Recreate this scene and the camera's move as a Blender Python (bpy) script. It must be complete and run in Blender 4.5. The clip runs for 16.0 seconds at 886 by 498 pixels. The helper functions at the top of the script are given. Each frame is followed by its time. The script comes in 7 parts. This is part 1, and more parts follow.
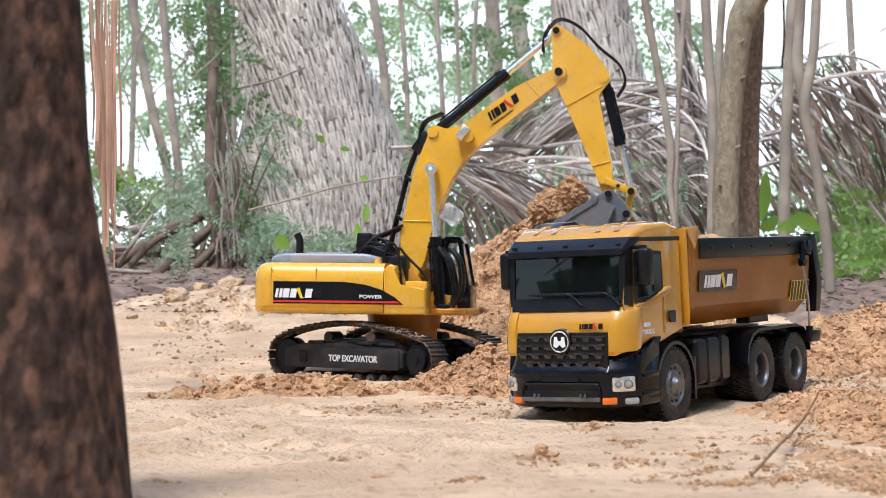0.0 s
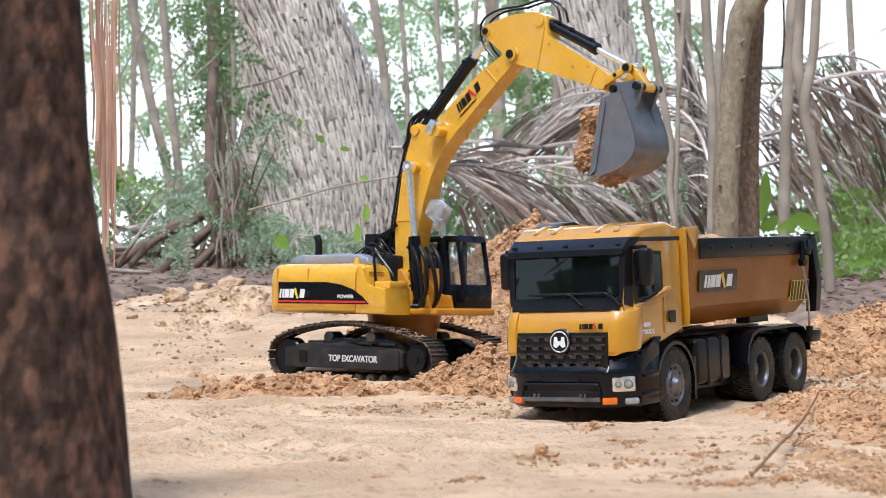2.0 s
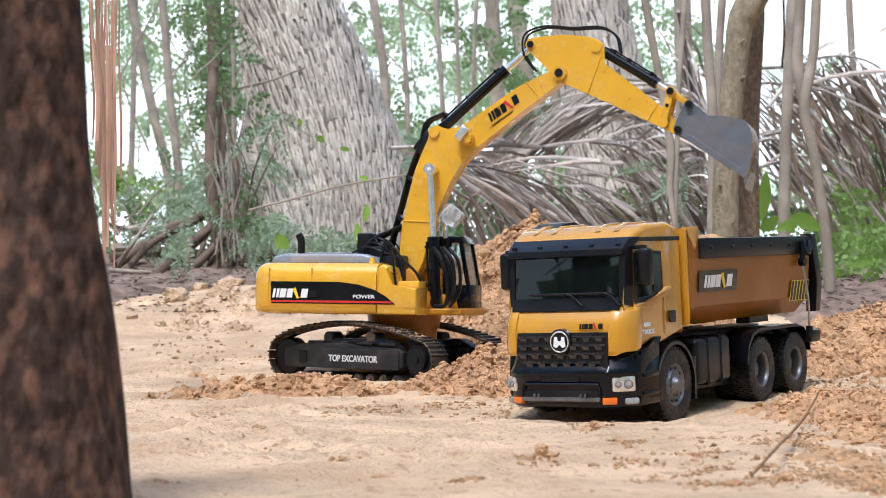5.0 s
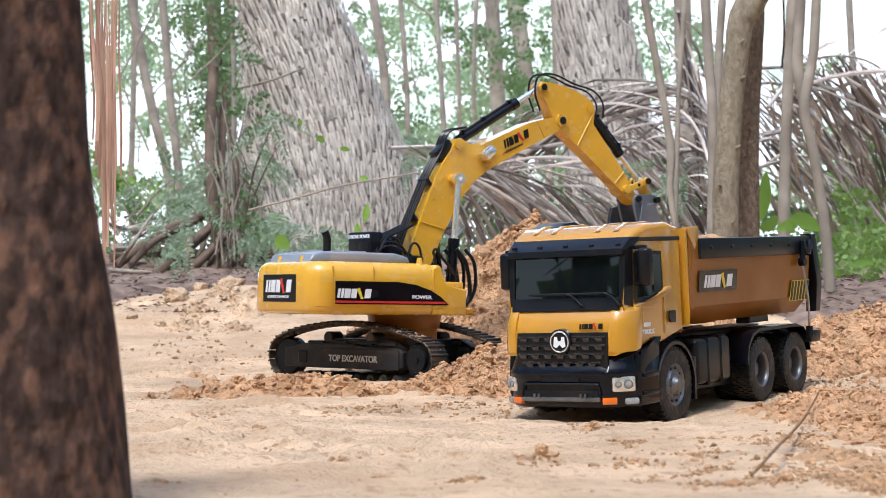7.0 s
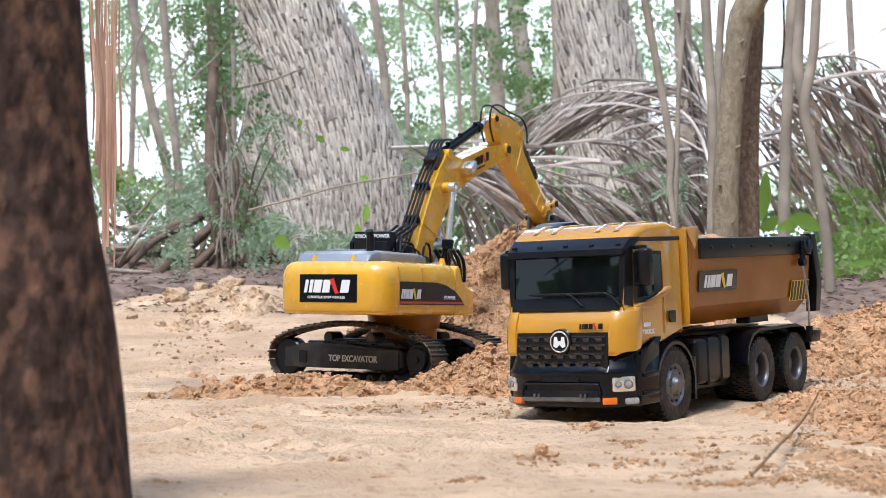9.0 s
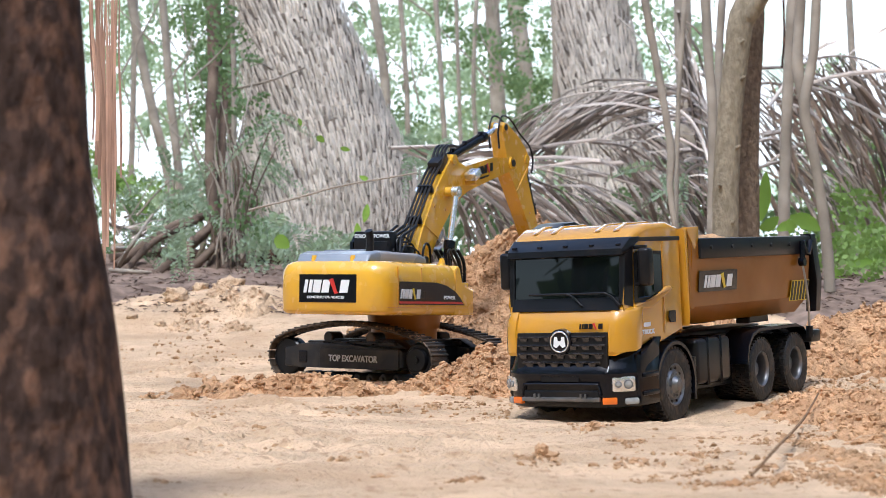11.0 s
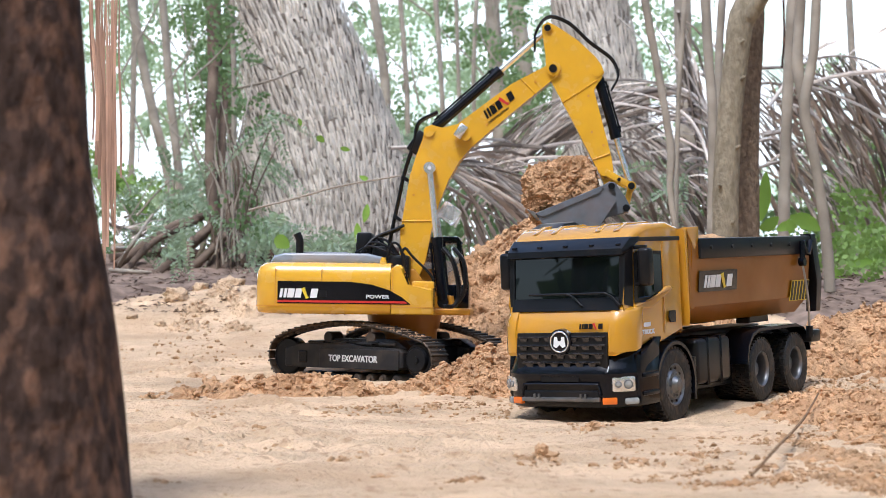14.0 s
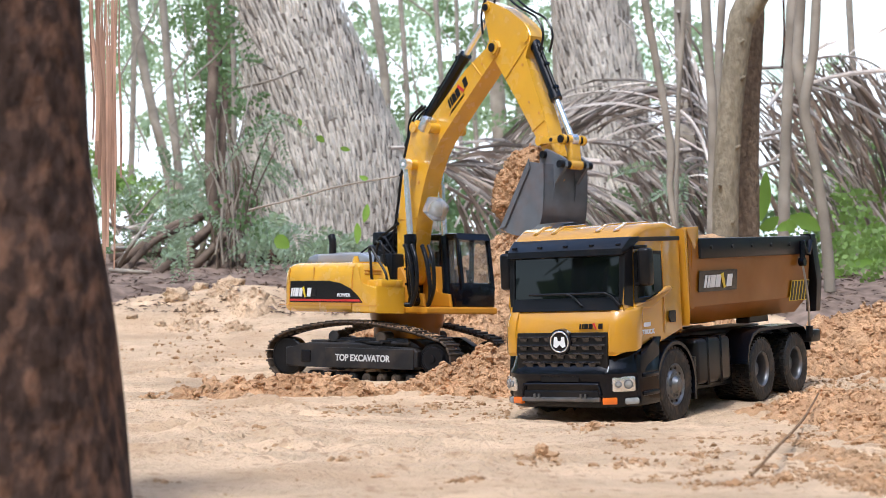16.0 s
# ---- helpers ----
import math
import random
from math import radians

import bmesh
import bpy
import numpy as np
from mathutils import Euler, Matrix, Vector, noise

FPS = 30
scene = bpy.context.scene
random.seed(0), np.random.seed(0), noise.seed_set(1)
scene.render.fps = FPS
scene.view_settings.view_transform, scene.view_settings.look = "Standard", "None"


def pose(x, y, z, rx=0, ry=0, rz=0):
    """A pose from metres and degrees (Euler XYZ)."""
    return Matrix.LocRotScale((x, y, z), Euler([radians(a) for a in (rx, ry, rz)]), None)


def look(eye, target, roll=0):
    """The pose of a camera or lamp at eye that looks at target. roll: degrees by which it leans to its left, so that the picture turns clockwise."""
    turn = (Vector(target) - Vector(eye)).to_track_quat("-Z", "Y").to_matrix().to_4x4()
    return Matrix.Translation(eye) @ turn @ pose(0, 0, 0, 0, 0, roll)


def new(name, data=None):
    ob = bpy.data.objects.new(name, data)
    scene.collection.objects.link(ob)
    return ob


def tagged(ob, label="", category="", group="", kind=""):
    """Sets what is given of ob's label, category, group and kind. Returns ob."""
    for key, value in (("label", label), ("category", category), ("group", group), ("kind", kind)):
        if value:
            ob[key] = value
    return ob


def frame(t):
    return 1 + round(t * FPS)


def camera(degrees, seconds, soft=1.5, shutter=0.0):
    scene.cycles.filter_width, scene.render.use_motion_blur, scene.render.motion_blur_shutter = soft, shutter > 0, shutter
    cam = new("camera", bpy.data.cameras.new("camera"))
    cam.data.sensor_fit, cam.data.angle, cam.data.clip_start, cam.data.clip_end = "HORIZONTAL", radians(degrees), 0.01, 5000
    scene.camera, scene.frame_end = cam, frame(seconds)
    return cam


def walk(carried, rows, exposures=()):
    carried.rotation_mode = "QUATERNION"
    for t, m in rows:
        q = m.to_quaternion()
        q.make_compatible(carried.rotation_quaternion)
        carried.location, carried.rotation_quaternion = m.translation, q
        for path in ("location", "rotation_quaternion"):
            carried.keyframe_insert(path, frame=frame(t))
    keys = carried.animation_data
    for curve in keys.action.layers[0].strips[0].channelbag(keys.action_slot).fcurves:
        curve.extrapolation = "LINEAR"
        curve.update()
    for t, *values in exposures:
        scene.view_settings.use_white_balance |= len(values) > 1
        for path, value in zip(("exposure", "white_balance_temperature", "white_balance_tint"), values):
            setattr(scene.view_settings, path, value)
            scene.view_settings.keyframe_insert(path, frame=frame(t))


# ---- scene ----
# ---- camera: a low tripod shot with a long lens ----
cam = camera(28.95, 16.0, soft=0.8, shutter=0.5)
CAM = pose(0, 0, 0.108, 90 + 2.563, 0, 0)
walk(cam, [(0.0, CAM), (16.0, CAM)], exposures=[(0.0, 0.84, 5650, 8), (16.0, 0.84, 5650, 8)])
cam.data.dof.use_dof = True
cam.data.dof.focus_distance = 2.15
cam.data.dof.aperture_fstop = 18.0

# ---- light: bright overcast sky over a clearing among trees ----
world = bpy.data.worlds.new("sky")
scene.world = world
world.use_nodes = True
_n = world.node_tree.nodes
_sky = _n.new("ShaderNodeTexSky")
_sky.sky_type = "NISHITA"
_sky.sun_disc = False
_sky.sun_elevation = radians(62)
_sky.sun_rotation = radians(200)
_sky.dust_density = 3.0
world.node_tree.links.new(_sky.outputs[0], _n["Background"].inputs[0])
_n["Background"].inputs[1].default_value = 0.15
_sun = bpy.data.lights.new("sun", "SUN")
_sun.energy, _sun.angle, _sun.color = 1.5, radians(12), (1.0, 0.965, 0.92)
sun = new("sun", _sun)
sun.matrix_world = look((-0.8, -0.6, 3.2), (0, 1.0, 0))

# ---- materials ----
def mat(name, color, rough=0.5, metal=0.0, var=0.15, scale=30.0, bump=0.0, bscale=None, dirt=None, dirt_amt=0.5, dirt_scale=12.0, spec=0.5, coat=0.0, random=0.0, detail=6.0, bdist=0.004, speck=None, stretch=None):
    m = bpy.data.materials.new(name)
    m.use_nodes = True
    nt = m.node_tree
    N, L = nt.nodes, nt.links
    b = N["Principled BSDF"]
    b.inputs["Roughness"].default_value = rough
    b.inputs["Metallic"].default_value = metal
    b.inputs["Specular IOR Level"].default_value = spec
    b.inputs["Coat Weight"].default_value = coat
    b.inputs["Coat Roughness"].default_value = 0.07
    co = N.new("ShaderNodeTexCoord")
    if stretch:
        co0, co = co, N.new("ShaderNodeMapping")
        co.inputs["Scale"].default_value = stretch
        L.new(co0.outputs["Object"], co.inputs["Vector"])
        where = co.outputs["Vector"]
    else:
        where = co.outputs["Object"]
    n1 = N.new("ShaderNodeTexNoise")
    n1.inputs["Scale"].default_value, n1.inputs["Detail"].default_value = scale, detail
    L.new(where, n1.inputs["Vector"])
    ramp = N.new("ShaderNodeValToRGB")
    c0 = [max(0, c * (1 - var)) for c in color[:3]] + [1]
    c1 = [min(1, c * (1 + var)) for c in color[:3]] + [1]
    ramp.color_ramp.elements[0].color, ramp.color_ramp.elements[1].color = c0, c1
    ramp.color_ramp.elements[0].position, ramp.color_ramp.elements[1].position = 0.3, 0.7
    L.new(n1.outputs["Fac"], ramp.inputs[0])
    out = ramp.outputs[0]
    if dirt:
        n2 = N.new("ShaderNodeTexNoise")
        n2.inputs["Scale"].default_value, n2.inputs["Detail"].default_value = dirt_scale, 8.0
        L.new(where, n2.inputs["Vector"])
        r2 = N.new("ShaderNodeValToRGB")
        r2.color_ramp.elements[0].position, r2.color_ramp.elements[1].position = 0.48, 0.68
        r2.color_ramp.elements[1].color = (dirt_amt, dirt_amt, dirt_amt, 1)
        L.new(n2.outputs["Fac"], r2.inputs[0])
        mx = N.new("ShaderNodeMixRGB")
        L.new(r2.outputs[0], mx.inputs[0])
        L.new(out, mx.inputs[1])
        mx.inputs[2].default_value = (*dirt, 1)
        out = mx.outputs[0]
        ma = N.new("ShaderNodeMath")
        ma.operation = "MULTIPLY_ADD"
        L.new(r2.outputs[0], ma.inputs[0])
        ma.inputs[1].default_value, ma.inputs[2].default_value = 0.4, rough
        L.new(ma.outputs[0], b.inputs["Roughness"])
    if speck:
        n4 = N.new("ShaderNodeTexNoise")
        n4.inputs["Scale"].default_value, n4.inputs["Detail"].default_value = 75.0, 4.0
        L.new(where, n4.inputs["Vector"])
        r4 = N.new("ShaderNodeValToRGB")
        r4.color_ramp.elements[0].position, r4.color_ramp.elements[1].position = 0.56, 0.70
        r4.color_ramp.elements[1].color = (0.8, 0.8, 0.8, 1)
        L.new(n4.outputs["Fac"], r4.inputs[0])
        m4 = N.new("ShaderNodeMixRGB")
        L.new(r4.outputs[0], m4.inputs[0])
        L.new(out, m4.inputs[1])
        m4.inputs[2].default_value = (*speck, 1)
        out = m4.outputs[0]
    if random:
        oi = N.new("ShaderNodeObjectInfo")
        ge = N.new("ShaderNodeNewGeometry")
        ad = N.new("ShaderNodeMath")
        ad.operation = "ADD"
        L.new(oi.outputs["Random"], ad.inputs[0])
        L.new(ge.outputs["Random Per Island"], ad.inputs[1])
        fr = N.new("ShaderNodeMath")
        fr.operation = "FRACT"
        L.new(ad.outputs[0], fr.inputs[0])
        mr = N.new("ShaderNodeMapRange")
        mr.inputs["To Min"].default_value, mr.inputs["To Max"].default_value = 1 - random, 1 + random
        L.new(fr.outputs[0], mr.inputs["Value"])
        hv = N.new("ShaderNodeHueSaturation")
        L.new(mr.outputs[0], hv.inputs["Value"])
        L.new(out, hv.inputs["Color"])
        out = hv.outputs[0]
    L.new(out, b.inputs["Base Color"])
    if bump:
        n3 = N.new("ShaderNodeTexNoise")
        n3.inputs["Scale"].default_value, n3.inputs["Detail"].default_value = bscale or scale * 3, 6.0
        L.new(where, n3.inputs["Vector"])
        bp = N.new("ShaderNodeBump")
        bp.inputs["Strength"].default_value = min(1.0, bump)
        bp.inputs["Distance"].default_value = bdist
        L.new(n3.outputs["Fac"], bp.inputs["Height"])
        L.new(bp.outputs[0], b.inputs["Normal"])
    return m


def glass_mat(name, tint, rough=0.03, alpha_mix=0.85):
    m = bpy.data.materials.new(name)
    m.use_nodes = True
    b = m.node_tree.nodes["Principled BSDF"]
    b.inputs["Base Color"].default_value = (*tint, 1)
    b.inputs["Roughness"].default_value = rough
    b.inputs["Transmission Weight"].default_value = alpha_mix
    b.inputs["IOR"].default_value = 1.3
    return m


DUST = (0.42, 0.27, 0.15)
YELLOW = mat("yellow_paint", (0.74, 0.40, 0.022), 0.24, var=0.06, scale=18, dirt=DUST, dirt_amt=0.16, dirt_scale=40, coat=0.8)
DARKYEL = mat("orange_yellow_paint", (0.60, 0.26, 0.012), 0.4, var=0.08, scale=20, dirt=DUST, dirt_amt=0.25)
ORANGE = mat("truck_amber_paint", (0.55, 0.265, 0.013), 0.2, var=0.06, scale=15, dirt=DUST, dirt_amt=0.12, dirt_scale=18, coat=1.0)
BEDPAINT = mat("bed_ochre_paint", (0.275, 0.10, 0.0035), 0.30, var=0.1, scale=12, dirt=(0.17, 0.065, 0.008), dirt_amt=0.4, dirt_scale=9, spec=0.3, coat=0.12)
BLACK = mat("black_plastic", (0.007, 0.0075, 0.0095), 0.30, var=0.25, scale=40, dirt=DUST, dirt_amt=0.02, dirt_scale=30, spec=0.28)
GLOSSBLACK = mat("gloss_black_plastic", (0.004, 0.0048, 0.008), 0.15, var=0.2, scale=30, dirt=DUST, dirt_amt=0.008, dirt_scale=20, spec=0.26, coat=0.12)
GRILLEMAT = mat("grille_plastic", (0.02, 0.02, 0.023), 0.25, var=0.25, scale=60, dirt=DUST, dirt_amt=0.08, dirt_scale=60, coat=0.5)
HEADLAMP = mat("silvered_lamp_bowl", (0.80, 0.79, 0.76), 0.22, metal=0.75, var=0.12, scale=160, coat=1.0)
FRAMEMAT = mat("dusty_black_frame", (0.016, 0.016, 0.018), 0.42, var=0.3, scale=40, dirt=DUST, dirt_amt=0.06, dirt_scale=35, spec=0.35)
RUBBER = mat("dusty_rubber", (0.010, 0.010, 0.011), 0.55, var=0.3, scale=60, dirt=DUST, dirt_amt=0.16, dirt_scale=110, bump=0.3, bscale=200)
TRACKMAT = mat("dusty_track_metal", (0.022, 0.021, 0.021), 0.55, metal=0.3, var=0.3, scale=60, dirt=DUST, dirt_amt=0.22, dirt_scale=22, random=0.25)
CHROME = mat("chrome", (0.95, 0.95, 0.95), 0.24, metal=0.85, var=0.05, scale=60)
STEEL = mat("worn_steel", (0.42, 0.41, 0.40), 0.32, metal=0.9, var=0.2, scale=60)
RIM = mat("grey_wheel_rim", (0.20, 0.205, 0.215), 0.34, metal=0.8, var=0.25, scale=60, dirt=DUST, dirt_amt=0.12, dirt_scale=40)
# Slate base lightened to carry a silvery sky reflection in its colour.
GREYHOOD = mat("slate_blue_hood", (0.24, 0.27, 0.32), 0.24, var=0.12, scale=30, dirt=DUST, dirt_amt=0.3)
BUCKETMAT = mat("blue_grey_bucket_steel", (0.155, 0.168, 0.19), 0.34, metal=0.25, var=0.18, scale=30, dirt=(0.20, 0.10, 0.06), dirt_amt=0.28, dirt_scale=26, coat=0.2)
WHITE = mat("white_decal", (0.80, 0.80, 0.80), 0.4, var=0.03)
RED = mat("red_decal", (0.55, 0.03, 0.02), 0.4, var=0.05)
YDECAL = mat("yellow_decal", (0.75, 0.55, 0.03), 0.4, var=0.05)
GREYTEXT = mat("light_grey_lettering", (0.66, 0.66, 0.65), 0.5, var=0.1)
AMBER = mat("amber_lens", (0.75, 0.16, 0.01), 0.15, var=0.1, coat=0.5)
LENS = mat("clear_lamp_lens", (0.32, 0.32, 0.31), 0.06, var=0.15, scale=120, coat=1.0)
DARKGLASS = mat("dark_tinted_glass", (0.005, 0.007, 0.008), 0.015, var=0.1, spec=0.42)
CLEAR = glass_mat("clear_plastic", (0.93, 0.95, 0.95), 0.05, 0.8)
PANE = glass_mat("smoky_window_plastic", (0.55, 0.58, 0.58), 0.02, 0.9)
SAND = mat("pale_sand", (0.605, 0.43, 0.275), 0.95, var=0.22, scale=9, dirt=(0.49, 0.32, 0.185), dirt_amt=0.6, dirt_scale=5.5, bump=1.0, bscale=190, spec=0.12, bdist=0.007, detail=12, speck=(0.40, 0.25, 0.145))
CLODSAND = mat("clod_sand", (0.47, 0.29, 0.16), 0.95, var=0.3, scale=40, bump=1.0, bscale=150, spec=0.1, bdist=0.008)
DAMP = mat("damp_sand", (0.56, 0.335, 0.18), 0.95, var=0.25, scale=30, dirt=(0.39, 0.21, 0.105), dirt_amt=0.7, dirt_scale=18, bump=1.0, bscale=150, spec=0.1, bdist=0.010, detail=12)
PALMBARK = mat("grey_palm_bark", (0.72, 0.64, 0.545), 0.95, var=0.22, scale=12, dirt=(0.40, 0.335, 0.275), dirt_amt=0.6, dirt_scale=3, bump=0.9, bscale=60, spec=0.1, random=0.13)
# Darker bark copy for the core: shade between the fibres is painted in.
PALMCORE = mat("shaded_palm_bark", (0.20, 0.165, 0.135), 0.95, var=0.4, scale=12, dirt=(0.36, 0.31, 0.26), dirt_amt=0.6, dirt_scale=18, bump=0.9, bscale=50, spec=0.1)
BARK = mat("smooth_olive_bark", (0.295, 0.245, 0.172), 0.9, var=0.25, scale=110, dirt=(0.18, 0.148, 0.098), dirt_amt=0.6, dirt_scale=60, bump=0.9, bscale=220, bdist=0.005, spec=0.12, stretch=(1.0, 1.0, 0.5), detail=8)
REDBARK = mat("reddish_brown_bark", (0.225, 0.165, 0.115), 0.9, var=0.35, scale=120, dirt=(0.12, 0.085, 0.065), dirt_amt=0.7, dirt_scale=110, bump=1.0, bscale=200, bdist=0.008, spec=0.12, stretch=(1.0, 1.0, 0.6), detail=10)
DARKBARK = mat("dark_reddish_bark", (0.055, 0.035, 0.028), 0.9, var=0.5, scale=120, dirt=(0.215, 0.118, 0.078), dirt_amt=0.8, dirt_scale=75, bump=1.0, bscale=90, bdist=0.006, spec=0.12, stretch=(1.0, 1.0, 0.6))
PALEBARK = mat("pale_grey_bark", (0.35, 0.30, 0.24), 0.9, var=0.25, scale=12, dirt=(0.2, 0.16, 0.12), dirt_amt=0.5, dirt_scale=8, bump=0.5, bscale=60, spec=0.12)
DRYLEAF = mat("dry_palm_leaf", (0.50, 0.43, 0.37), 0.7, var=0.3, scale=8, dirt=(0.22, 0.17, 0.135), dirt_amt=0.8, dirt_scale=4, spec=0.3, random=0.6)
REDSTRIP = mat("reddish_dry_strip", (0.42, 0.255, 0.18), 0.8, var=0.3, scale=12, random=0.3, spec=0.2)
DARKSTEM = mat("dark_brown_stem", (0.14, 0.10, 0.075), 0.9, var=0.35, scale=16, dirt=(0.26, 0.2, 0.14), dirt_amt=0.5, dirt_scale=20, bump=0.8, bscale=60, spec=0.12)
LITTER = mat("leaf_litter", (0.17, 0.12, 0.092), 0.95, var=0.5, scale=22, dirt=(0.27, 0.20, 0.155), dirt_amt=0.7, dirt_scale=9, bump=0.8, bscale=40, spec=0.1, random=0.4)


def leaf_mat(name, color, random=0.4):
    m = mat(name, color, 0.5, var=0.25, scale=8, random=random, spec=0.3)
    b = m.node_tree.nodes["Principled BSDF"]
    tr = m.node_tree.nodes.new("ShaderNodeBsdfTranslucent")
    tr.inputs[0].default_value = (color[0] * 2.0, color[1] * 2.0, color[2] * 1.2, 1)
    mix = m.node_tree.nodes.new("ShaderNodeMixShader")
    mix.inputs[0].default_value = 0.4
    out = m.node_tree.nodes["Material Output"]
    m.node_tree.links.new(b.outputs[0], mix.inputs[1])
    m.node_tree.links.new(tr.outputs[0], mix.inputs[2])
    m.node_tree.links.new(mix.outputs[0], out.inputs[0])
    return m


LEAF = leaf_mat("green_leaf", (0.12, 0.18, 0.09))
# Distance haze is mixed into this paler, greyer leaf green.
FARLEAF = leaf_mat("hazed_forest_leaf", (0.25, 0.33, 0.235))
FERN = leaf_mat("grey_green_fern", (0.26, 0.33, 0.25))
FRESHLEAF = leaf_mat("fresh_green_leaf", (0.19, 0.29, 0.085))
BRIGHTLEAF = leaf_mat("bright_broad_leaf", (0.20, 0.33, 0.065), 0.35)
STICKWOOD = mat("brown_stick", (0.22, 0.13, 0.07), 0.85, var=0.35, scale=90, bump=0.6, bscale=200, spec=0.15)

# ---- mesh helpers ----
def part(name, bm, material, parent=None, label="", smooth=False, angle=35):
    me = bpy.data.meshes.new(name)
    bmesh.ops.recalc_face_normals(bm, faces=bm.faces)
    bm.to_mesh(me)
    bm.free()
    if material:
        me.materials.append(material)
    if smooth:
        me.shade_smooth()
        me.set_sharp_from_angle(angle=radians(angle))
    ob = new(name, me)
    if parent:
        ob.parent = parent
    if label:
        ob["label"] = label
    return ob


def share(name, me, parent, m, label=""):
    ob = new(name, me)
    ob.parent = parent
    ob.matrix_basis = m
    if label:
        ob["label"] = label
    return ob


def box(bm, x0, x1, y0, y1, z0, z1, bevel=0.0, seg=2, m=None):
    g = bmesh.ops.create_cube(bm, size=1.0, matrix=Matrix.Translation(((x0 + x1) / 2, (y0 + y1) / 2, (z0 + z1) / 2)) @ Matrix.Diagonal((x1 - x0, y1 - y0, z1 - z0, 1)))
    vs = g["verts"]
    if bevel:
        es = list({e for v in vs for e in v.link_edges})
        r = bmesh.ops.bevel(bm, geom=es, offset=bevel, segments=seg, affect="EDGES", profile=0.5, clamp_overlap=True)
        vs = list({v for f in r["faces"] for v in f.verts} | {v for v in vs if v.is_valid})
    if m is not None:
        bmesh.ops.transform(bm, matrix=m, verts=vs)
    return vs


def prism(bm, pts, y0, y1, bevel=0.0, seg=2, m=None):
    """A polygon in the x-z plane, drawn out from y0 to y1."""
    a = [bm.verts.new((x, y0, z)) for x, z in pts]
    b = [bm.verts.new((x, y1, z)) for x, z in pts]
    fa, fb = bm.faces.new(a), bm.faces.new(b[::-1])
    n = len(pts)
    for i in range(n):
        bm.faces.new((a[i], b[i], b[(i + 1) % n], a[(i + 1) % n]))
    vs = a + b
    if bevel:
        es = list(fa.edges) + list(fb.edges)
        r = bmesh.ops.bevel(bm, geom=es, offset=bevel, segments=seg, affect="EDGES", profile=0.5, clamp_overlap=True)
        vs = list({v for f in r["faces"] for v in f.verts} | {v for v in vs if v.is_valid})
    if m is not None:
        bmesh.ops.transform(bm, matrix=m, verts=vs)
    return vs


def cyl(bm, p, q, r0, r1=None, n=20):
    p, q = Vector(p), Vector(q)
    d = q - p
    m = Matrix.Translation((p + q) / 2) @ d.to_track_quat("Z", "Y").to_matrix().to_4x4()
    return bmesh.ops.create_cone(bm, cap_ends=True, segments=n, radius1=r0, radius2=r0 if r1 is None else r1, depth=d.length, matrix=m)["verts"]


def lathe_y(bm, prof, n=32, m=None, caps=True):
    """Profile of (radius, y) turned about the y axis."""
    rings = []
    for r, y in prof:
        rings.append([bm.verts.new((r * math.cos(2 * math.pi * i / n), y, r * math.sin(2 * math.pi * i / n))) for i in range(n)])
    for a, b in zip(rings, rings[1:]):
        for i in range(n):
            bm.faces.new((a[i], a[(i + 1) % n], b[(i + 1) % n], b[i]))
    if caps:
        bm.faces.new(rings[0])
        bm.faces.new(rings[-1][::-1])
    vs = [v for k in rings for v in k]
    if m is not None:
        bmesh.ops.transform(bm, matrix=m, verts=vs)
    return vs


def spline(pts, n):
    """Catmull-Rom through pts."""
    P = [Vector(p) for p in pts]
    P = [2 * P[0] - P[1]] + P + [2 * P[-1] - P[-2]]
    out = []
    k = len(P) - 3
    for i in range(n + 1):
        u = i / n * k
        j = min(int(u), k - 1)
        t = u - j
        a, b, c, d = P[j:j + 4]
        out.append(0.5 * ((2 * b) + (c - a) * t + (2 * a - 5 * b + 4 * c - d) * t * t + (3 * b - a - 3 * c + d) * t ** 3))
    return out


def tube(bm, pts, radii, n=8, rough=0.0, seed=0.0):
    pts = [Vector(p) for p in pts]
    if not hasattr(radii, "__len__"):
        radii = [radii] * len(pts)
    rings = []
    up = Vector((0.31, 0.87, 0.2)).normalized()
    for i, p in enumerate(pts):
        d = (pts[min(i + 1, len(pts) - 1)] - pts[max(i - 1, 0)]).normalized()
        s = d.cross(up)
        if s.length < 1e-3:
            s = d.cross(Vector((1, 0, 0)))
        s.normalize()
        t = d.cross(s)
        ring = []
        for j in range(n):
            a = 2 * math.pi * j / n
            o = s * math.cos(a) + t * math.sin(a)
            r = radii[i]
            if rough:
                r *= 1 + rough * noise.noise(Vector((o.x * 1.7 + seed, o.y * 1.7, o.z * 1.7)) + p * (0.35 / max(radii[i], 1e-4)))
            ring.append(bm.verts.new(p + o * r))
        rings.append(ring)
    for a, b in zip(rings, rings[1:]):
        for j in range(n):
            bm.faces.new((a[j], a[(j + 1) % n], b[(j + 1) % n], b[j]))
    bm.faces.new(rings[0])
    bm.faces.new(rings[-1][::-1])


def empty(name, m, label, category, group="", kind=""):
    ob = new(name)
    ob.matrix_world = m
    ob.empty_display_size = 0.05
    return tagged(ob, label, category, group, kind)


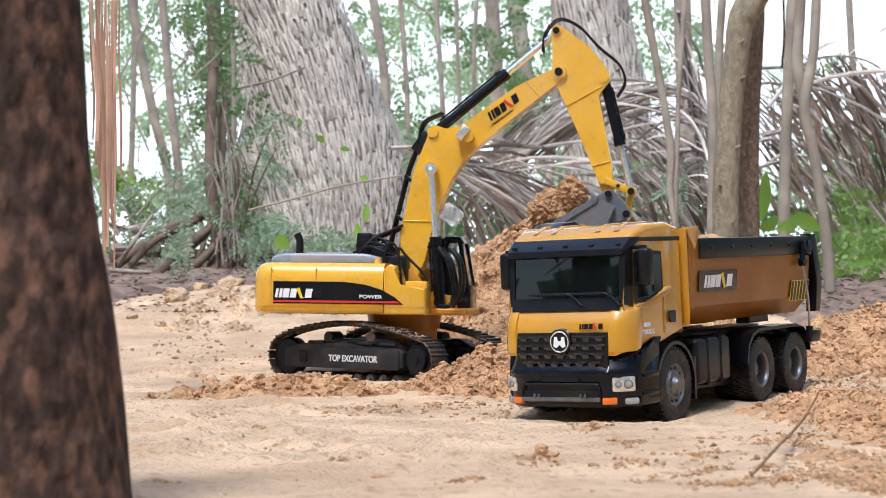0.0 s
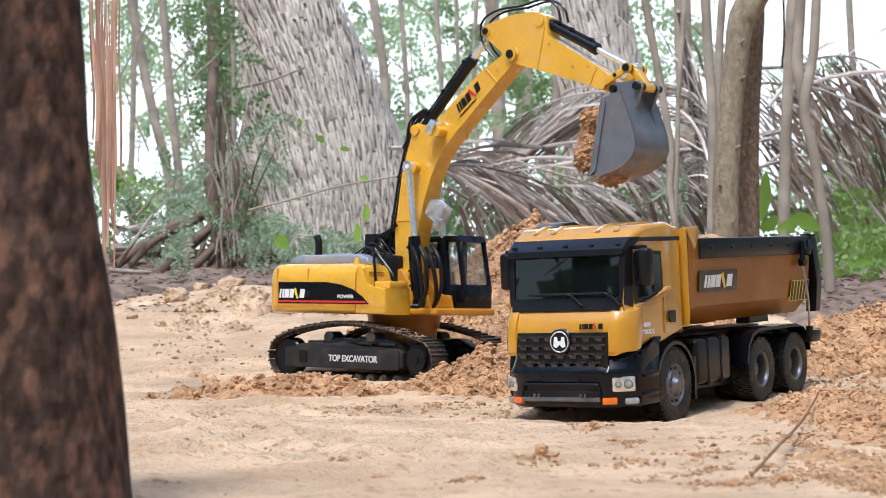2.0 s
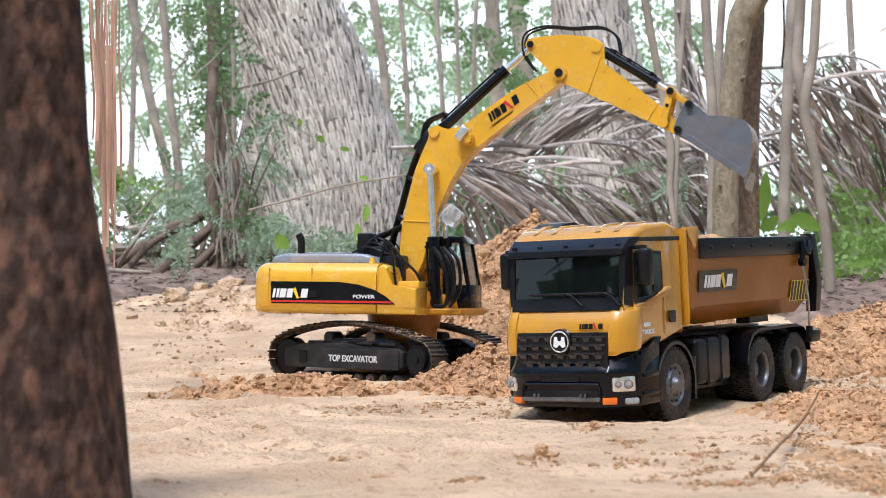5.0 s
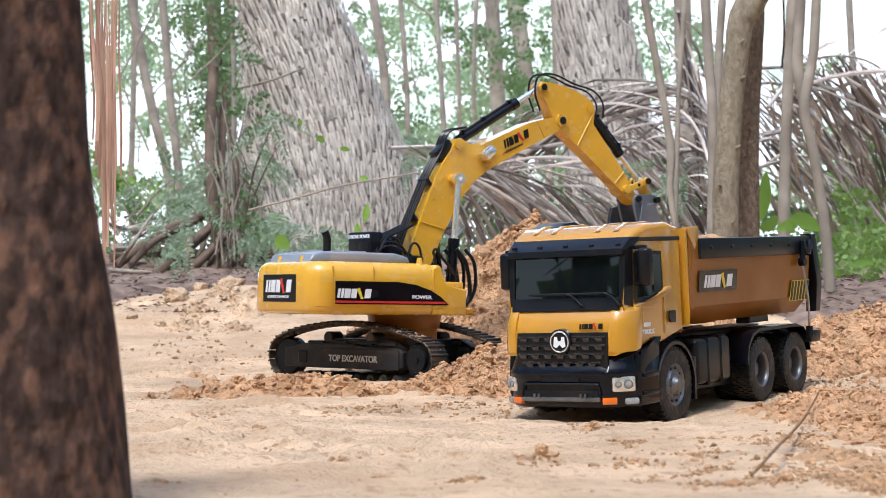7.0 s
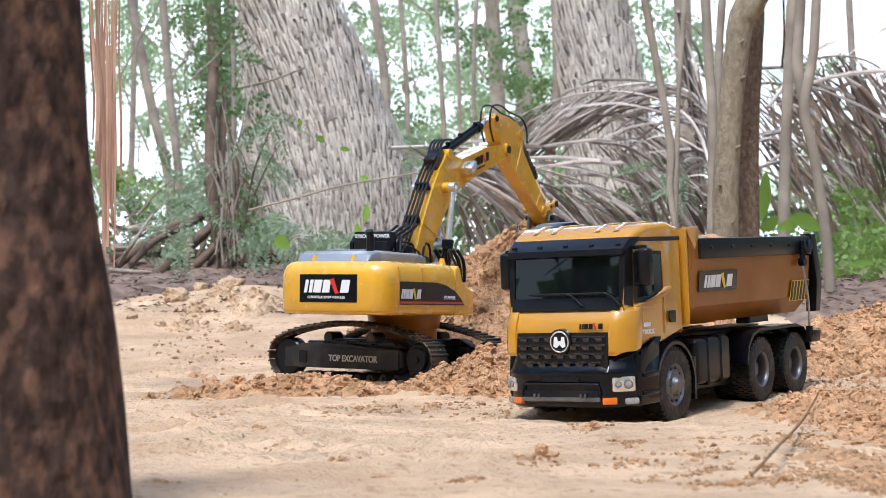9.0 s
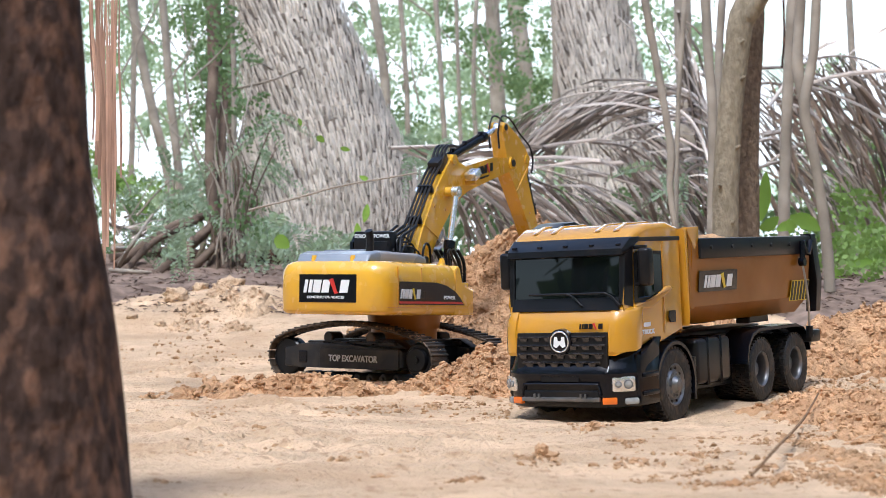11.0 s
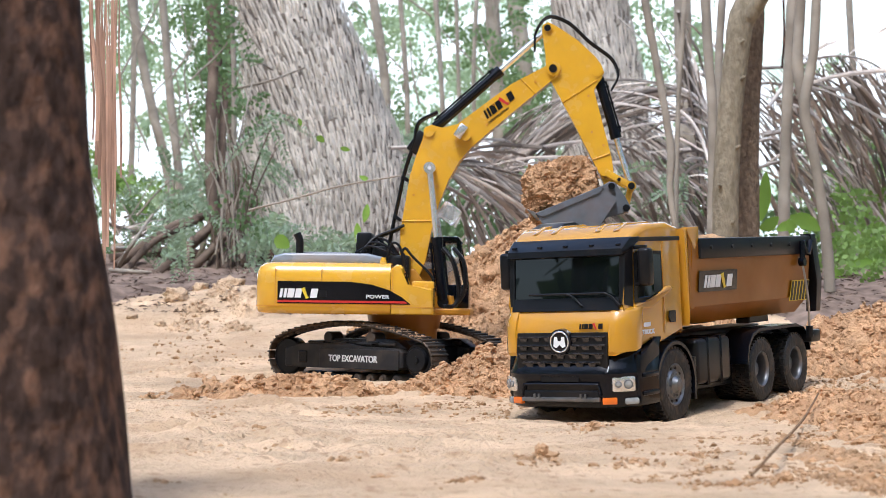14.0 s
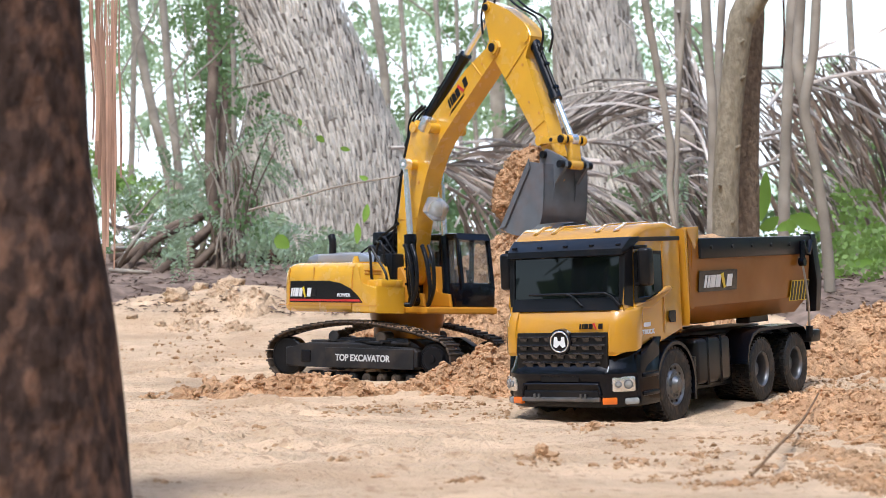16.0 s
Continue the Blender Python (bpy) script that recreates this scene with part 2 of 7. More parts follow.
def lettering(text, size, m, material, parent, stretch=1.0, name="lettering"):
    """Raised letters in the x-y plane of m, from the baseline's start."""
    cu = bpy.data.curves.new(name, "FONT")
    cu.body, cu.size, cu.extrude, cu.offset = text, size, 0.0004, size * 0.022
    tmp = bpy.data.objects.new(name, cu)
    scene.collection.objects.link(tmp)
    me = bpy.data.meshes.new_from_object(tmp.evaluated_get(bpy.context.evaluated_depsgraph_get()))
    bpy.data.objects.remove(tmp)
    me.name = name
    me.materials.clear()
    me.materials.append(material)
    ob = new(name, me)
    ob.parent = parent
    ob.matrix_basis = m @ Matrix.Diagonal((stretch, 1, 1, 1))
    return ob


def quads(name, polys, material, parent, m, thick=0.0006):
    """Flat raised shapes: polygons in the x-y plane of m."""
    bm = bmesh.new()
    for poly in polys:
        a = [bm.verts.new((x, y, 0)) for x, y in poly]
        b = [bm.verts.new((x, y, thick)) for x, y in poly]
        bm.faces.new(b)
        for i in range(len(poly)):
            bm.faces.new((a[i], a[(i + 1) % len(poly)], b[(i + 1) % len(poly)], b[i]))
    ob = part(name, bm, material, parent)
    ob.matrix_basis = m
    return ob


def logo(w, h, m, parent, main, accent, second=None):
    """A maker's mark as plain slanted blocks."""
    u = w / 5.0
    s = h * 0.18
    bars = []
    for x0, x1 in ((0, .34), (.52, .88), (1.0, 1.85), (2.0, 2.8), (4.0, 4.9)):
        bars.append([(x0 * u, 0), (x1 * u, 0), (x1 * u + s, h), (x0 * u + s, h)])
    quads("mark_block", bars, main, parent, m)
    zig = [[(2.85 * u, h), (3.3 * u, h * 1.15), (3.75 * u, h * .1), (3.95 * u, 0), (3.5 * u, -.12 * h)]]
    quads("mark_accent", zig, accent, parent, m @ Matrix.Translation((0, 0, 0.0003)))

# ---- ground ----
_rs = np.random.RandomState(5)
_lat = _rs.rand(256, 256)


def vnoise(x, y):
    xi, yi = np.floor(x).astype(int), np.floor(y).astype(int)
    u, v = x - xi, y - yi
    u, v = u * u * (3 - 2 * u), v * v * (3 - 2 * v)
    a, b = _lat[xi % 256, yi % 256], _lat[(xi + 1) % 256, yi % 256]
    c, d = _lat[xi % 256, (yi + 1) % 256], _lat[(xi + 1) % 256, (yi + 1) % 256]
    return (a * (1 - u) + b * u) * (1 - v) + (c * (1 - u) + d * u) * v - 0.5


def fbm(x, y, octaves=4):
    s, a = 0.0, 1.0
    for i in range(octaves):
        s = s + a * vnoise(x * 2 ** i + 17.3 * i, y * 2 ** i + 5.1 * i)
        a *= 0.5
    return s


def bump(x, y, cx, cy, rx, ry, h):
    d = ((x - cx) / rx) ** 2 + ((y - cy) / ry) ** 2
    return h * np.exp(-d)


def ground_z(x, y):
    z = np.interp(y, [2.1, 2.61, 3.06, 3.6, 4.14, 4.95, 5.85, 8.0, 12.0, 80.0], [0, 0.0195, 0.042, 0.10, 0.19, 0.247, 0.308, 0.40, 0.45, 0.6])
    z = z - bump(x, y, 0.19, 2.07, 0.15, 0.12, 0.007)
    z = z + bump(x, y, 0.46, 2.52, 0.30, 0.25, 0.012)
    near = np.clip(1.5 - np.abs(y - 2.3), 0.15, 1)
    z = z + 0.010 * fbm(x * 3.1, y * 3.1 + 3) * (0.6 + 2.5 * np.clip(y - 3.4, 0, 1.5))
    z = z + 0.0050 * near * fbm(x * 12, y * 30 + 9, 4)
    rough = np.clip(fbm(x * 5.0 + 4, y * 7.5, 3) * 2.6, 0, 1)
    z = z + (0.003 + 0.022 * rough) * np.abs(fbm(x * 34, y * 34, 4)) * near
    z = z + 0.0022 * near * fbm(x * 60 + 3, y * 95, 3) + 0.0035 * near * np.clip(fbm(x * 26 + 8, y * 60 + 2, 3) - 0.15, 0, 1)
    z = z + bump(x, y, -0.45, 3.95, 0.14, 0.12, 0.03) + bump(x, y, -0.62, 3.9, 0.18, 0.18, 0.02)
    return z


def grid_mesh(name, xs, ys, zf, material, smooth=True):
    X, Y = np.meshgrid(xs, ys)
    Z = zf(X, Y)
    co = np.stack([X, Y, Z], -1).reshape(-1, 3)
    nx, ny = len(xs), len(ys)
    i = np.arange(nx * ny).reshape(ny, nx)
    f = np.stack([i[:-1, :-1], i[:-1, 1:], i[1:, 1:], i[1:, :-1]], -1).reshape(-1, 4)
    me = bpy.data.meshes.new(name)
    me.from_pydata(co.tolist(), [], f.tolist())
    me.materials.append(material)
    if smooth:
        me.shade_smooth()
    return new(name, me)


def graded(a, b, step, far, ratio=1.35):
    mid = list(np.arange(a, b, step))
    lo, hi, s = [], [], step
    p, q = a, b
    while q < far:
        s *= ratio
        q += s
        p -= s
        hi.append(q)
        lo.append(p)
    return np.array(lo[::-1] + mid + hi)


gx = graded(-0.75, 0.85, 0.0042, 80)
gy = graded(1.05, 3.0, 0.0042, 80, 1.03)
ground = grid_mesh("ground", gx, gy, ground_z, SAND)
tagged(ground, "pale loose sand ground with clods and drag marks", "ground", kind="structure")


def heap(name, cx, cy, rx, ry, h, z0, label, seed, power=1.25, crumble=0.012, n=150, m=200, mat_=None, crumbs=500):
    """A crumbly cone of sand."""
    r = np.linspace(0, 1, n)[:, None] ** 0.8
    a = np.linspace(0, 2 * math.pi, m, endpoint=False)[None, :]
    wob = 1 + 0.28 * fbm(np.cos(a) * 1.6 + seed, np.sin(a) * 1.6 + seed, 3)
    X = cx + rx * r * np.cos(a) * wob
    Y = cy + ry * r * np.sin(a) * wob
    Z = z0 - 0.03 + (h + 0.03) * (1 - r ** power) + 0 * a
    edge = np.clip((1 - r) * 6, 0, 1)
    Z = Z + edge * (h * 0.30 * fbm(X * 7 + seed, Y * 7, 3) + crumble * 2.2 * np.abs(fbm(X * 30 + seed, Y * 30, 4)) + crumble * 1.0 * fbm(X * 90, Y * 90 + seed, 3))
    X = X + edge * crumble * 0.8 * fbm(Y * 50, Z * 50 + seed, 3)
    Y = Y + edge * crumble * 0.8 * fbm(X * 50 + 9, Z * 50 + seed, 3)
    co = np.stack([X, Y, Z], -1).reshape(-1, 3)
    i = np.arange(n * m).reshape(n, m)
    j = np.roll(i, -1, axis=1)
    f = np.stack([i[:-1], i[1:], j[1:], j[:-1]], -1).reshape(-1, 4)
    me = bpy.data.meshes.new(name)
    me.from_pydata(co.tolist(), [], f.tolist())
    me.materials.append(mat_ or DAMP)
    me.shade_smooth()
    ob = new(name, me)
    rs = np.random.RandomState(int(seed))
    pick = rs.randint(0, int(n * 0.85) * m, crumbs)
    (PALECRUMBS if mat_ is SAND else CRUMBS).extend((*co[p], 0.0012 + 0.0048 * rs.rand() ** 3) for p in pick)
    return tagged(ob, label, "sand", kind="stuff")


CRUMBS, PALECRUMBS = [], []
heap("sand_heap", 0.171, 3.204, 0.45, 0.414, 0.257, 0.038, "tall crumbly heap of damp orange sand behind the truck", 1.0, 1.05, 0.020, 220, 420, crumbs=7500)
heap("sand_mound", 0.0585, 2.46, 0.153, 0.144, 0.050, 0.016, "loose crumbly mound of damp sand before the track", 4.0, 1.3, 0.013, 170, 240, crumbs=3000)
heap("sand_mound", -0.215, 2.43, 0.275, 0.105, 0.020, 0.0135, "low ridge of loose damp sand beside the track", 8.0, 1.5, 0.010, crumbs=2200)
heap("sand_mound", 0.70, 2.72, 0.36, 0.30, 0.11, 0.01, "broad crumbly mound of sand behind the truck", 12.0, 1.2, 0.016, 190, 300, crumbs=4500)
heap("sand_mound", 0.42, 2.86, 0.24, 0.19, 0.10, 0.030, "loose sand slope between the heap and the truck", 16.0, 1.2, 0.014, 120, 200, crumbs=1800)
heap("sand_mound", 0.115, 2.745, 0.150, 0.135, 0.068, 0.012, "sand spilled round the far track", 15.0, 1.2, 0.013, crumbs=1500)


heap("sand_mound", 0.53, 1.93, 0.19, 0.46, 0.021, 0.006, "broken damp sand spread beside the truck", 23.0, 1.6, 0.010, 150, 220, crumbs=2600)
heap("sand_mound", 0.41, 1.62, 0.095, 0.24, 0.013, 0.001, "broken damp clods spread over the pale sand", 37.0, 1.6, 0.008, 110, 170, crumbs=1500)
heap("sand_mound", 0.47, 2.10, 0.14, 0.18, 0.014, 0.008, "broken damp sand beside the rear wheels", 27.0, 1.6, 0.008, 110, 160, crumbs=1200)


def on_ground(x, y):
    """The point of the ground in a direction from the tripod."""
    v = Vector(((x - 784) / 3038, 1, (441 - y) / 3038))
    v.rotate(Euler((radians(2.563), 0, 0)))
    v = v / v.y
    for d in np.arange(1.0, 5.0, 0.01):
        p = Vector((0, 0, 0.108)) + v * float(d)
        if p.z <= float(ground_z(np.array([p.x]), np.array([p.y]))[0]):
            return p
    return p


for k, (x, y, r, q, h) in enumerate(((1505, 822, 0.050, 0.075, 0.009), (1535, 856, 0.035, 0.03, 0.008), (1285, 861, 0.026, 0.012, 0.005), (955, 812, 0.020, 0.016, 0.006), (1238, 808, 0.017, 0.014, 0.005), (1490, 752, 0.055, 0.06, 0.008), (1385, 853, 0.02, 0.014, 0.005), (350, 668, 0.07, 0.05, 0.010), (1125, 820, 0.018, 0.012, 0.004), (1048, 758, 0.03, 0.02, 0.005), (1520, 705, 0.10, 0.13, 0.014), (1440, 690, 0.05, 0.06, 0.008), (1465, 812, 0.075, 0.10, 0.007), (1450, 775, 0.06, 0.06, 0.006), (1545, 780, 0.05, 0.07, 0.008))):
    p = on_ground(x, y)
    heap("sand_mound", p.x, p.y, r, q, h * 0.6, p.z - 0.002, "small patch of broken damp clods on the sand", 19.0 + k, 1.6, 0.0045, 70, 110, CLODSAND, 60)


def ico(sub=1):
    bm = bmesh.new()
    bmesh.ops.create_icosphere(bm, subdivisions=sub, radius=1.0)
    v = np.array([x.co[:] for x in bm.verts])
    f = np.array([[x.index for x in k.verts] for k in bm.faces])
    bm.free()
    return v, f


def clods(name, places, material, label):
    """Many small crumbs in one mesh: (x, y, z, size)."""
    v, f = ico(1)
    rs = np.random.RandomState(len(places))
    V, F = [], []
    for k, (x, y, z, s) in enumerate(places):
        a = rs.rand() * 6.28
        w = v * (1 + 0.75 * (rs.rand(len(v), 1) - 0.5)) * (np.array([1, 1, 0.75]) * (0.7 + 0.6 * rs.rand(3))) * s
        c, q = math.cos(a), math.sin(a)
        w = np.stack([w[:, 0] * c - w[:, 1] * q, w[:, 0] * q + w[:, 1] * c, w[:, 2]], -1) + (x, y, z)
        V.append(w)
        F.append(f + k * len(v))
    me = bpy.data.meshes.new(name)
    me.from_pydata(np.concatenate(V).tolist(), [], np.concatenate(F).tolist())
    me.materials.append(material)
    return tagged(new(name, me), label, "sand", kind="stuff")


_p = []
rs = np.random.RandomState(3)
for x, y, sx, sy, n, s in ((955, 812, 0.010, 0.010, 40, 0.0028), (460, 762, 0.006, 0.006, 26, 0.003), (610, 816, 0.006, 0.005, 18, 0.0025), (1110, 785, 0.012, 0.010, 30, 0.0022), (1130, 822, 0.014, 0.006, 26, 0.002), (1235, 805, 0.014, 0.008, 40, 0.0025), (1500, 830, 0.05, 0.06, 260, 0.0026), (820, 852, 0.008, 0.004, 20, 0.002), (690, 846, 0.006, 0.004, 14, 0.002), (290, 856, 0.005, 0.004, 14, 0.002), (560, 720, 0.08, 0.02, 90, 0.003), (740, 722, 0.08, 0.03, 120, 0.003), (300, 705, 0.05, 0.02, 50, 0.003), (320, 780, 0.03, 0.02, 24, 0.002), (1040, 760, 0.03, 0.02, 60, 0.0028), (1350, 775, 0.06, 0.02, 90, 0.0024), (1480, 740, 0.05, 0.06, 140, 0.003), (420, 640, 0.12, 0.08, 160, 0.0035), (300, 620, 0.12, 0.1, 120, 0.004), (784, 790, 0.30, 0.35, 420, 0.0013)):
    c = on_ground(x, y)
    for _ in range(n):
        x1, y1 = c.x + sx * rs.randn(), c.y + sy * rs.randn()
        k = s * (0.35 + 1.2 * rs.rand() ** 3)
        _p.append((x1, y1, float(ground_z(np.array([x1]), np.array([y1]))[0]) + k * 0.15, k))
# broken crusts and streaks: (x, y, x1, y1, thickness across, count, size)
for x, y, x1, y1, th, n, s in ((915, 815, 992, 806, 10, 150, 0.0020), (1090, 826, 1152, 816, 7, 100, 0.0017), (1206, 812, 1268, 800, 10, 150, 0.0019), (1125, 854, 1291, 831, 4, 230, 0.0013), (1210, 862, 1318, 857, 7, 190, 0.0017), (1345, 856, 1420, 848, 9, 150, 0.0018), (1440, 800, 1568, 830, 30, 1300, 0.0021), (1455, 850, 1568, 862, 18, 700, 0.0021), (1096, 788, 1130, 782, 6, 70, 0.0018), (1232, 784, 1270, 778, 5, 60, 0.0018), (1320, 788, 1390, 778, 4, 90, 0.0016), (1010, 762, 1090, 750, 7, 130, 0.0021), (785, 853, 850, 848, 4, 70, 0.0014), (740, 722, 850, 716, 9, 170, 0.0024), (830, 748, 900, 732, 8, 140, 0.0022), (1400, 760, 1520, 740, 14, 300, 0.0022), (1400, 725, 1568, 705, 24, 1100, 0.0027), (1380, 700, 1500, 690, 12, 350, 0.0026), (560, 735, 700, 722, 7, 150, 0.0022), (290, 740, 460, 728, 10, 130, 0.002), (330, 800, 520, 792, 5, 90, 0.0013), (600, 812, 780, 800, 5, 90, 0.0013), (250, 700, 480, 690, 14, 200, 0.0026), (320, 640, 480, 625, 16, 240, 0.0032), (300, 590, 470, 580, 14, 240, 0.0040)):
    a, b = on_ground(x, y), on_ground(x1, y1)
    deep = th / 3038 * a.y * a.y / 0.1
    lumps = rs.rand(max(3, n // 14))
    for _ in range(n):
        p = a.lerp(b, float(lumps[rs.randint(len(lumps))]) + 0.05 * rs.randn())
        q, r = p.x + 0.004 * rs.randn(), p.y + deep * 0.45 * rs.randn()
        k = s * (0.3 + 1.2 * rs.rand() ** 3)
        _p.append((q, r, float(ground_z(np.array([q]), np.array([r]))[0]) + k * 0.25, k))
for x, y, rr, q, h in ((448, 538, 0.085, 0.10, 0.030), (352, 548, 0.06, 0.06, 0.016), (395, 520, 0.07, 0.06, 0.022), (330, 580, 0.10, 0.07, 0.012), (415, 585, 0.09, 0.06, 0.012)):
    c = on_ground(x, y)
    heap("sand_mound", c.x, c.y, rr, q, h, c.z - 0.003, "low pale mound of broken dry sand", 31.0 + x, 1.3, 0.012, 60, 100, SAND, 300)
_p = [c for c in _p if not (c[0] < -0.10 and c[1] > 2.2) or rs.rand() < 0.3]
clods("sand_clods", CRUMBS, DAMP, "crumbs of damp sand on the heaps")
clods("sand_clods", PALECRUMBS, SAND, "crumbs of pale dry sand on the low mounds")
clods("sand_clods", _p, CLODSAND, "scattered crumbs and clods of sand on the ground")


def litter_z(x, y):
    return ground_z(x, y) - 0.01 + 0.05 * np.clip(fbm(x * 2.2 + 7, y * 2.2, 4) + (y - 4.12 + 1.6 * np.clip(np.abs(x) - 0.45, 0, 0.36)) * 2.4, -0.5, 0.5) + 0.02 * np.abs(fbm(x * 18, y * 18, 3))


litter = grid_mesh("leaf_litter", np.arange(-3.2, 3.2, 0.022), np.arange(3.45, 7.5, 0.022), litter_z, LITTER)
tagged(litter, "brown leaf litter and dry debris under the trees", "leaf litter", kind="stuff")
for k, (x, y, r) in enumerate(((-0.49, 4.02, 0.026), (-0.60, 3.86, 0.024), (-0.56, 3.98, 0.016), (-0.45, 3.83, 0.015), (-0.60, 3.65, 0.011), (-0.67, 3.7, 0.010), (-0.53, 3.78, 0.010))):
    v, f = ico(3)
    d = np.array([1.6 * noise.noise(Vector(p) * 1.5 + Vector((k * 3.1, 0, 0))) + 0.9 * noise.noise(Vector(p) * 4 + Vector((0, k, 0))) + 0.5 * noise.noise(Vector(p) * 9 + Vector((k, k, 0))) for p in v])
    w = v * (1 + 0.4 * d[:, None] + 0.12 * np.random.RandomState(k).rand(len(v), 1)) * np.array((r * 1.2, r, r * 0.75))
    me = bpy.data.meshes.new("sand_lump")
    me.from_pydata(w.tolist(), [], f.tolist())
    me.materials.append(SAND)
    me.shade_smooth()
    ob = tagged(new("sand_lump", me), "pale dry lump of hardened sand", "sand lump", "sand lumps")
    ob.location = (x, y, float(ground_z(np.array([x]), np.array([y]))[0]) + r * 0.2)

# ---- the toy excavator ----
EX, EY, EZ, SIZE = -0.0628, 2.7331, 0.0108, 0.9
TILT = (0.756, 0.682)
FOOT = (0.0068, 0.1934)
BOOM_L = 0.4464
PIN_A, PIN_E = (0.1792, 0.0767), (0.2319, 0.1163)
PIN_C, PIN_F, PIN_S, PIN_P = (-0.0692, 0.0231), (0.038, 0.0672), (0.2018, 0.0), (0.231, 0.0)
CYL_BASE = (0.070, 0.150)
LINK, STRUT, EAR = 0.054, 0.040, 0.046
SWING = [(0.0, -10.0), (0.5, -20.9), (1.0, -25.4), (1.5, -38.4), (2.0, -42.0), (2.5, -41.9), (3.0, -41.8), (3.5, -41.9), (4.0, -40.6), (4.4, -35), (5.0, -17), (5.7, 8), (6.5, 28.9), (7.0, 34.9), (7.5, 47.5), (8.0, 59.2), (8.5, 61.7), (9.0, 62.0), (10.2, 62.0), (11.5, 61.3), (12.0, 51.7), (12.5, 38.5), (13.0, 25.2), (13.5, 10.6), (14.0, -3.3), (14.5, -18.0), (15.0, -35.3), (15.5, -48.9), (16.0, -52.3)]
BOOM = [(0.0, 53.6), (0.5, 56.2), (1.0, 56.4), (1.5, 56.3), (2.0, 56.4), (2.5, 53.0), (3.0, 46.7), (3.5, 42.3), (4.0, 48.4), (4.5, 51.5), (5.5, 52.5), (6.5, 48.5), (7.0, 42.3), (7.5, 39.7), (8.0, 45.4), (8.5, 40.8), (9.0, 35.2), (9.7, 31.5), (10.7, 31.0), (11.5, 32.9), (12.0, 38.5), (12.5, 45.1), (13.0, 52.0), (13.5, 55.1), (14.0, 55.8), (14.5, 56.3), (15.0, 56.3), (15.5, 56.6), (16.0, 56.6)]
STICK = [(0.0, -67.4), (0.5, -52.5), (1.0, -40.1), (1.5, -29.7), (2.0, -18.9), (2.5, -12.9), (3.0, -19.6), (3.5, -23.5), (4.0, -18.8), (4.8, -24), (5.6, -34), (6.5, -38.3), (7.0, -37.0), (7.5, -29.0), (8.0, -13.2), (8.5, -20.6), (9.0, -32.4), (9.8, -42), (10.7, -49), (11.5, -53.4), (12.0, -70.4), (12.5, -71.7), (13.0, -65.5), (13.5, -63.3), (14.0, -63.3), (14.5, -64.0), (15.0, -63.6), (15.5, -63.6), (16.0, -53.1)]
BUCKET = [(0.0, -146), (0.5, -141), (1.0, -135), (1.5, -119), (2.0, -97), (2.5, -62), (3.0, -55), (3.5, -31), (4.0, -5), (4.4, 2), (5.2, -45), (6.0, -88), (6.5, -95), (7.0, -98), (7.5, -88), (8.0, -78), (8.5, -85), (9.0, -105), (9.8, -125), (10.7, -148), (11.5, -152), (12.0, -158), (12.5, -158), (13.0, -157), (13.5, -156), (14.0, -154), (14.5, -152), (15.0, -148), (15.5, -137), (16.0, -120)]
TURN = [(0.0, -37.0), (15.5, -37.0), (15.75, -33.5), (16.0, -29.0)]
MOVE = [(0.0, 0.0), (15.5, 0.0), (15.75, 0.4), (16.0, 1.0)]


def along(table, t):
    """The table's value at t, on a smooth curve without overshoot."""
    ts, vs = [p[0] for p in table], [p[1] for p in table]
    if t <= ts[0]:
        return vs[0]
    if t >= ts[-1]:
        return vs[-1]
    n = len(ts)
    d = [(vs[i + 1] - vs[i]) / (ts[i + 1] - ts[i]) for i in range(n - 1)]
    g = [d[0]] + [0.0 if d[i - 1] * d[i] <= 0 else 2 * d[i - 1] * d[i] / (d[i - 1] + d[i]) for i in range(1, n - 1)] + [d[-1]]
    i = max(k for k in range(n - 1) if ts[k] <= t)
    h = ts[i + 1] - ts[i]
    u = (t - ts[i]) / h
    return (vs[i] * (1 + 2 * u) * (1 - u) ** 2 + g[i] * h * u * (1 - u) ** 2 + vs[i + 1] * u * u * (3 - 2 * u) + g[i + 1] * h * u * u * (u - 1))


def turned(a, x, z):
    return x * math.cos(a) - z * math.sin(a), x * math.sin(a) + z * math.cos(a)


def in_plane(p, a, y=0.0):
    """A pose in the boom's plane: at p, its x axis at the angle a above the level."""
    return Matrix.Translation((p[0], y, p[1])) @ Matrix.Rotation(-a, 4, "Y")


def aim(p, q):
    return math.atan2(q[1] - p[1], q[0] - p[0])


def joints(t):
    b, k, q = radians(along(BOOM, t)), radians(along(STICK, t)), radians(along(BUCKET, t))
    add = lambda o, r: (o[0] + r[0], o[1] + r[1])
    j = {"b": b, "k": k, "q": q}
    j["A"], j["B"], j["E"] = (add(FOOT, turned(b, *p)) for p in (PIN_A, (BOOM_L, 0), PIN_E))
    j["C"], j["F"], j["S"], j["P"] = (add(j["B"], turned(k, *p)) for p in (PIN_C, PIN_F, PIN_S, PIN_P))
    j["K"] = add(j["P"], (EAR * math.cos(q + radians(98)), EAR * math.sin(q + radians(98))))
    dx, dz = j["K"][0] - j["S"][0], j["K"][1] - j["S"][1]
    r = min(math.hypot(dx, dz), LINK + STRUT - 1e-5)
    c = max(-1.0, min(1.0, (LINK ** 2 + r * r - STRUT ** 2) / (2 * LINK * r)))
    j["g"] = math.atan2(dz, dx) + math.acos(c)
    j["G"] = add(j["S"], (LINK * math.cos(j["g"]), LINK * math.sin(j["g"])))
    return j


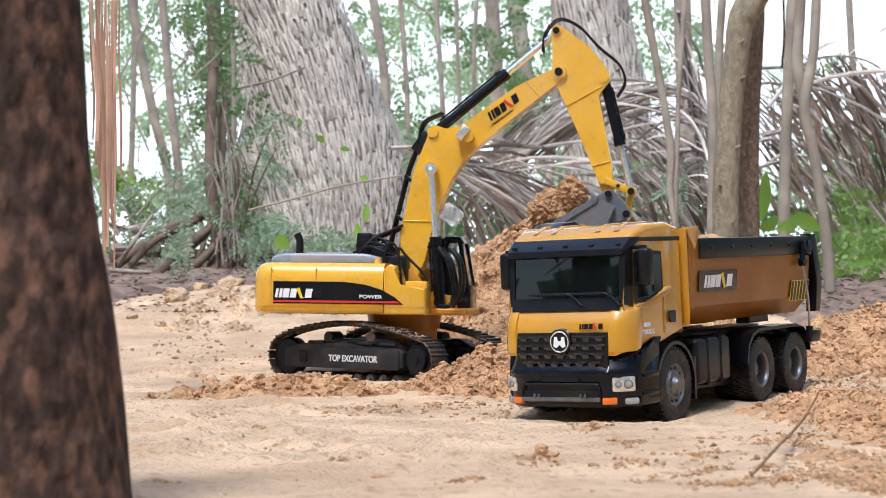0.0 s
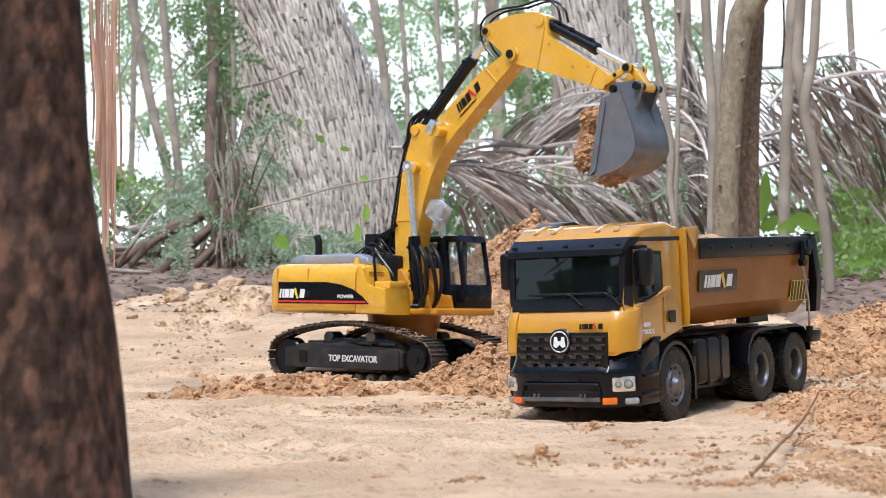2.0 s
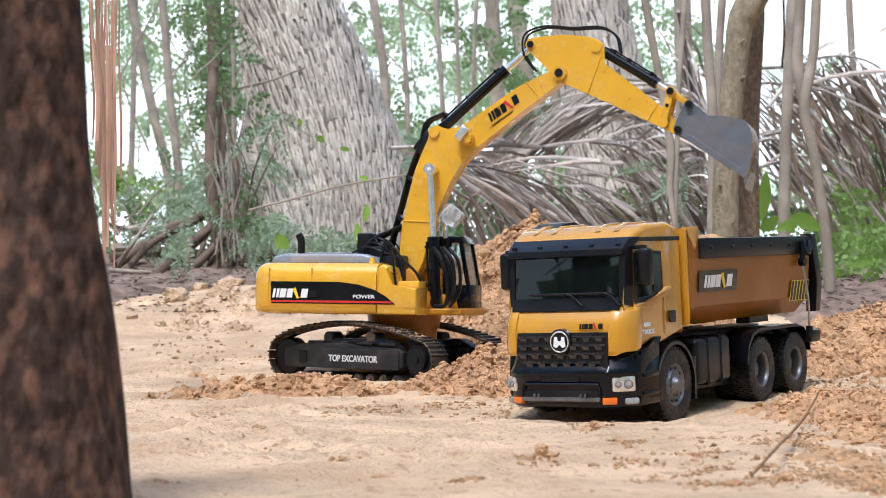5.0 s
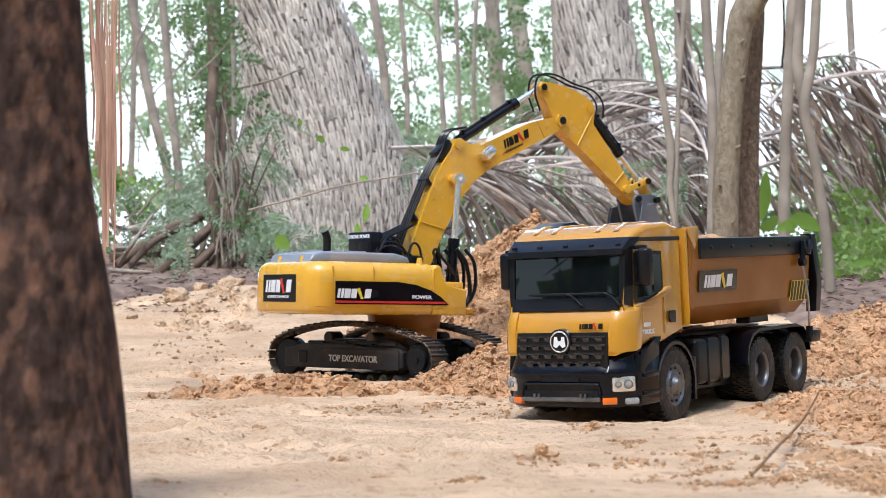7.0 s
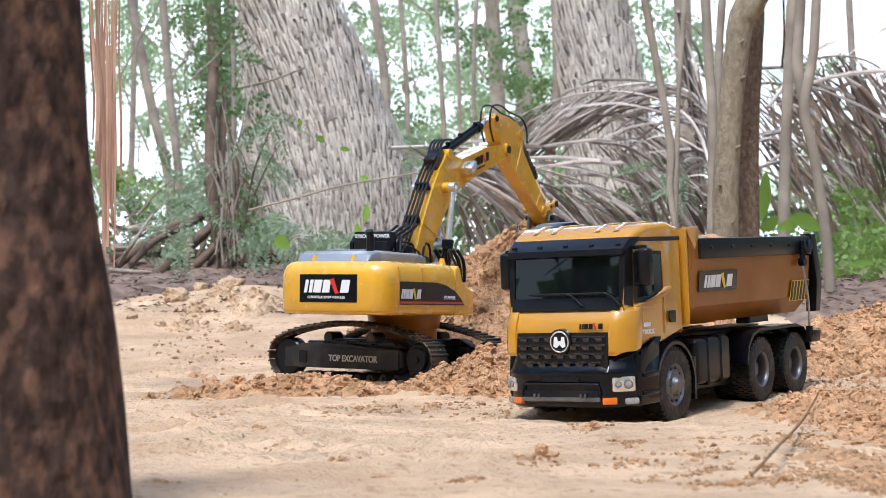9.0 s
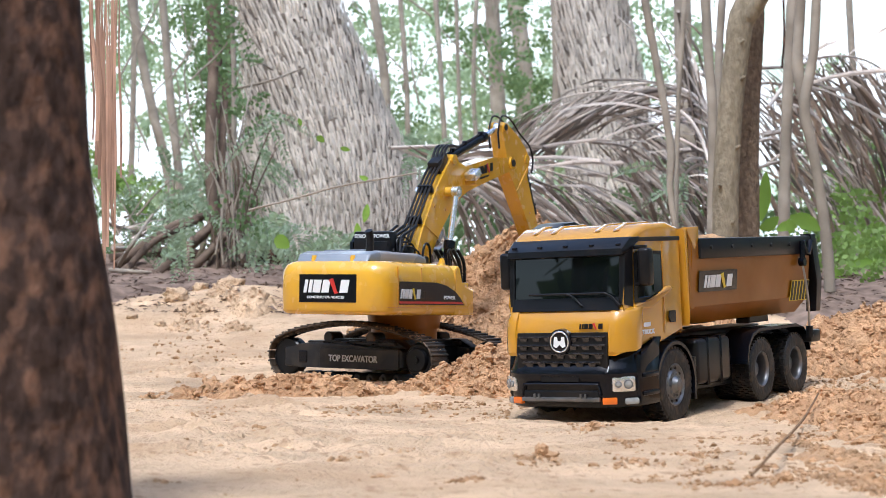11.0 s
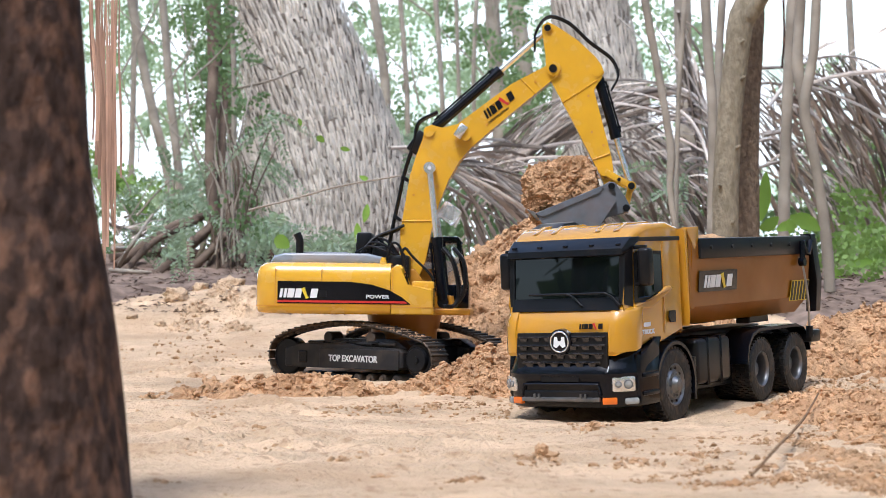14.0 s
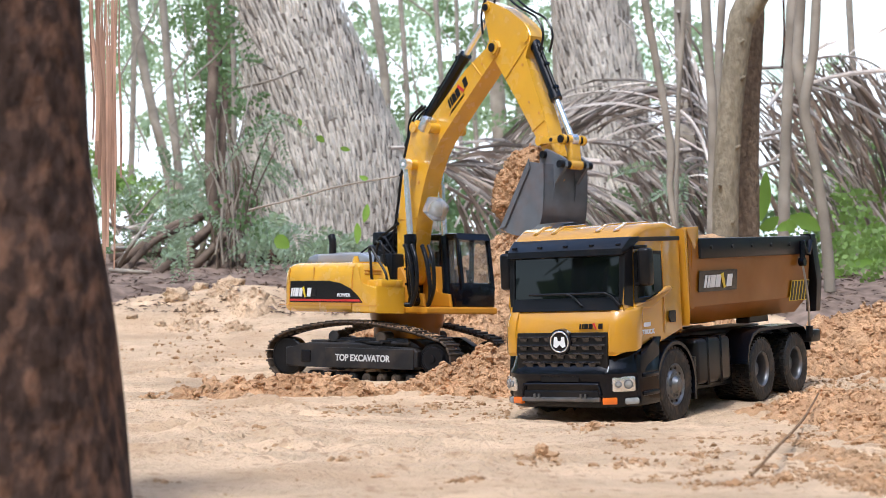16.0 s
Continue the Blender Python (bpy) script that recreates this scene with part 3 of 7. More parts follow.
def swing(t):
    return Matrix.Rotation(radians(along(SWING, t)), 4, "Z")


def base(t):
    k = along(MOVE, t)
    return pose(EX + 0.0050 * k, EY - 0.0212 * k, EZ + 0.0018 * k, TILT[0], TILT[1], 0)


def side_m(x, y, z, scale=1.0):
    """On a wall that faces -y: letters run along +x."""
    return Matrix.Translation((x, y, z)) @ Matrix.Rotation(radians(90), 4, "X")


def back_m(x, y, z):
    """On a wall that faces -x: letters run along -y."""
    return Matrix.Translation((x, y, z)) @ Matrix.Rotation(radians(-90), 4, "Z") @ Matrix.Rotation(radians(90), 4, "X")


excavator = empty("toy_excavator", base(0), "yellow and black radio-controlled tracked excavator model on sand", "excavator")
excavator.scale = (SIZE, SIZE, SIZE)

# undercarriage
def undercarriage_pose(t):
    return Matrix.Rotation(radians(along(TURN, t)), 4, "Z") @ Matrix.Translation((-0.009, 0, 0))


bm = bmesh.new()
box(bm, -0.075, 0.065, -0.075, 0.075, 0.055, 0.085, 0.006)
for x in (-0.07, 0.05):
    box(bm, x - 0.018, x + 0.018, -0.1, 0.1, 0.045, 0.075, 0.005)
undercarriage = part("undercarriage", bm, BLACK, excavator, "black plastic undercarriage cross frame")
undercarriage.matrix_basis = undercarriage_pose(0)
ZB = 0.005
LOOP = [(-0.14, 0.0), (-0.05, -0.002), (0.04, -0.001), (0.095, 0.004), (0.13, 0.012), (0.152, 0.028), (0.157, 0.046), (0.146, 0.066), (0.12, 0.076), (0.06, 0.089), (0.0, 0.0965), (-0.06, 0.0975), (-0.12, 0.091), (-0.17, 0.080), (-0.198, 0.066), (-0.207, 0.044), (-0.196, 0.020), (-0.172, 0.006)]


def loop_points(n):
    pts = spline([(x, 0, z * 1.09) for x, z in LOOP + LOOP[:1]], 600)
    ln = [0.0]
    for a, b in zip(pts, pts[1:]):
        ln.append(ln[-1] + (b - a).length)
    out = []
    for i in range(n):
        s = ln[-1] * i / n
        k = max(j for j in range(600) if ln[j] <= s)
        d = (pts[k + 1] - pts[k]).normalized()
        out.append((pts[k], math.atan2(d.z, d.x)))
    return out


bm = bmesh.new()
box(bm, -0.0074, 0.0074, -0.0225, 0.0225, -0.0018, 0.0012, 0.0008, 1)
box(bm, -0.0072, -0.0042, -0.0222, 0.0222, -0.0050, -0.0015, 0.0006, 1)
box(bm, 0.0005, 0.0025, -0.0222, 0.0222, -0.0036, -0.0015, 0.0005, 1)
box(bm, -0.006, 0.006, -0.009, -0.005, 0.001, 0.005)
box(bm, -0.006, 0.006, 0.005, 0.009, 0.001, 0.005)
SHOE = bpy.data.meshes.new("track_shoe")
bm.to_mesh(SHOE)
bm.free()
SHOE.materials.append(TRACKMAT)
for side in (-1, 1):
    yc = side * 0.0925
    for p, a in loop_points(54):
        share("track_shoe", SHOE, undercarriage, Matrix.Translation((p.x, yc, p.z + ZB)) @ Matrix.Rotation(-a, 4, "Y"))
    bm = bmesh.new()
    o = yc + side * 0.024
    i = yc - side * 0.014
    prism(bm, [(-0.168, 0.030), (-0.168, 0.062), (-0.135, 0.066), (-0.12, 0.072), (-0.02, 0.073), (0.005, 0.068), (0.09, 0.066), (0.098, 0.06), (0.098, 0.034), (0.08, 0.029), (-0.13, 0.029)], min(o, i), max(o, i), 0.003, 2, Matrix.Translation((0, 0, ZB)))
    for x in (-0.10, -0.045, 0.01, 0.06):
        box(bm, x - 0.018, x + 0.018, yc - 0.02, yc + 0.02, ZB + 0.07, ZB + 0.076, 0.002)
    part("side_frame", bm, FRAMEMAT, undercarriage, "black track frame with raised lettering")
    bm = bmesh.new()
    prism(bm, [(-0.075, 0.066), (-0.062, 0.081), (0.07, 0.081), (0.098, 0.066)], yc - 0.013, yc + 0.013, 0.002, 2, Matrix.Translation((0, 0, ZB)))
    for x in (-0.055, -0.012, 0.03, 0.065):
        box(bm, x - 0.012, x + 0.012, min(yc + side * 0.010, yc + side * 0.020), max(yc + side * 0.010, yc + side * 0.020), ZB + 0.073, ZB + 0.0775, 0.0015)
    part("track_guard", bm, BLACK, undercarriage, smooth=True)
    bm = bmesh.new()
    box(bm, -0.088, 0.088, -0.0012, 0.0012, -0.017, 0.017, 0.001)
    pl = part("side_plate", bm, FRAMEMAT, undercarriage)
    pl.matrix_basis = Matrix.Translation((0.003, o + side * 0.001, ZB + 0.0465))
    if side < 0:
        lettering("TOP EXCAVATOR", 0.0155, side_m(-0.063, o - 0.0026, ZB + 0.0415), GREYTEXT, undercarriage, 0.86)
        for x in (-0.125,):
            bm = bmesh.new()
            box(bm, x - 0.01, x + 0.01, o - 0.002, o + 0.002, ZB + 0.037, ZB + 0.058, 0.002)
            part("tension_block", bm, GLOSSBLACK, undercarriage)
    bm = bmesh.new()
    lathe_y(bm, [(0.026, -0.010), (0.0285, -0.007), (0.0285, 0.007), (0.026, 0.010)], 26, Matrix.Translation((0.124, yc + side * 0.004, ZB + 0.048)))
    lathe_y(bm, [(0.019, -0.017), (0.021, -0.014), (0.021, 0.014), (0.019, 0.017)], 26, Matrix.Translation((0.124, yc + side * 0.004, ZB + 0.048)))
    lathe_y(bm, [(0.006, -0.020), (0.0065, 0.020)], 12, Matrix.Translation((0.124, yc + side * 0.004, ZB + 0.048)))
    part("sprocket", bm, BLACK, undercarriage, smooth=True)
    for n in range(10):
        a = n * math.pi / 5
        bm = bmesh.new()
        cyl(bm, (0.124 + 0.0155 * math.cos(a), yc - 0.017, ZB + 0.048 + 0.0155 * math.sin(a)), (0.124 + 0.0155 * math.cos(a), yc + 0.0225, ZB + 0.048 + 0.0155 * math.sin(a)), 0.0016, n=6)
        part("bolt", bm, GLOSSBLACK, undercarriage)
    bm = bmesh.new()
    lathe_y(bm, [(0.030, -0.012), (0.033, -0.009), (0.033, 0.009), (0.030, 0.012)], 26, Matrix.Translation((-0.172, yc, ZB + 0.047)))
    part("idler", bm, BLACK, undercarriage, smooth=True)
    for n in range(8):
        x = -0.118 + n * 0.0285
        bm = bmesh.new()
        lathe_y(bm, [(0.008, -0.021), (0.0105, -0.016), (0.0105, 0.016), (0.008, 0.021)], 14, Matrix.Translation((x, yc, ZB + 0.0125)))
        cyl(bm, (x, yc - 0.0255, ZB + 0.0125), (x, yc + 0.0255, ZB + 0.0125), 0.0042, n=10)
        part("roller", bm, TRACKMAT, undercarriage, smooth=True)
    for x in (-0.075, 0.02):
        bm = bmesh.new()
        lathe_y(bm, [(0.009, -0.016), (0.0105, -0.014), (0.0105, 0.014), (0.009, 0.016)], 14, Matrix.Translation((x, yc, ZB + 0.082)))
        part("carrier_roller", bm, TRACKMAT, undercarriage, smooth=True)

rs = np.random.RandomState(77)
_caked = []
for _ in range(420):
    x, y = rs.uniform(0.0, 0.152), rs.uniform(-0.113, -0.072)
    x += 0.03 * (y + 0.092) / 0.02
    x = min(x, 0.15)
    top = np.interp(x, [0.0, 0.06, 0.12, 0.14, 0.155], [0.1055, 0.0975, 0.0835, 0.073, 0.055])
    _caked.append((x, y, ZB + top + 0.0015, 0.0012 + 0.0045 * rs.rand() ** 2 * (0.3 + 0.7 * x / 0.15)))
caked = clods("caked_sand", _caked, CLODSAND, "damp sand caked on the track's front end")
caked.parent = undercarriage
del caked["category"]
caked["kind"] = "stuff"
bm = bmesh.new()
cyl(bm, (0, 0, 0.104), (0, 0, 0.129), 0.062, 0.066, 40)
cyl(bm, (0, 0, 0.085), (0, 0, 0.106), 0.058, 0.058, 40)
# Darker bed paint puts the shade under the house into the ring's colour.
turntable = part("turntable", bm, BEDPAINT, excavator, "swing ring housing, painted burnt orange for the shade under the house", smooth=True)
turntable.matrix_basis = swing(0)

# house
HW = 0.1085
def rounded(x0, x1, w, r, inset, n=8):
    """A plan outline with round rear corners."""
    x0, w, r = x0 + inset, w - inset, r - inset * 0.6
    rear = [(x0 + r - r * math.cos(a), -w + r - r * math.sin(a)) for a in [math.pi / 2 * (1 - i / n) for i in range(n + 1)]]
    return [(x1, -w)] + rear + [(x, -y) for x, y in rear[::-1]] + [(x1, w)]


def loft(bm, rings):
    rows = [[bm.verts.new((x, y, z)) for x, y in ring] for z, ring in rings]
    n = len(rows[0])
    for a, b in zip(rows, rows[1:]):
        for i in range(n):
            bm.faces.new((a[i], a[(i + 1) % n], b[(i + 1) % n], b[i]))
    bm.faces.new(rows[0])
    bm.faces.new(rows[-1][::-1])


bm = bmesh.new()
loft(bm, [(z, rounded(-0.2515, -0.016, HW, 0.038, i)) for z, i in ((0.128, 0.009), (0.1305, 0.003), (0.136, 0.0), (0.186, 0.0), (0.199, 0.0012), (0.208, 0.005), (0.2135, 0.011), (0.2163, 0.019), (0.2168, 0.028))])
side_poly = [(-0.0155, 0.128), (-0.0155, 0.206), (-0.006, 0.214), (0.000, 0.2135), (0.006, 0.208), (0.0105, 0.176), (0.057, 0.174), (0.058, 0.128)]
prism(bm, side_poly, -HW, -0.046, 0.004, 3)
house = part("house", bm, YELLOW, excavator, "glossy yellow upper body with rounded counterweight", smooth=True, angle=40)
house.matrix_basis = swing(0)
bm = bmesh.new()
box(bm, -0.02, 0.118, -0.046, HW, 0.128, 0.140, 0.003)
box(bm, 0.0, 0.06, 0.03, 0.036, 0.14, 0.21, 0.002)
for y in (-0.031, 0.026):
    prism(bm, [(-0.03, 0.14), (-0.015, 0.205), (0.02, 0.208), (0.05, 0.165), (0.085, 0.162), (0.09, 0.14)], y, y + 0.006, 0.002)
part("deck", bm, DARKYEL, house, "orange-yellow deck plate with boom brackets")
bm = bmesh.new()
prism(bm, [(-0.232, 0.2155), (-0.224, 0.2285), (-0.205, 0.2335), (-0.06, 0.2335), (-0.035, 0.228), (-0.028, 0.2155)], -0.062, 0.078, 0.005, 3)
box(bm, -0.19, -0.10, -0.03, 0.05, 0.233, 0.2365, 0.0015)
part("hood", bm, GREYHOOD, house, "slate grey engine hood", smooth=True)
# seams and rear panel
for x in (-0.2135, -0.134, -0.012):
    bm = bmesh.new()
    box(bm, x - 0.0006, x + 0.0006, -HW - 0.0006, -HW + 0.002, 0.142, 0.2075)
    part("seam", bm, DARKYEL, house)
bm = bmesh.new()
box(bm, -0.246, 0.057, -HW - 0.0007, -HW + 0.002, 0.1403, 0.1414)
part("seam", bm, DARKYEL, house)
D0 = [(-0.2095, 0.1455), (0.019, 0.1455), (0.004, 0.158), (-0.018, 0.170), (-0.048, 0.179), (-0.085, 0.1835), (-0.2095, 0.1835)]
quads("side_decal", [[(x, z) for x, z in D0]], GLOSSBLACK, house, side_m(0, -HW - 0.0004, 0))
quads("side_decal", [[(-x, z) for x, z in D0[::-1]]], GLOSSBLACK, house, Matrix.Translation((0, HW + 0.0004, 0)) @ Matrix.Rotation(radians(180), 4, "Z") @ Matrix.Rotation(radians(90), 4, "X"))
quads("stripe", [[(-0.2095, 0.1475), (0.014, 0.1475), (0.009, 0.1512), (-0.2095, 0.1512)]], RED, house, side_m(0, -HW - 0.0008, 0))
logo(0.066, 0.0155, side_m(-0.2065, -HW - 0.0012, 0.1555), house, WHITE, YDECAL)
lettering("POWER", 0.0085, side_m(-0.0575, -HW - 0.0016, 0.1555), WHITE, house, 1.35)
quads("latch", [[(-0.138, 0.157), (-0.125, 0.157), (-0.125, 0.1685), (-0.138, 0.1685)]], BLACK, house, side_m(0, -HW - 0.0012, 0))
quads("rear_plate", [[(-0.0575, 0.148), (0.0525, 0.148), (0.0525, 0.194), (-0.0575, 0.194)]], GLOSSBLACK, house, back_m(-0.2516, 0, 0))
logo(0.087, 0.021, back_m(-0.2523, 0.049, 0.164), house, WHITE, RED)
lettering("CONSTRUCTION VEHICLES", 0.0058, back_m(-0.2523, 0.042, 0.1545), WHITE, house, 1.0)
for x, y in ((-0.226, -0.03), (-0.226, 0.045), (-0.03, -0.09)):
    bm = bmesh.new()
    cyl(bm, (x, y, 0.214), (x, y, 0.226), 0.007, 0.004, 10)
    part("lifting_lug", bm, YELLOW, house, smooth=True)
bm = bmesh.new()
tube(bm, spline([(-0.183, -0.036, 0.232), (-0.183, -0.036, 0.256), (-0.188, -0.036, 0.268)], 8), 0.0068, 14)
part("exhaust", bm, BLACK, house, smooth=True)
bm = bmesh.new()
box(bm, -0.085, -0.058, -0.018, 0.056, 0.232, 0.272, 0.004)
box(bm, -0.0865, -0.084, -0.014, 0.018, 0.238, 0.254, 0.001)
part("air_box", bm, BLACK, house, "black air box with white lettering", smooth=True)
lettering("STRONG POWER", 0.0088, back_m(-0.0856, 0.053, 0.2605), WHITE, house, 1.02)
for k in range(4):
    bm = bmesh.new()
    box(bm, 0.0035, 0.0085, -0.098, -0.062, 0.182 + 0.006 * k, 0.1845 + 0.006 * k, 0.0008)
    part("louvre", bm, DARKYEL, house)
# dark machinery behind the boom foot
bm = bmesh.new()
box(bm, -0.028, 0.012, -0.044, 0.03, 0.14, 0.232, 0.006)
box(bm, -0.055, -0.028, -0.035, 0.03, 0.216, 0.248, 0.004)
part("hydraulic_block", bm, BLACK, house, smooth=True)
for n in range(9):
    y = -0.04 + n * 0.009
    bm = bmesh.new()
    tube(bm, spline([(-0.085 + 0.01 * (n % 3), y, 0.235), (-0.06, y + 0.004, 0.247 + 0.006 * (n % 4)), (-0.035, y - 0.003, 0.240 + 0.01 * (n % 3)), (-0.012, y + 0.003, 0.232)], 10), 0.0018, 6)
    part("cable", bm, BLACK, house, smooth=True)
for y0 in (-0.022, -0.009, 0.004, 0.017):
    bm = bmesh.new()
    tube(bm, spline([(-0.075, y0 - 0.01, 0.236), (-0.052, y0, 0.262), (-0.022, y0, 0.275), (0.0, y0, 0.285)], 14), 0.0026, 8)
    part("hose", bm, BLACK, house, smooth=True)
# cab
bm = bmesh.new()
CX0, CX1, CY0, CY1, CZ0, CZ1 = -0.012, 0.112, 0.034, 0.1075, 0.14, 0.268
prism(bm, [(CX0, CZ1 - 0.012), (CX0 + 0.01, CZ1), (CX1 - 0.02, CZ1), (CX1 - 0.012, CZ1 - 0.012)], CY0, CY1, 0.003)
box(bm, CX0, CX1, CY0, CY1, CZ0, CZ0 + 0.042, 0.003)
for x0, x1, z1 in ((CX0, CX0 + 0.008, CZ1 - 0.01), (0.045, 0.052, CZ1 - 0.01)):
    for y in (CY0, CY1 - 0.007):
        box(bm, x0, x1, y, y + 0.007, CZ0, z1, 0.001)
for y in (CY0, CY1 - 0.007):
    prism(bm, [(CX1 - 0.008, CZ0 + 0.03), (CX1 - 0.024, CZ1 - 0.008), (CX1 - 0.017, CZ1 - 0.006), (CX1, CZ0 + 0.03)], y, y + 0.007, 0.001)
part("cab", bm, GLOSSBLACK, house, "black operator cab frame with clear windows", smooth=True)
bm = bmesh.new()
box(bm, CX0 + 0.006, CX1 - 0.012, CY0 + 0.002, CY0 + 0.0035, CZ0 + 0.04, CZ1 - 0.01)
part("cab_window", bm, PANE, house)
bm = bmesh.new()
prism(bm, [(CX1 - 0.004, CZ0 + 0.04), (CX1 - 0.020, CZ1 - 0.008), (CX1 - 0.0215, CZ1 - 0.008), (CX1 - 0.0055, CZ0 + 0.04)], CY0 + 0.006, CY1 - 0.006)
part("windscreen", bm, PANE, house)
bm = bmesh.new()
box(bm, 0.012, 0.042, 0.052, 0.09, 0.18, 0.195, 0.006)
box(bm, 0.006, 0.016, 0.052, 0.09, 0.19, 0.24, 0.005)
cyl(bm, (0.065, 0.06, 0.18), (0.06, 0.06, 0.205), 0.003, n=8)
cyl(bm, (0.065, 0.085, 0.18), (0.06, 0.085, 0.205), 0.003, n=8)
part("seat", bm, BLACK, house)
# right-hand step box, handrails, lamps, cover
bm = bmesh.new()
box(bm, 0.02, 0.058, -0.098, -0.052, 0.172, 0.186, 0.003)
part("tool_box", bm, YELLOW, house, smooth=True)
bm = bmesh.new()
tube(bm, spline([(0.012, -0.085, 0.176), (0.006, -0.085, 0.225), (0.002, -0.085, 0.236), (0.008, -0.085, 0.242), (0.02, -0.085, 0.228), (0.052, -0.085, 0.196), (0.055, -0.085, 0.176)], 26), 0.0024, 8)
part("handrail", bm, BLACK, house, smooth=True)
bm = bmesh.new()
tube(bm, spline([(0.005, -0.05, 0.20), (-0.005, -0.052, 0.245), (-0.02, -0.05, 0.25), (-0.03, -0.05, 0.215)], 16), 0.0022, 8)
part("handrail", bm, BLACK, house, smooth=True)
for y in (-0.058, -0.022):
    for r, dx in ((0.0042, 0.0), (0.0036, 0.018)):
        bm = bmesh.new()
        pts = spline([(0.070 + dx, y, 0.245), (0.088 + dx, y - 0.004, 0.22), (0.098 + dx * 0.6, y - 0.003, 0.175), (0.092, y, 0.146), (0.072, y, 0.143)], 60)
        tube(bm, pts, [r * (1.0 if i % 2 else 0.82) for i in range(len(pts))], 10)
        part("ribbed_hose", bm, BLACK, house, smooth=True)

# boom
BOOM_POLY = [(-0.012, -0.008), (0.018, 0.030), (0.06, 0.058), (0.114, 0.0834), (0.15, 0.1), (0.183, 0.1105), (0.215, 0.117), (0.2336, 0.1265), (0.245, 0.120), (0.25, 0.1), (0.271, 0.0815), (0.327, 0.064), (0.383, 0.045), (0.44, 0.015), (0.457, 0.006), (0.4605, -0.004), (0.4545, -0.0125), (0.444, -0.014), (0.431, -0.0105), (0.362, 0.0093), (0.281, 0.0316), (0.25, 0.039), (0.218, 0.0436), (0.18, 0.039), (0.1395, 0.0295), (0.0945, 0.0149), (0.043, -0.0086), (0.01, -0.016)]
bm = bmesh.new()
prism(bm, BOOM_POLY, -0.0175, 0.0175, 0.0012, 1)
boom = part("boom", bm, YELLOW, excavator, "curved glossy yellow boom", smooth=True, angle=25)
for (x, z), r in (((0, 0), 0.017), (PIN_A, 0.0095), (PIN_E, 0.0095), ((BOOM_L, 0), 0.0125)):
    w = 0.0345 if (x, z) == PIN_A else 0.0215
    bm = bmesh.new()
    cyl(bm, (x, -w, z), (x, w, z), r, n=28)
    part("pin_boss", bm, YELLOW, boom, smooth=True)
for x0, z0, x1, z1 in ((0.075, 0.066, 0.108, 0.019), (0.40, 0.037, 0.393, -0.0005)):
    for y in (-0.0182, 0.0182):
        bm = bmesh.new()
        cyl(bm, (x0, y, z0), (x1, y, z1), 0.0011, n=6)
        part("weld_bead", bm, YELLOW, boom)
for x, z in ((0.03, 0.012), (0.125, 0.075), (0.16, 0.05), (0.30, 0.04), (0.335, 0.05), (0.41, 0.012)):
    bm = bmesh.new()
    cyl(bm, (x, -0.0186, z), (x, 0.0186, z), 0.0022, n=10)
    part("screw", bm, DARKYEL, boom, smooth=True)
for x, z, w, r in ((PIN_A[0], PIN_A[1], 0.043, 0.0058), (BOOM_L, 0, 0.0235, 0.0072), (0, 0, 0.03, 0.006)):
    bm = bmesh.new()
    cyl(bm, (x, -w, z), (x, w, z), r, n=20)
    part("pin", bm, BLACK, boom, smooth=True)
bm = bmesh.new()
cyl(bm, (PIN_A[0], -0.0445, PIN_A[1]), (PIN_A[0], -0.0425, PIN_A[1]), 0.0035, n=14)
part("pin_cap", bm, WHITE, boom)
for y, s in ((-0.017, -1), (0.017, 1)):
    bm = bmesh.new()
    cyl(bm, (0.262, y, 0.058), (0.262, y + s * 0.022, 0.058), 0.0095, n=20)
    part("lamp_bracket", bm, YELLOW, boom, smooth=True)
    bm = bmesh.new()
    box(bm, 0.2500, 0.2760, min(y + s * 0.003, y + s * 0.027), max(y + s * 0.003, y + s * 0.027), 0.0610, 0.0765, 0.0025)
    part("work_lamp", bm, HEADLAMP, boom, "bright silvered work lamp", smooth=True)
bm = bmesh.new()
box(bm, 0.118, 0.150, -0.012, 0.018, -0.012, 0.024, 0.005)
part("lamp_cover", bm, CLEAR, boom, "clear plastic lamp housing", smooth=True)
bm = bmesh.new()
cyl(bm, (0.125, 0.003, 0.004), (0.146, 0.003, 0.010), 0.010, 0.006, 16)
part("lamp_bulb", bm, LENS, boom, smooth=True)
la = radians(-18.5)
dm = Matrix.Translation((0.308, -0.0180, 0.0445)) @ Matrix.Rotation(-la, 4, "Y") @ Matrix.Rotation(radians(90), 4, "X")
logo(0.062, 0.0155, dm, boom, BLACK, RED)
lettering("CONSTRUCTION", 0.005, Matrix.Translation((0.303, -0.0180, 0.0375)) @ Matrix.Rotation(-la, 4, "Y") @ Matrix.Rotation(radians(90), 4, "X"), BLACK, boom, 1.15)
for y in (-0.011, -0.004, 0.004, 0.011):
    bm = bmesh.new()
    tube(bm, spline([(-0.015, y, 0.035), (0.03, y, 0.062), (0.09, y, 0.088), (0.15, y, 0.113), (0.2, y, 0.128), (0.235, y, 0.142), (0.27, y, 0.125)], 40), 0.0024, 6)
    part("hose", bm, BLACK, boom, smooth=True)
for n in range(2):
    bm = bmesh.new()
    cx, cz = [(0.075, 0.072), (0.14, 0.101)][n]
    box(bm, cx - 0.003, cx + 0.003, -0.0145, 0.0145, cz - 0.004, cz + 0.011, 0.001)
    part("hose_clamp", bm, BLACK, boom)

bm = bmesh.new()
box(bm, 0.185, 0.226, -0.012, 0.012, 0.108, 0.134, 0.003)
part("hose_manifold", bm, BLACK, boom, smooth=True)

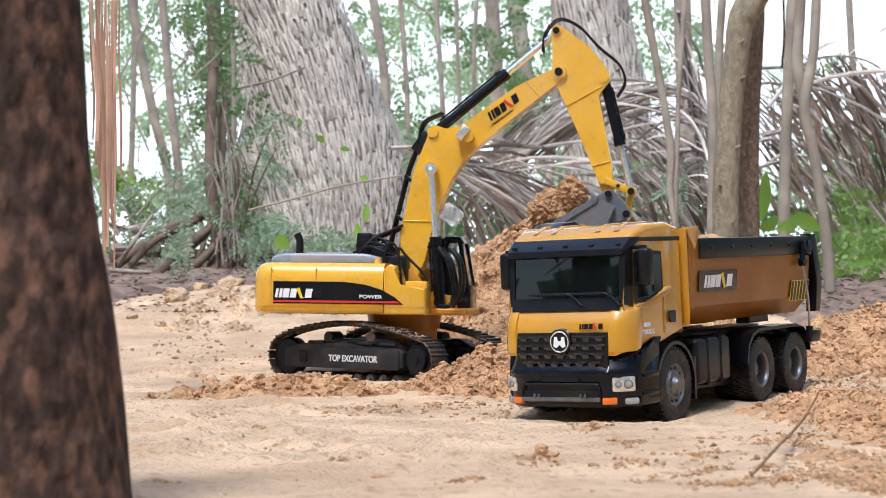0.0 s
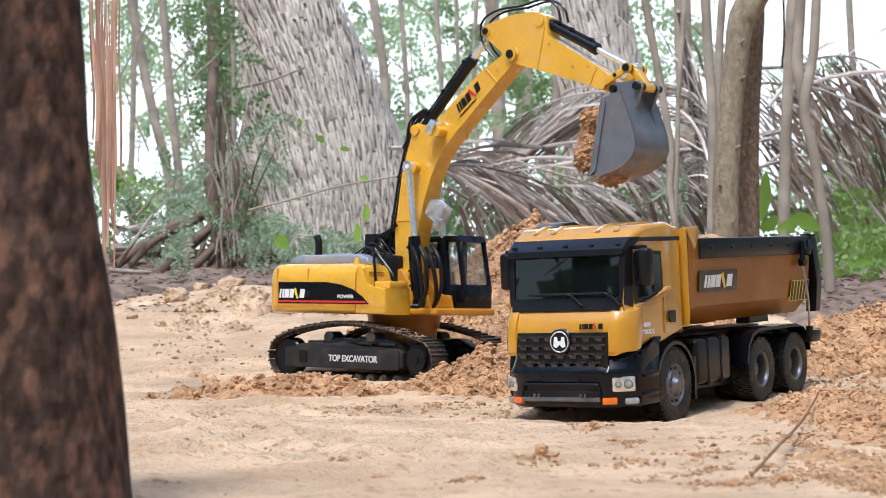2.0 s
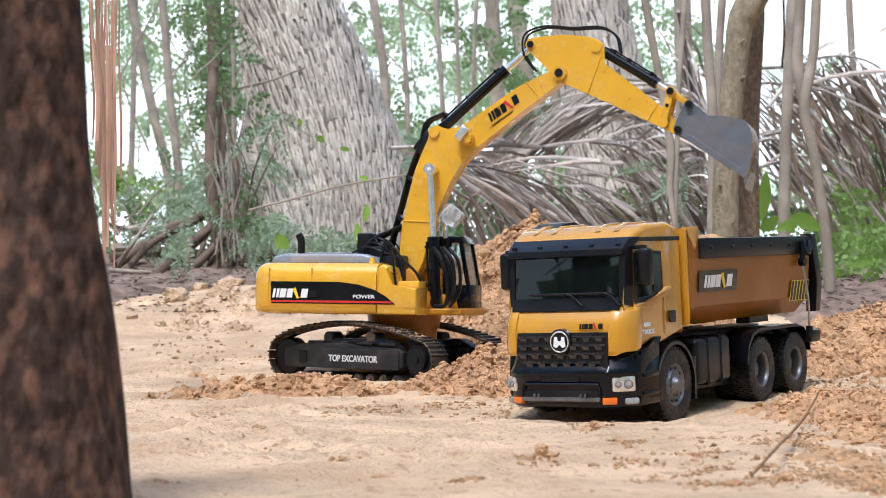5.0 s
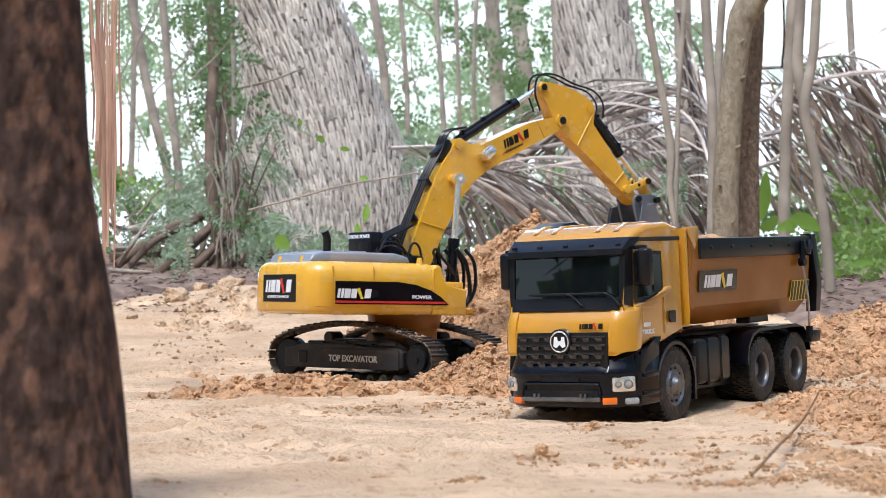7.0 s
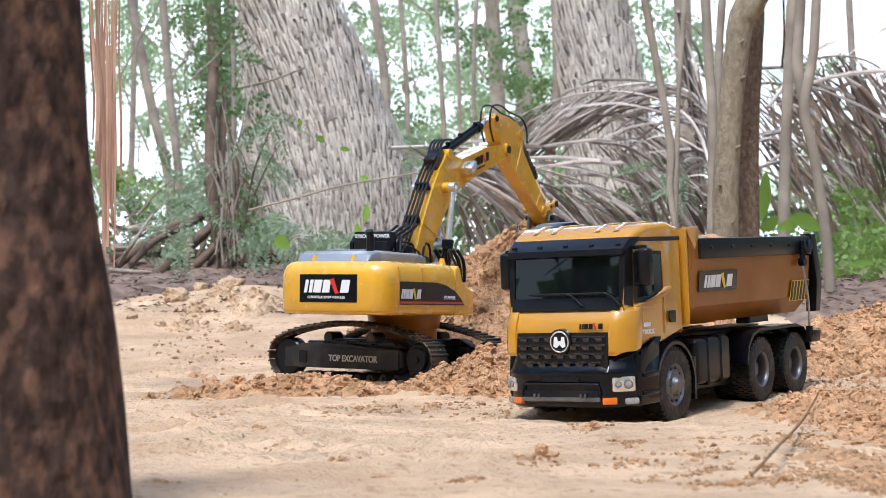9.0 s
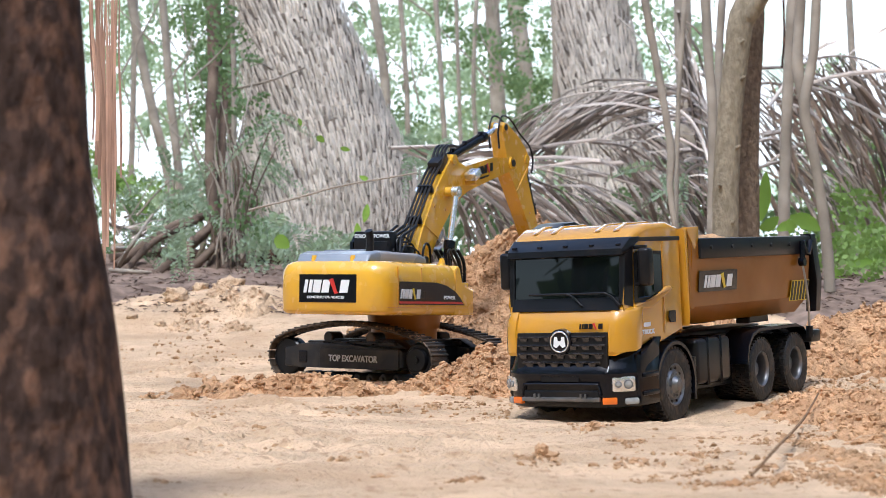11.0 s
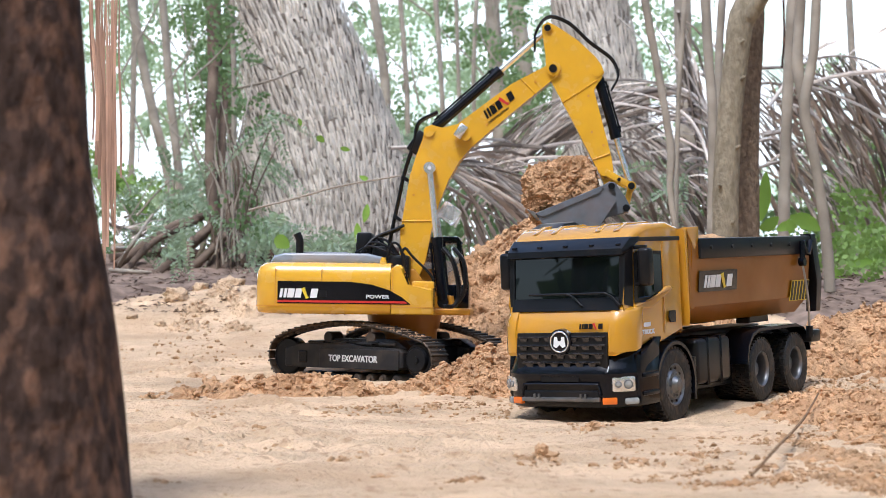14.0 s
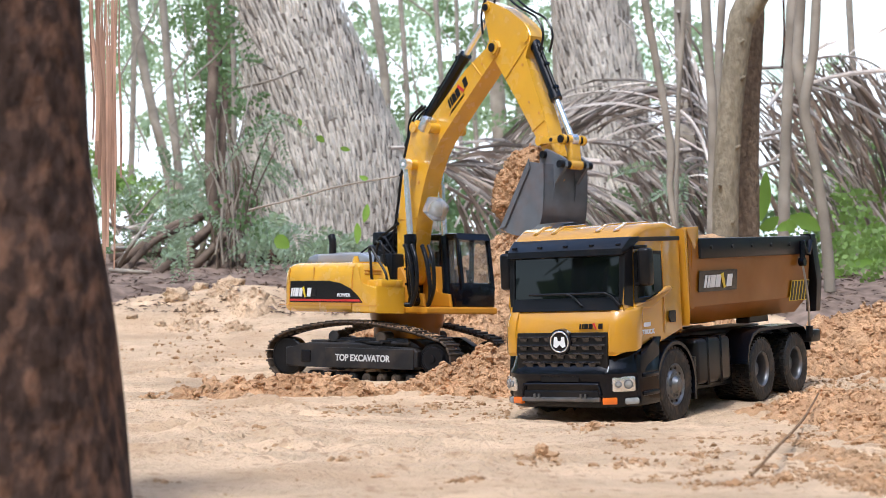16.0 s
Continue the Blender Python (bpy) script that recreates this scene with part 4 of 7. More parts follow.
# stick
STICK_POLY = [(-0.078, 0.018), (-0.078, 0.030), (-0.068, 0.037), (-0.05, 0.048), (-0.0241, 0.0624), (0.015, 0.0765), (0.030, 0.0795), (0.046, 0.0775), (0.054, 0.068), (0.0625, 0.0495), (0.0658, 0.0465), (0.1847, 0.0235), (0.215, 0.012), (0.238, 0.008), (0.2405, 0.0), (0.238, -0.008), (0.225, -0.0095), (0.2017, -0.0085), (0.1, -0.0095), (0.0212, -0.0125), (0.0, -0.0135), (-0.012, -0.008), (-0.03, 0.0), (-0.068, 0.012)]
bm = bmesh.new()
prism(bm, STICK_POLY, -0.0145, 0.0145, 0.0012, 1)
stick = part("stick", bm, YELLOW, excavator, "glossy yellow dipper stick", smooth=True, angle=25)
for (x, z), r in ((PIN_C, 0.0085), (PIN_F, 0.0095), ((0, 0), 0.012), (PIN_S, 0.0085), (PIN_P, 0.0085)):
    bm = bmesh.new()
    cyl(bm, (x, -0.017, z), (x, 0.017, z), r, n=24)
    part("pin_boss", bm, YELLOW, stick, smooth=True)
for x0, z0, x1, z1 in ((0.052, 0.062, 0.060, -0.0105), (0.178, 0.024, 0.174, -0.0085)):
    for y in (-0.0152, 0.0152):
        bm = bmesh.new()
        cyl(bm, (x0, y, z0), (x1, y, z1), 0.0011, n=6)
        part("weld_bead", bm, YELLOW, stick)
for x, z in ((0.07, 0.035), (0.13, 0.012), (0.16, 0.02)):
    bm = bmesh.new()
    cyl(bm, (x, -0.0155, z), (x, 0.0155, z), 0.0022, n=10)
    part("screw", bm, DARKYEL, stick, smooth=True)
for x, z, w, r in ((PIN_C[0], PIN_C[1], 0.019, 0.006), (PIN_S[0], PIN_S[1], 0.0225, 0.006), (PIN_P[0], PIN_P[1], 0.03, 0.005)):
    bm = bmesh.new()
    cyl(bm, (x, -w, z), (x, w, z), r, n=18)
    part("pin", bm, BLACK, stick, smooth=True)
for y in (-0.010, 0.010):
    bm = bmesh.new()
    tube(bm, spline([(-0.045, y, -0.014), (-0.075, y, 0.004), (-0.088, y, 0.035), (-0.062, y, 0.062), (-0.015, y, 0.080), (0.028, y, 0.101), (0.060, y, 0.098), (0.078, y, 0.076)], 30), 0.002, 6)
    part("hose", bm, BLACK, stick, smooth=True)

# bucket
BW = 0.046
B_PROF = [(0.0038, 0.0263), (0.0244, 0.0395), (0.0489, 0.0536), (0.0714, 0.0644), (0.0884, 0.0681), (0.1025, 0.0639), (0.1166, 0.0517), (0.1288, 0.0320), (0.1372, 0.0094), (0.1410, -0.0113)]
bm = bmesh.new()
outer = [[bm.verts.new((x, y, z)) for x, z in B_PROF] for y in (-BW, BW)]
cc = Vector((0.069, 0, 0.017))
inner = []
for y in (-BW + 0.003, BW - 0.003):
    inner.append([bm.verts.new((x + (cc.x - x) * 0.05, y, z + (cc.z - z) * 0.05)) for x, z in B_PROF])
n = len(B_PROF)
for i in range(n - 1):
    bm.faces.new((outer[0][i], outer[1][i], outer[1][i + 1], outer[0][i + 1]))
    bm.faces.new((inner[0][i + 1], inner[1][i + 1], inner[1][i], inner[0][i]))
for k in (0, n - 1):
    bm.faces.new((outer[0][k], outer[1][k], inner[1][k], inner[0][k]))
for k, y in ((0, -BW), (1, BW)):
    s = 1 if k else -1
    side = [(0.016, -0.004)] + B_PROF
    prism(bm, side, min(y, y - s * 0.003), max(y, y - s * 0.003))
    prism(bm, [(0.0113, -0.0066), (0.0244, 0.0028), (0.1316, -0.0019), (0.1415, -0.0132)], min(y + s * 0.0005, y + s * 0.003), max(y + s * 0.0005, y + s * 0.003), 0.0006, 1)
bucket = part("bucket", bm, BUCKETMAT, excavator, "dark grey toothed digging bucket with dusty wear", smooth=True, angle=30)
for y in (-0.025, 0.019):
    bm = bmesh.new()
    prism(bm, [(0.0, -0.009), (-0.009, -0.003), (-0.014, 0.03), (-0.015, 0.047), (-0.007, 0.0535), (0.004, 0.050), (0.0282, 0.0437), (0.0517, 0.0564), (0.0489, 0.0094), (0.012, -0.008)], y, y + 0.006, 0.001, 1)
    part("bucket_ear", bm, BUCKETMAT, bucket, "steel hinge ear", smooth=True)
for n in range(6):
    y = -BW + 0.006 + n * (2 * BW - 0.012) / 5
    bm = bmesh.new()
    prism(bm, [(0.1316, 0.0000), (0.1410, -0.0169), (0.1509, -0.0273), (0.1438, -0.0038), (0.1363, 0.0056)], y - 0.0042, y + 0.0042, 0.0008, 1)
    part("tooth", bm, STEEL, bucket, "worn steel tooth")
rs = np.random.RandomState(78)
_caked = []
for _ in range(520):
    u = 5.0 + 3.9 * rs.rand() ** 0.6
    k = int(u)
    (x, z), (x1, z1) = B_PROF[k], B_PROF[k + 1]
    r = 0.0005 + 0.0013 * rs.rand() ** 2
    y = float(np.clip(0.026 * rs.randn() - 0.012, -0.0455, 0.0455))
    _caked.append((x + (x1 - x) * (u - k), y, z + (z1 - z) * (u - k), r))
smear = clods("caked_sand", _caked, CLODSAND, "damp sand stuck to the bucket's belly")
smear.parent = bucket
del smear["category"]
bm = bmesh.new()
kx, kz = EAR * math.cos(radians(98)), EAR * math.sin(radians(98))
cyl(bm, (0, -0.031, 0), (0, 0.031, 0), 0.006, n=16)
cyl(bm, (kx, -0.033, kz), (kx, 0.033, kz), 0.0062, n=16)
part("pin", bm, BLACK, bucket, smooth=True)

# links and rams
def link_bar(name, length, y, w, r):
    bm = bmesh.new()
    cyl(bm, (0, y - w, 0), (0, y + w, 0), r, n=18)
    cyl(bm, (length, y - w, 0), (length, y + w, 0), r, n=18)
    box(bm, 0, length, y - w * 0.85, y + w * 0.85, -r * 0.72, r * 0.72, 0.001)
    return part(name, bm, YELLOW, excavator, smooth=True)


links = [link_bar("bucket_link", LINK, y, 0.0028, 0.0082) for y in (-0.0205, 0.0205)]
bm = bmesh.new()
for l in (links[0],):
    cyl(bm, (LINK, -0.026, 0), (LINK, 0.026, 0), 0.0062, n=16)
    cyl(bm, (LINK * 0.55, -0.0245, 0), (LINK * 0.55, -0.0175, 0), 0.0032, n=12)
part("pin", bm, BLACK, links[0], smooth=True)
strut_bar = link_bar("bucket_strut", STRUT, 0.0, 0.012, 0.0075)


def ram(name, barrel, rod, rb, rr, y):
    bm = bmesh.new()
    cyl(bm, (0, y - 0.006, 0), (0, y + 0.006, 0), rb * 1.05, n=20)
    cyl(bm, (0.004, y, 0), (barrel, y, 0), rb, n=22)
    cyl(bm, (barrel - 0.012, y, 0), (barrel + 0.002, y, 0), rb * 1.18, n=22)
    cyl(bm, (0.012, y, 0), (0.022, y, 0), rb * 1.12, n=22)
    tube(bm, [(0.02, y - rb * 0.4, rb * 1.2), (barrel - 0.006, y - rb * 0.4, rb * 1.2)], 0.0018, 6)
    for x in (0.03, barrel * 0.5, barrel - 0.015):
        box(bm, x - 0.002, x + 0.002, y - rb * 0.75, y + 0.002, rb * 0.8, rb * 1.55)
    a = part(name + "_barrel", bm, GLOSSBLACK, excavator, "black hydraulic ram barrel", smooth=True)
    bm = bmesh.new()
    cyl(bm, (0, y - 0.006, 0), (0, y + 0.006, 0), rr * 1.9, n=18)
    cyl(bm, (-rod, y, 0), (0, y, 0), rr, n=18)
    b = part(name + "_rod", bm, CHROME, excavator, "chrome hydraulic ram rod", smooth=True)
    return a, b


rams = [("C", "E", "C", ram("stick_ram", 0.165, 0.13, 0.0088, 0.0055, 0.0)), ("F", "F", "G", ram("bucket_ram", 0.120, 0.106, 0.0085, 0.0050, 0.0)),
        ("L", None, "A", ram("boom_ram", 0.112, 0.135, 0.0092, 0.0055, -0.0375)), ("R", None, "A", ram("boom_ram", 0.112, 0.135, 0.0092, 0.0055, 0.0375))]

# ---- the toy dump truck: x forward, y to its left, origin under the front axle ----
truck = empty("toy_dump_truck", pose(0.206, 2.101, -0.003, 0.75, 2.99, -123.96), "amber and black six-wheel toy dump truck parked on sand", "truck")
WR = 0.040
bm = bmesh.new()
for y in (-0.032, 0.026):
    box(bm, -0.43, 0.07, y, y + 0.006, 0.062, 0.088, 0.001)
box(bm, -0.43, -0.422, -0.05, 0.05, 0.058, 0.085, 0.002)
box(bm, -0.40, -0.06, -0.024, 0.024, 0.070, 0.094, 0.003)
for x in (0.0, -0.2557, -0.37):
    cyl(bm, (x, -0.07, WR), (x, 0.07, WR), 0.008, n=12)
    lathe_y(bm, [(0.012, -0.014), (0.017, 0.0), (0.012, 0.014)], 16, Matrix.Translation((x, 0, WR)))
box(bm, 0.02, 0.085, -0.07, 0.07, 0.03, 0.06, 0.004)
# Two low black boxes, added to darken the space under the frame.
box(bm, -0.215, -0.05, -0.066, 0.066, 0.024, 0.066, 0.006)
box(bm, -0.42, -0.215, -0.040, 0.040, 0.034, 0.066, 0.006)
part("chassis", bm, BLACK, truck, "black plastic chassis frame")

def taper(bm):
    """Draws the cab's front corners in."""
    for v in bm.verts:
        v.co.y *= 1 - 0.10 * max(0.0, min(1.0, (v.co.x - 0.045) / 0.055))


# cab shell, with window openings left dark behind glass
CABF = [(-0.036, 0.099), (-0.034, 0.222), (-0.030, 0.2295), (0.0, 0.2345), (0.055, 0.232), (0.080, 0.222), (0.090, 0.210), (0.098, 0.1385), (0.1045, 0.132), (0.112, 0.112), (0.1135, 0.082), (0.088, 0.087), (0.052, 0.093), (0.036, 0.099)]
bm = bmesh.new()
prism(bm, CABF, -0.085, 0.085, 0.007, 3)
taper(bm)
cab = part("cab", bm, ORANGE, truck, "glossy amber truck cab", smooth=True, angle=30)
# roof ribs and sides of the roof
for y in (-0.055, -0.03, 0.03, 0.055):
    bm = bmesh.new()
    prism(bm, [(-0.02, 0.2305), (0.0, 0.2365), (0.05, 0.2345), (0.075, 0.2255)], y - 0.004, y + 0.004, 0.0015)
    part("roof_rib", bm, ORANGE, truck, smooth=True)
bm = bmesh.new()
prism(bm, [(-0.02, 0.229), (-0.018, 0.2365), (0.0, 0.2405), (0.025, 0.2385), (0.046, 0.231)], -0.080, -0.040, 0.003)
part("roof_hatch", bm, BLACK, truck, "black roof hatch", smooth=True)
# visor
bm = bmesh.new()
prism(bm, [(0.066, 0.2185), (0.0845, 0.2175), (0.1025, 0.2045), (0.1035, 0.1975), (0.0985, 0.196), (0.084, 0.207), (0.066, 0.212)], -0.0865, 0.0865, 0.003)
taper(bm)
part("sun_visor", bm, BLACK, truck, "black sun visor with clearance lamps", smooth=True)
for y in (-0.07, -0.035, 0.0, 0.035, 0.07):
    bm = bmesh.new()
    box(bm, 0.0935, 0.0985, y - 0.003, y + 0.003, 0.2075, 0.2105, 0.0008)
    part("clearance_lamp", bm, GLOSSBLACK, truck)
# windscreen
bm = bmesh.new()
prism(bm, [(0.0975, 0.1445), (0.092, 0.2065), (0.0945, 0.2065), (0.1000, 0.1445)], -0.0775, 0.0775, 0.0008, 1)
taper(bm)
part("windscreen", bm, DARKGLASS, truck, "dark glossy windscreen reflecting trees")
bm = bmesh.new()
prism(bm, [(0.0965, 0.132), (0.0965, 0.1485), (0.1015, 0.1485), (0.1058, 0.134)], -0.0795, 0.0795, 0.001)
for y in (-0.086, 0.0775):
    prism(bm, [(0.084, 0.137), (0.080, 0.215), (0.0955, 0.2085), (0.1015, 0.140)], y, y + 0.0085, 0.001)
taper(bm)
part("windscreen_frame", bm, BLACK, truck, "black windscreen surround")
for y0, y1 in ((0.012, -0.048), (0.062, 0.004)):
    bm = bmesh.new()
    tube(bm, [(0.1065, y0 + 0.012, 0.139), (0.1045, y0, 0.150), (0.1040, y0 - 0.008, 0.1535), (0.1035, y1, 0.1535)], 0.0014, 6)
    part("wiper", bm, BLACK, truck)
# side windows, doors
for s in (-1, 1):
    y = s * 0.0853
    def wall(poly, name, material, d0=0.0, d1=0.0012, bev=0.0004):
        b = bmesh.new()
        prism(b, poly, min(y + s * d0, y + s * d1), max(y + s * d0, y + s * d1), bev, 1)
        taper(b)
        return part(name, b, material, truck)
    wall([(0.020, 0.148), (0.0215, 0.200), (0.068, 0.202), (0.080, 0.198), (0.0815, 0.141), (0.050, 0.141)], "window_frame", BLACK)
    wall([(0.025, 0.151), (0.026, 0.196), (0.066, 0.198), (0.074, 0.195), (0.0755, 0.146), (0.052, 0.146)], "side_window", DARKGLASS, 0.001, 0.0018)
    wall([(-0.030, 0.212), (-0.030, 0.217), (0.075, 0.217), (0.080, 0.212)], "drip_rail", BLACK, -0.0005, 0.0008)
    wall([(0.016, 0.103), (0.0165, 0.210), (0.0175, 0.210), (0.017, 0.103)], "door_seam", DARKYEL, -0.0005, 0.0003, 0)
    wall([(-0.010, 0.1145), (-0.010, 0.1285), (0.004, 0.1285), (0.008, 0.122), (0.004, 0.1145)], "door_handle", GLOSSBLACK, 0.0, 0.002)
    wall([(-0.006, 0.1555), (0.004, 0.1585), (0.014, 0.158), (0.05, 0.1435), (0.084, 0.1385), (0.086, 0.1335), (0.05, 0.1345)], "door_trim", ORANGE, -0.001, 0.0042, 0.002)
    b = bmesh.new()
    box(b, 0.068, 0.084, min(s * 0.086, s * 0.101), max(s * 0.086, s * 0.101), 0.160, 0.204, 0.004, 3)
    box(b, 0.07, 0.08, min(s * 0.080, s * 0.094), max(s * 0.080, s * 0.094), 0.203, 0.2075, 0.001)
    box(b, 0.07, 0.08, min(s * 0.080, s * 0.094), max(s * 0.080, s * 0.094), 0.160, 0.164, 0.001)
    part("wing_mirror", b, BLACK, truck, "black wing mirror", smooth=True)
lettering("TRUCK", 0.0075, Matrix.Translation((0.076, 0.0858, 0.104)) @ Matrix.Rotation(radians(180), 4, "Z") @ Matrix.Rotation(radians(90), 4, "X"), WHITE, truck, 1.25)
quads("badge_bar", [[(0, 0), (0.018, 0), (0.018, 0.005), (0, 0.005)]], WHITE, truck, Matrix.Translation((0.072, 0.0858, 0.1125)) @ Matrix.Rotation(radians(180), 4, "Z") @ Matrix.Rotation(radians(90), 4, "X"), 0.0003)
front_m = lambda x, y, z: Matrix.Translation((x, y, z)) @ Matrix.Rotation(radians(90), 4, "Z") @ Matrix.Rotation(radians(90), 4, "X")
logo(0.031, 0.0062, front_m(0.1131, 0.0235, 0.1128), truck, BLACK, RED)
# grille: recessed dark panel with rows of scooped ledges
bm = bmesh.new()
prism(bm, [(0.1105, 0.109), (0.1145, 0.109), (0.1165, 0.088), (0.1165, 0.066), (0.1105, 0.063)], -0.0605, 0.0605, 0.0015)
part("grille", bm, BLACK, truck, "black grille with scooped ledges", smooth=True)
bm = bmesh.new()
_v = [bm.verts.new(p) for p in ((0.0, -0.0058, 0.0), (0.0, 0.0058, 0.0), (0.0036, 0.0052, 0.0), (0.0036, -0.0052, 0.0), (0.0, -0.0042, -0.0052), (0.0, 0.0042, -0.0052), (0.0020, 0.0034, -0.0046), (0.0020, -0.0034, -0.0046))]
for q in ((0, 1, 2, 3), (7, 6, 5, 4), (3, 2, 6, 7), (2, 1, 5, 6), (0, 3, 7, 4), (1, 0, 4, 5)):
    bm.faces.new([_v[k] for k in q])
LEDGE = bpy.data.meshes.new("grille_ledge")
bm.to_mesh(LEDGE)
bm.free()
LEDGE.materials.append(GRILLEMAT)
for r in range(4):
    n, half = (7, 7, 7, 6)[r], (0.0585, 0.0585, 0.0575, 0.0520)[r]
    x0, z0 = (0.1142, 0.1156, 0.1164, 0.1164)[r], 0.1035 - r * 0.0098
    bm = bmesh.new()
    prism(bm, [(-0.001, -0.0006), (0.0030, -0.0006), (0.0038, 0.0004), (-0.001, 0.0022)], -half, half, 0.0003, 1, Matrix.Translation((x0, 0, z0)))
    part("grille_bar", bm, GRILLEMAT, truck)
    for c in range(n):
        y = (c - (n - 1) / 2) * 0.0168
        if abs(y) < 0.013 and r < 2:
            continue
        share("grille_ledge", LEDGE, truck, Matrix.Translation((x0, y, z0 - 0.0004)))
bm = bmesh.new()
cyl(bm, (0.112, 0, 0.0985), (0.1195, 0, 0.0985), 0.0155, 0.0148, 32)
emblem = part("emblem", bm, GLOSSBLACK, truck, "round black emblem with chrome ring", smooth=True)
bm = bmesh.new()
pts = [(0.1196, 0.0118 * math.cos(a), 0.0985 + 0.0118 * math.sin(a)) for a in [i * math.pi / 16 for i in range(33)]]
tube(bm, pts, 0.0010, 6)
part("emblem_ring", bm, CHROME, emblem, smooth=True)
quads("emblem_mark", [[(-0.008, -0.005), (-0.004, -0.007), (0, -0.003), (0.004, -0.007), (0.008, -0.005), (0.0065, 0.006), (0.003, 0.006), (0.002, 0.001), (-0.002, 0.001), (-0.003, 0.006), (-0.0065, 0.006)]], WHITE, emblem, front_m(0.1196, 0, 0.0985))
# bumper with corners drawn back
bm = bmesh.new()
top = [(0.118, 0.0), (0.118, 0.045), (0.115, 0.058), (0.106, 0.072), (0.090, 0.0835), (0.070, 0.0885), (0.045, 0.0895)]
outline = [(x, -y) for x, y in top[:0:-1]] + top
outline = sorted(outline, key=lambda p: p[1])
levels = [(0.0215, -0.005, 0.96), (0.0235, -0.001, 0.99), (0.031, 0.001, 1.0), (0.046, 0.0015, 1.004), (0.054, 0.002, 1.008), (0.059, 0.0045, 1.012), (0.064, 0.004, 1.010), (0.069, 0.0005, 1.0), (0.076, -0.003, 0.992), (0.083, -0.006, 0.985), (0.087, -0.009, 0.965), (0.088, -0.03, 0.90)]
rings = [[bm.verts.new((max(x + d, 0.03), y * k, z)) for x, y in outline] for z, d, k in levels]
rings.append([bm.verts.new((0.03, y * 0.8, 0.080)) for x, y in outline])
rings.insert(0, [bm.verts.new((0.03, y * 0.8, 0.025)) for x, y in outline])
for a, b in zip(rings, rings[1:]):
    for q in range(len(outline) - 1):
        bm.faces.new((a[q], a[q + 1], b[q + 1], b[q]))
part("bumper", bm, GLOSSBLACK, truck, "gloss black bumper", smooth=True, angle=60)
for s in (-1, 1):
    bm = bmesh.new()
    prism(bm, [(0.093, 0.052), (0.088, 0.082), (0.055, 0.092), (0.046, 0.100), (0.030, 0.100), (0.044, 0.088), (0.046, 0.030), (0.088, 0.024)], min(s * 0.078, s * 0.0885), max(s * 0.078, s * 0.0885), 0.003)
    part("step_panel", bm, GLOSSBLACK, truck, "gloss black entry step panel", smooth=True)
    for z in (0.034, 0.055):
        bm = bmesh.new()
        box(bm, 0.050, 0.084, min(s * 0.086, s * 0.0925), max(s * 0.086, s * 0.0925), z, z + 0.005, 0.0015)
        part("entry_step", bm, BLACK, truck, smooth=True)
    bm = bmesh.new()
    plan = [(0.1150, 0.0625), (0.1155, 0.0665), (0.1130, 0.0735), (0.1050, 0.0805), (0.0930, 0.0855), (0.0830, 0.0872)]
    rings = []
    for z, d, k in ((0.086, 0.0, 1.0), (0.112, -0.0002, 1.0), (0.122, -0.003, 0.998), (0.131, -0.0075, 0.992), (0.1355, -0.0115, 0.982), (0.1365, -0.016, 0.96)):
        rings.append([bm.verts.new((x + d, s * y * k, z + (0.003 if x < 0.09 else 0) * (z < 0.1))) for x, y in plan])
    rings.append([bm.verts.new((x - 0.022, s * y * 0.9, 0.134)) for x, y in plan])
    rings.insert(0, [bm.verts.new((x - 0.012, s * y * 0.9, 0.090)) for x, y in plan])
    for a, b in zip(rings, rings[1:]):
        for q in range(len(plan) - 1):
            bm.faces.new((a[q], a[q + 1], b[q + 1], b[q]))
    for q in (0, len(plan) - 1):
        bm.faces.new([r[q] for r in rings])
    part("corner_panel", bm, ORANGE, truck, "amber wind deflector on the cab corner", smooth=True, angle=50)
bm = bmesh.new()
prism(bm, [(0.110, 0.071), (0.1145, 0.0705), (0.1195, 0.063), (0.110, 0.061)], -0.062, 0.062, 0.002)
part("bumper_lip", bm, GLOSSBLACK, truck, smooth=True)
bm = bmesh.new()
box(bm, 0.1135, 0.1212, -0.05, 0.05, 0.0285, 0.0425, 0.002)
part("lower_intake", bm, BLACK, truck)
bm = bmesh.new()
box(bm, 0.1195, 0.1235, -0.052, 0.052, 0.0295, 0.0345, 0.001)
for y in (-0.034, -0.028, 0.028, 0.034):
    box(bm, 0.1222, 0.1248, y - 0.0012, y + 0.0012, 0.0335, 0.0385)
part("skid_bar", bm, RIM, truck, "grey skid bar", smooth=True)
bm = bmesh.new()
tube(bm, spline([(0.1205, -0.052, 0.036), (0.1215, -0.049, 0.0475), (0.1222, -0.04, 0.0495), (0.1222, 0.04, 0.0495), (0.1215, 0.049, 0.0475), (0.1205, 0.052, 0.036)], 30), 0.0016, 6)
part("intake_rim", bm, GLOSSBLACK, truck, smooth=True)
quads("number_plate", [[(-0.025, 0.0525), (0.025, 0.0525), (0.025, 0.0585), (-0.025, 0.0585)]], BLACK, truck, front_m(0.1222, 0, 0))
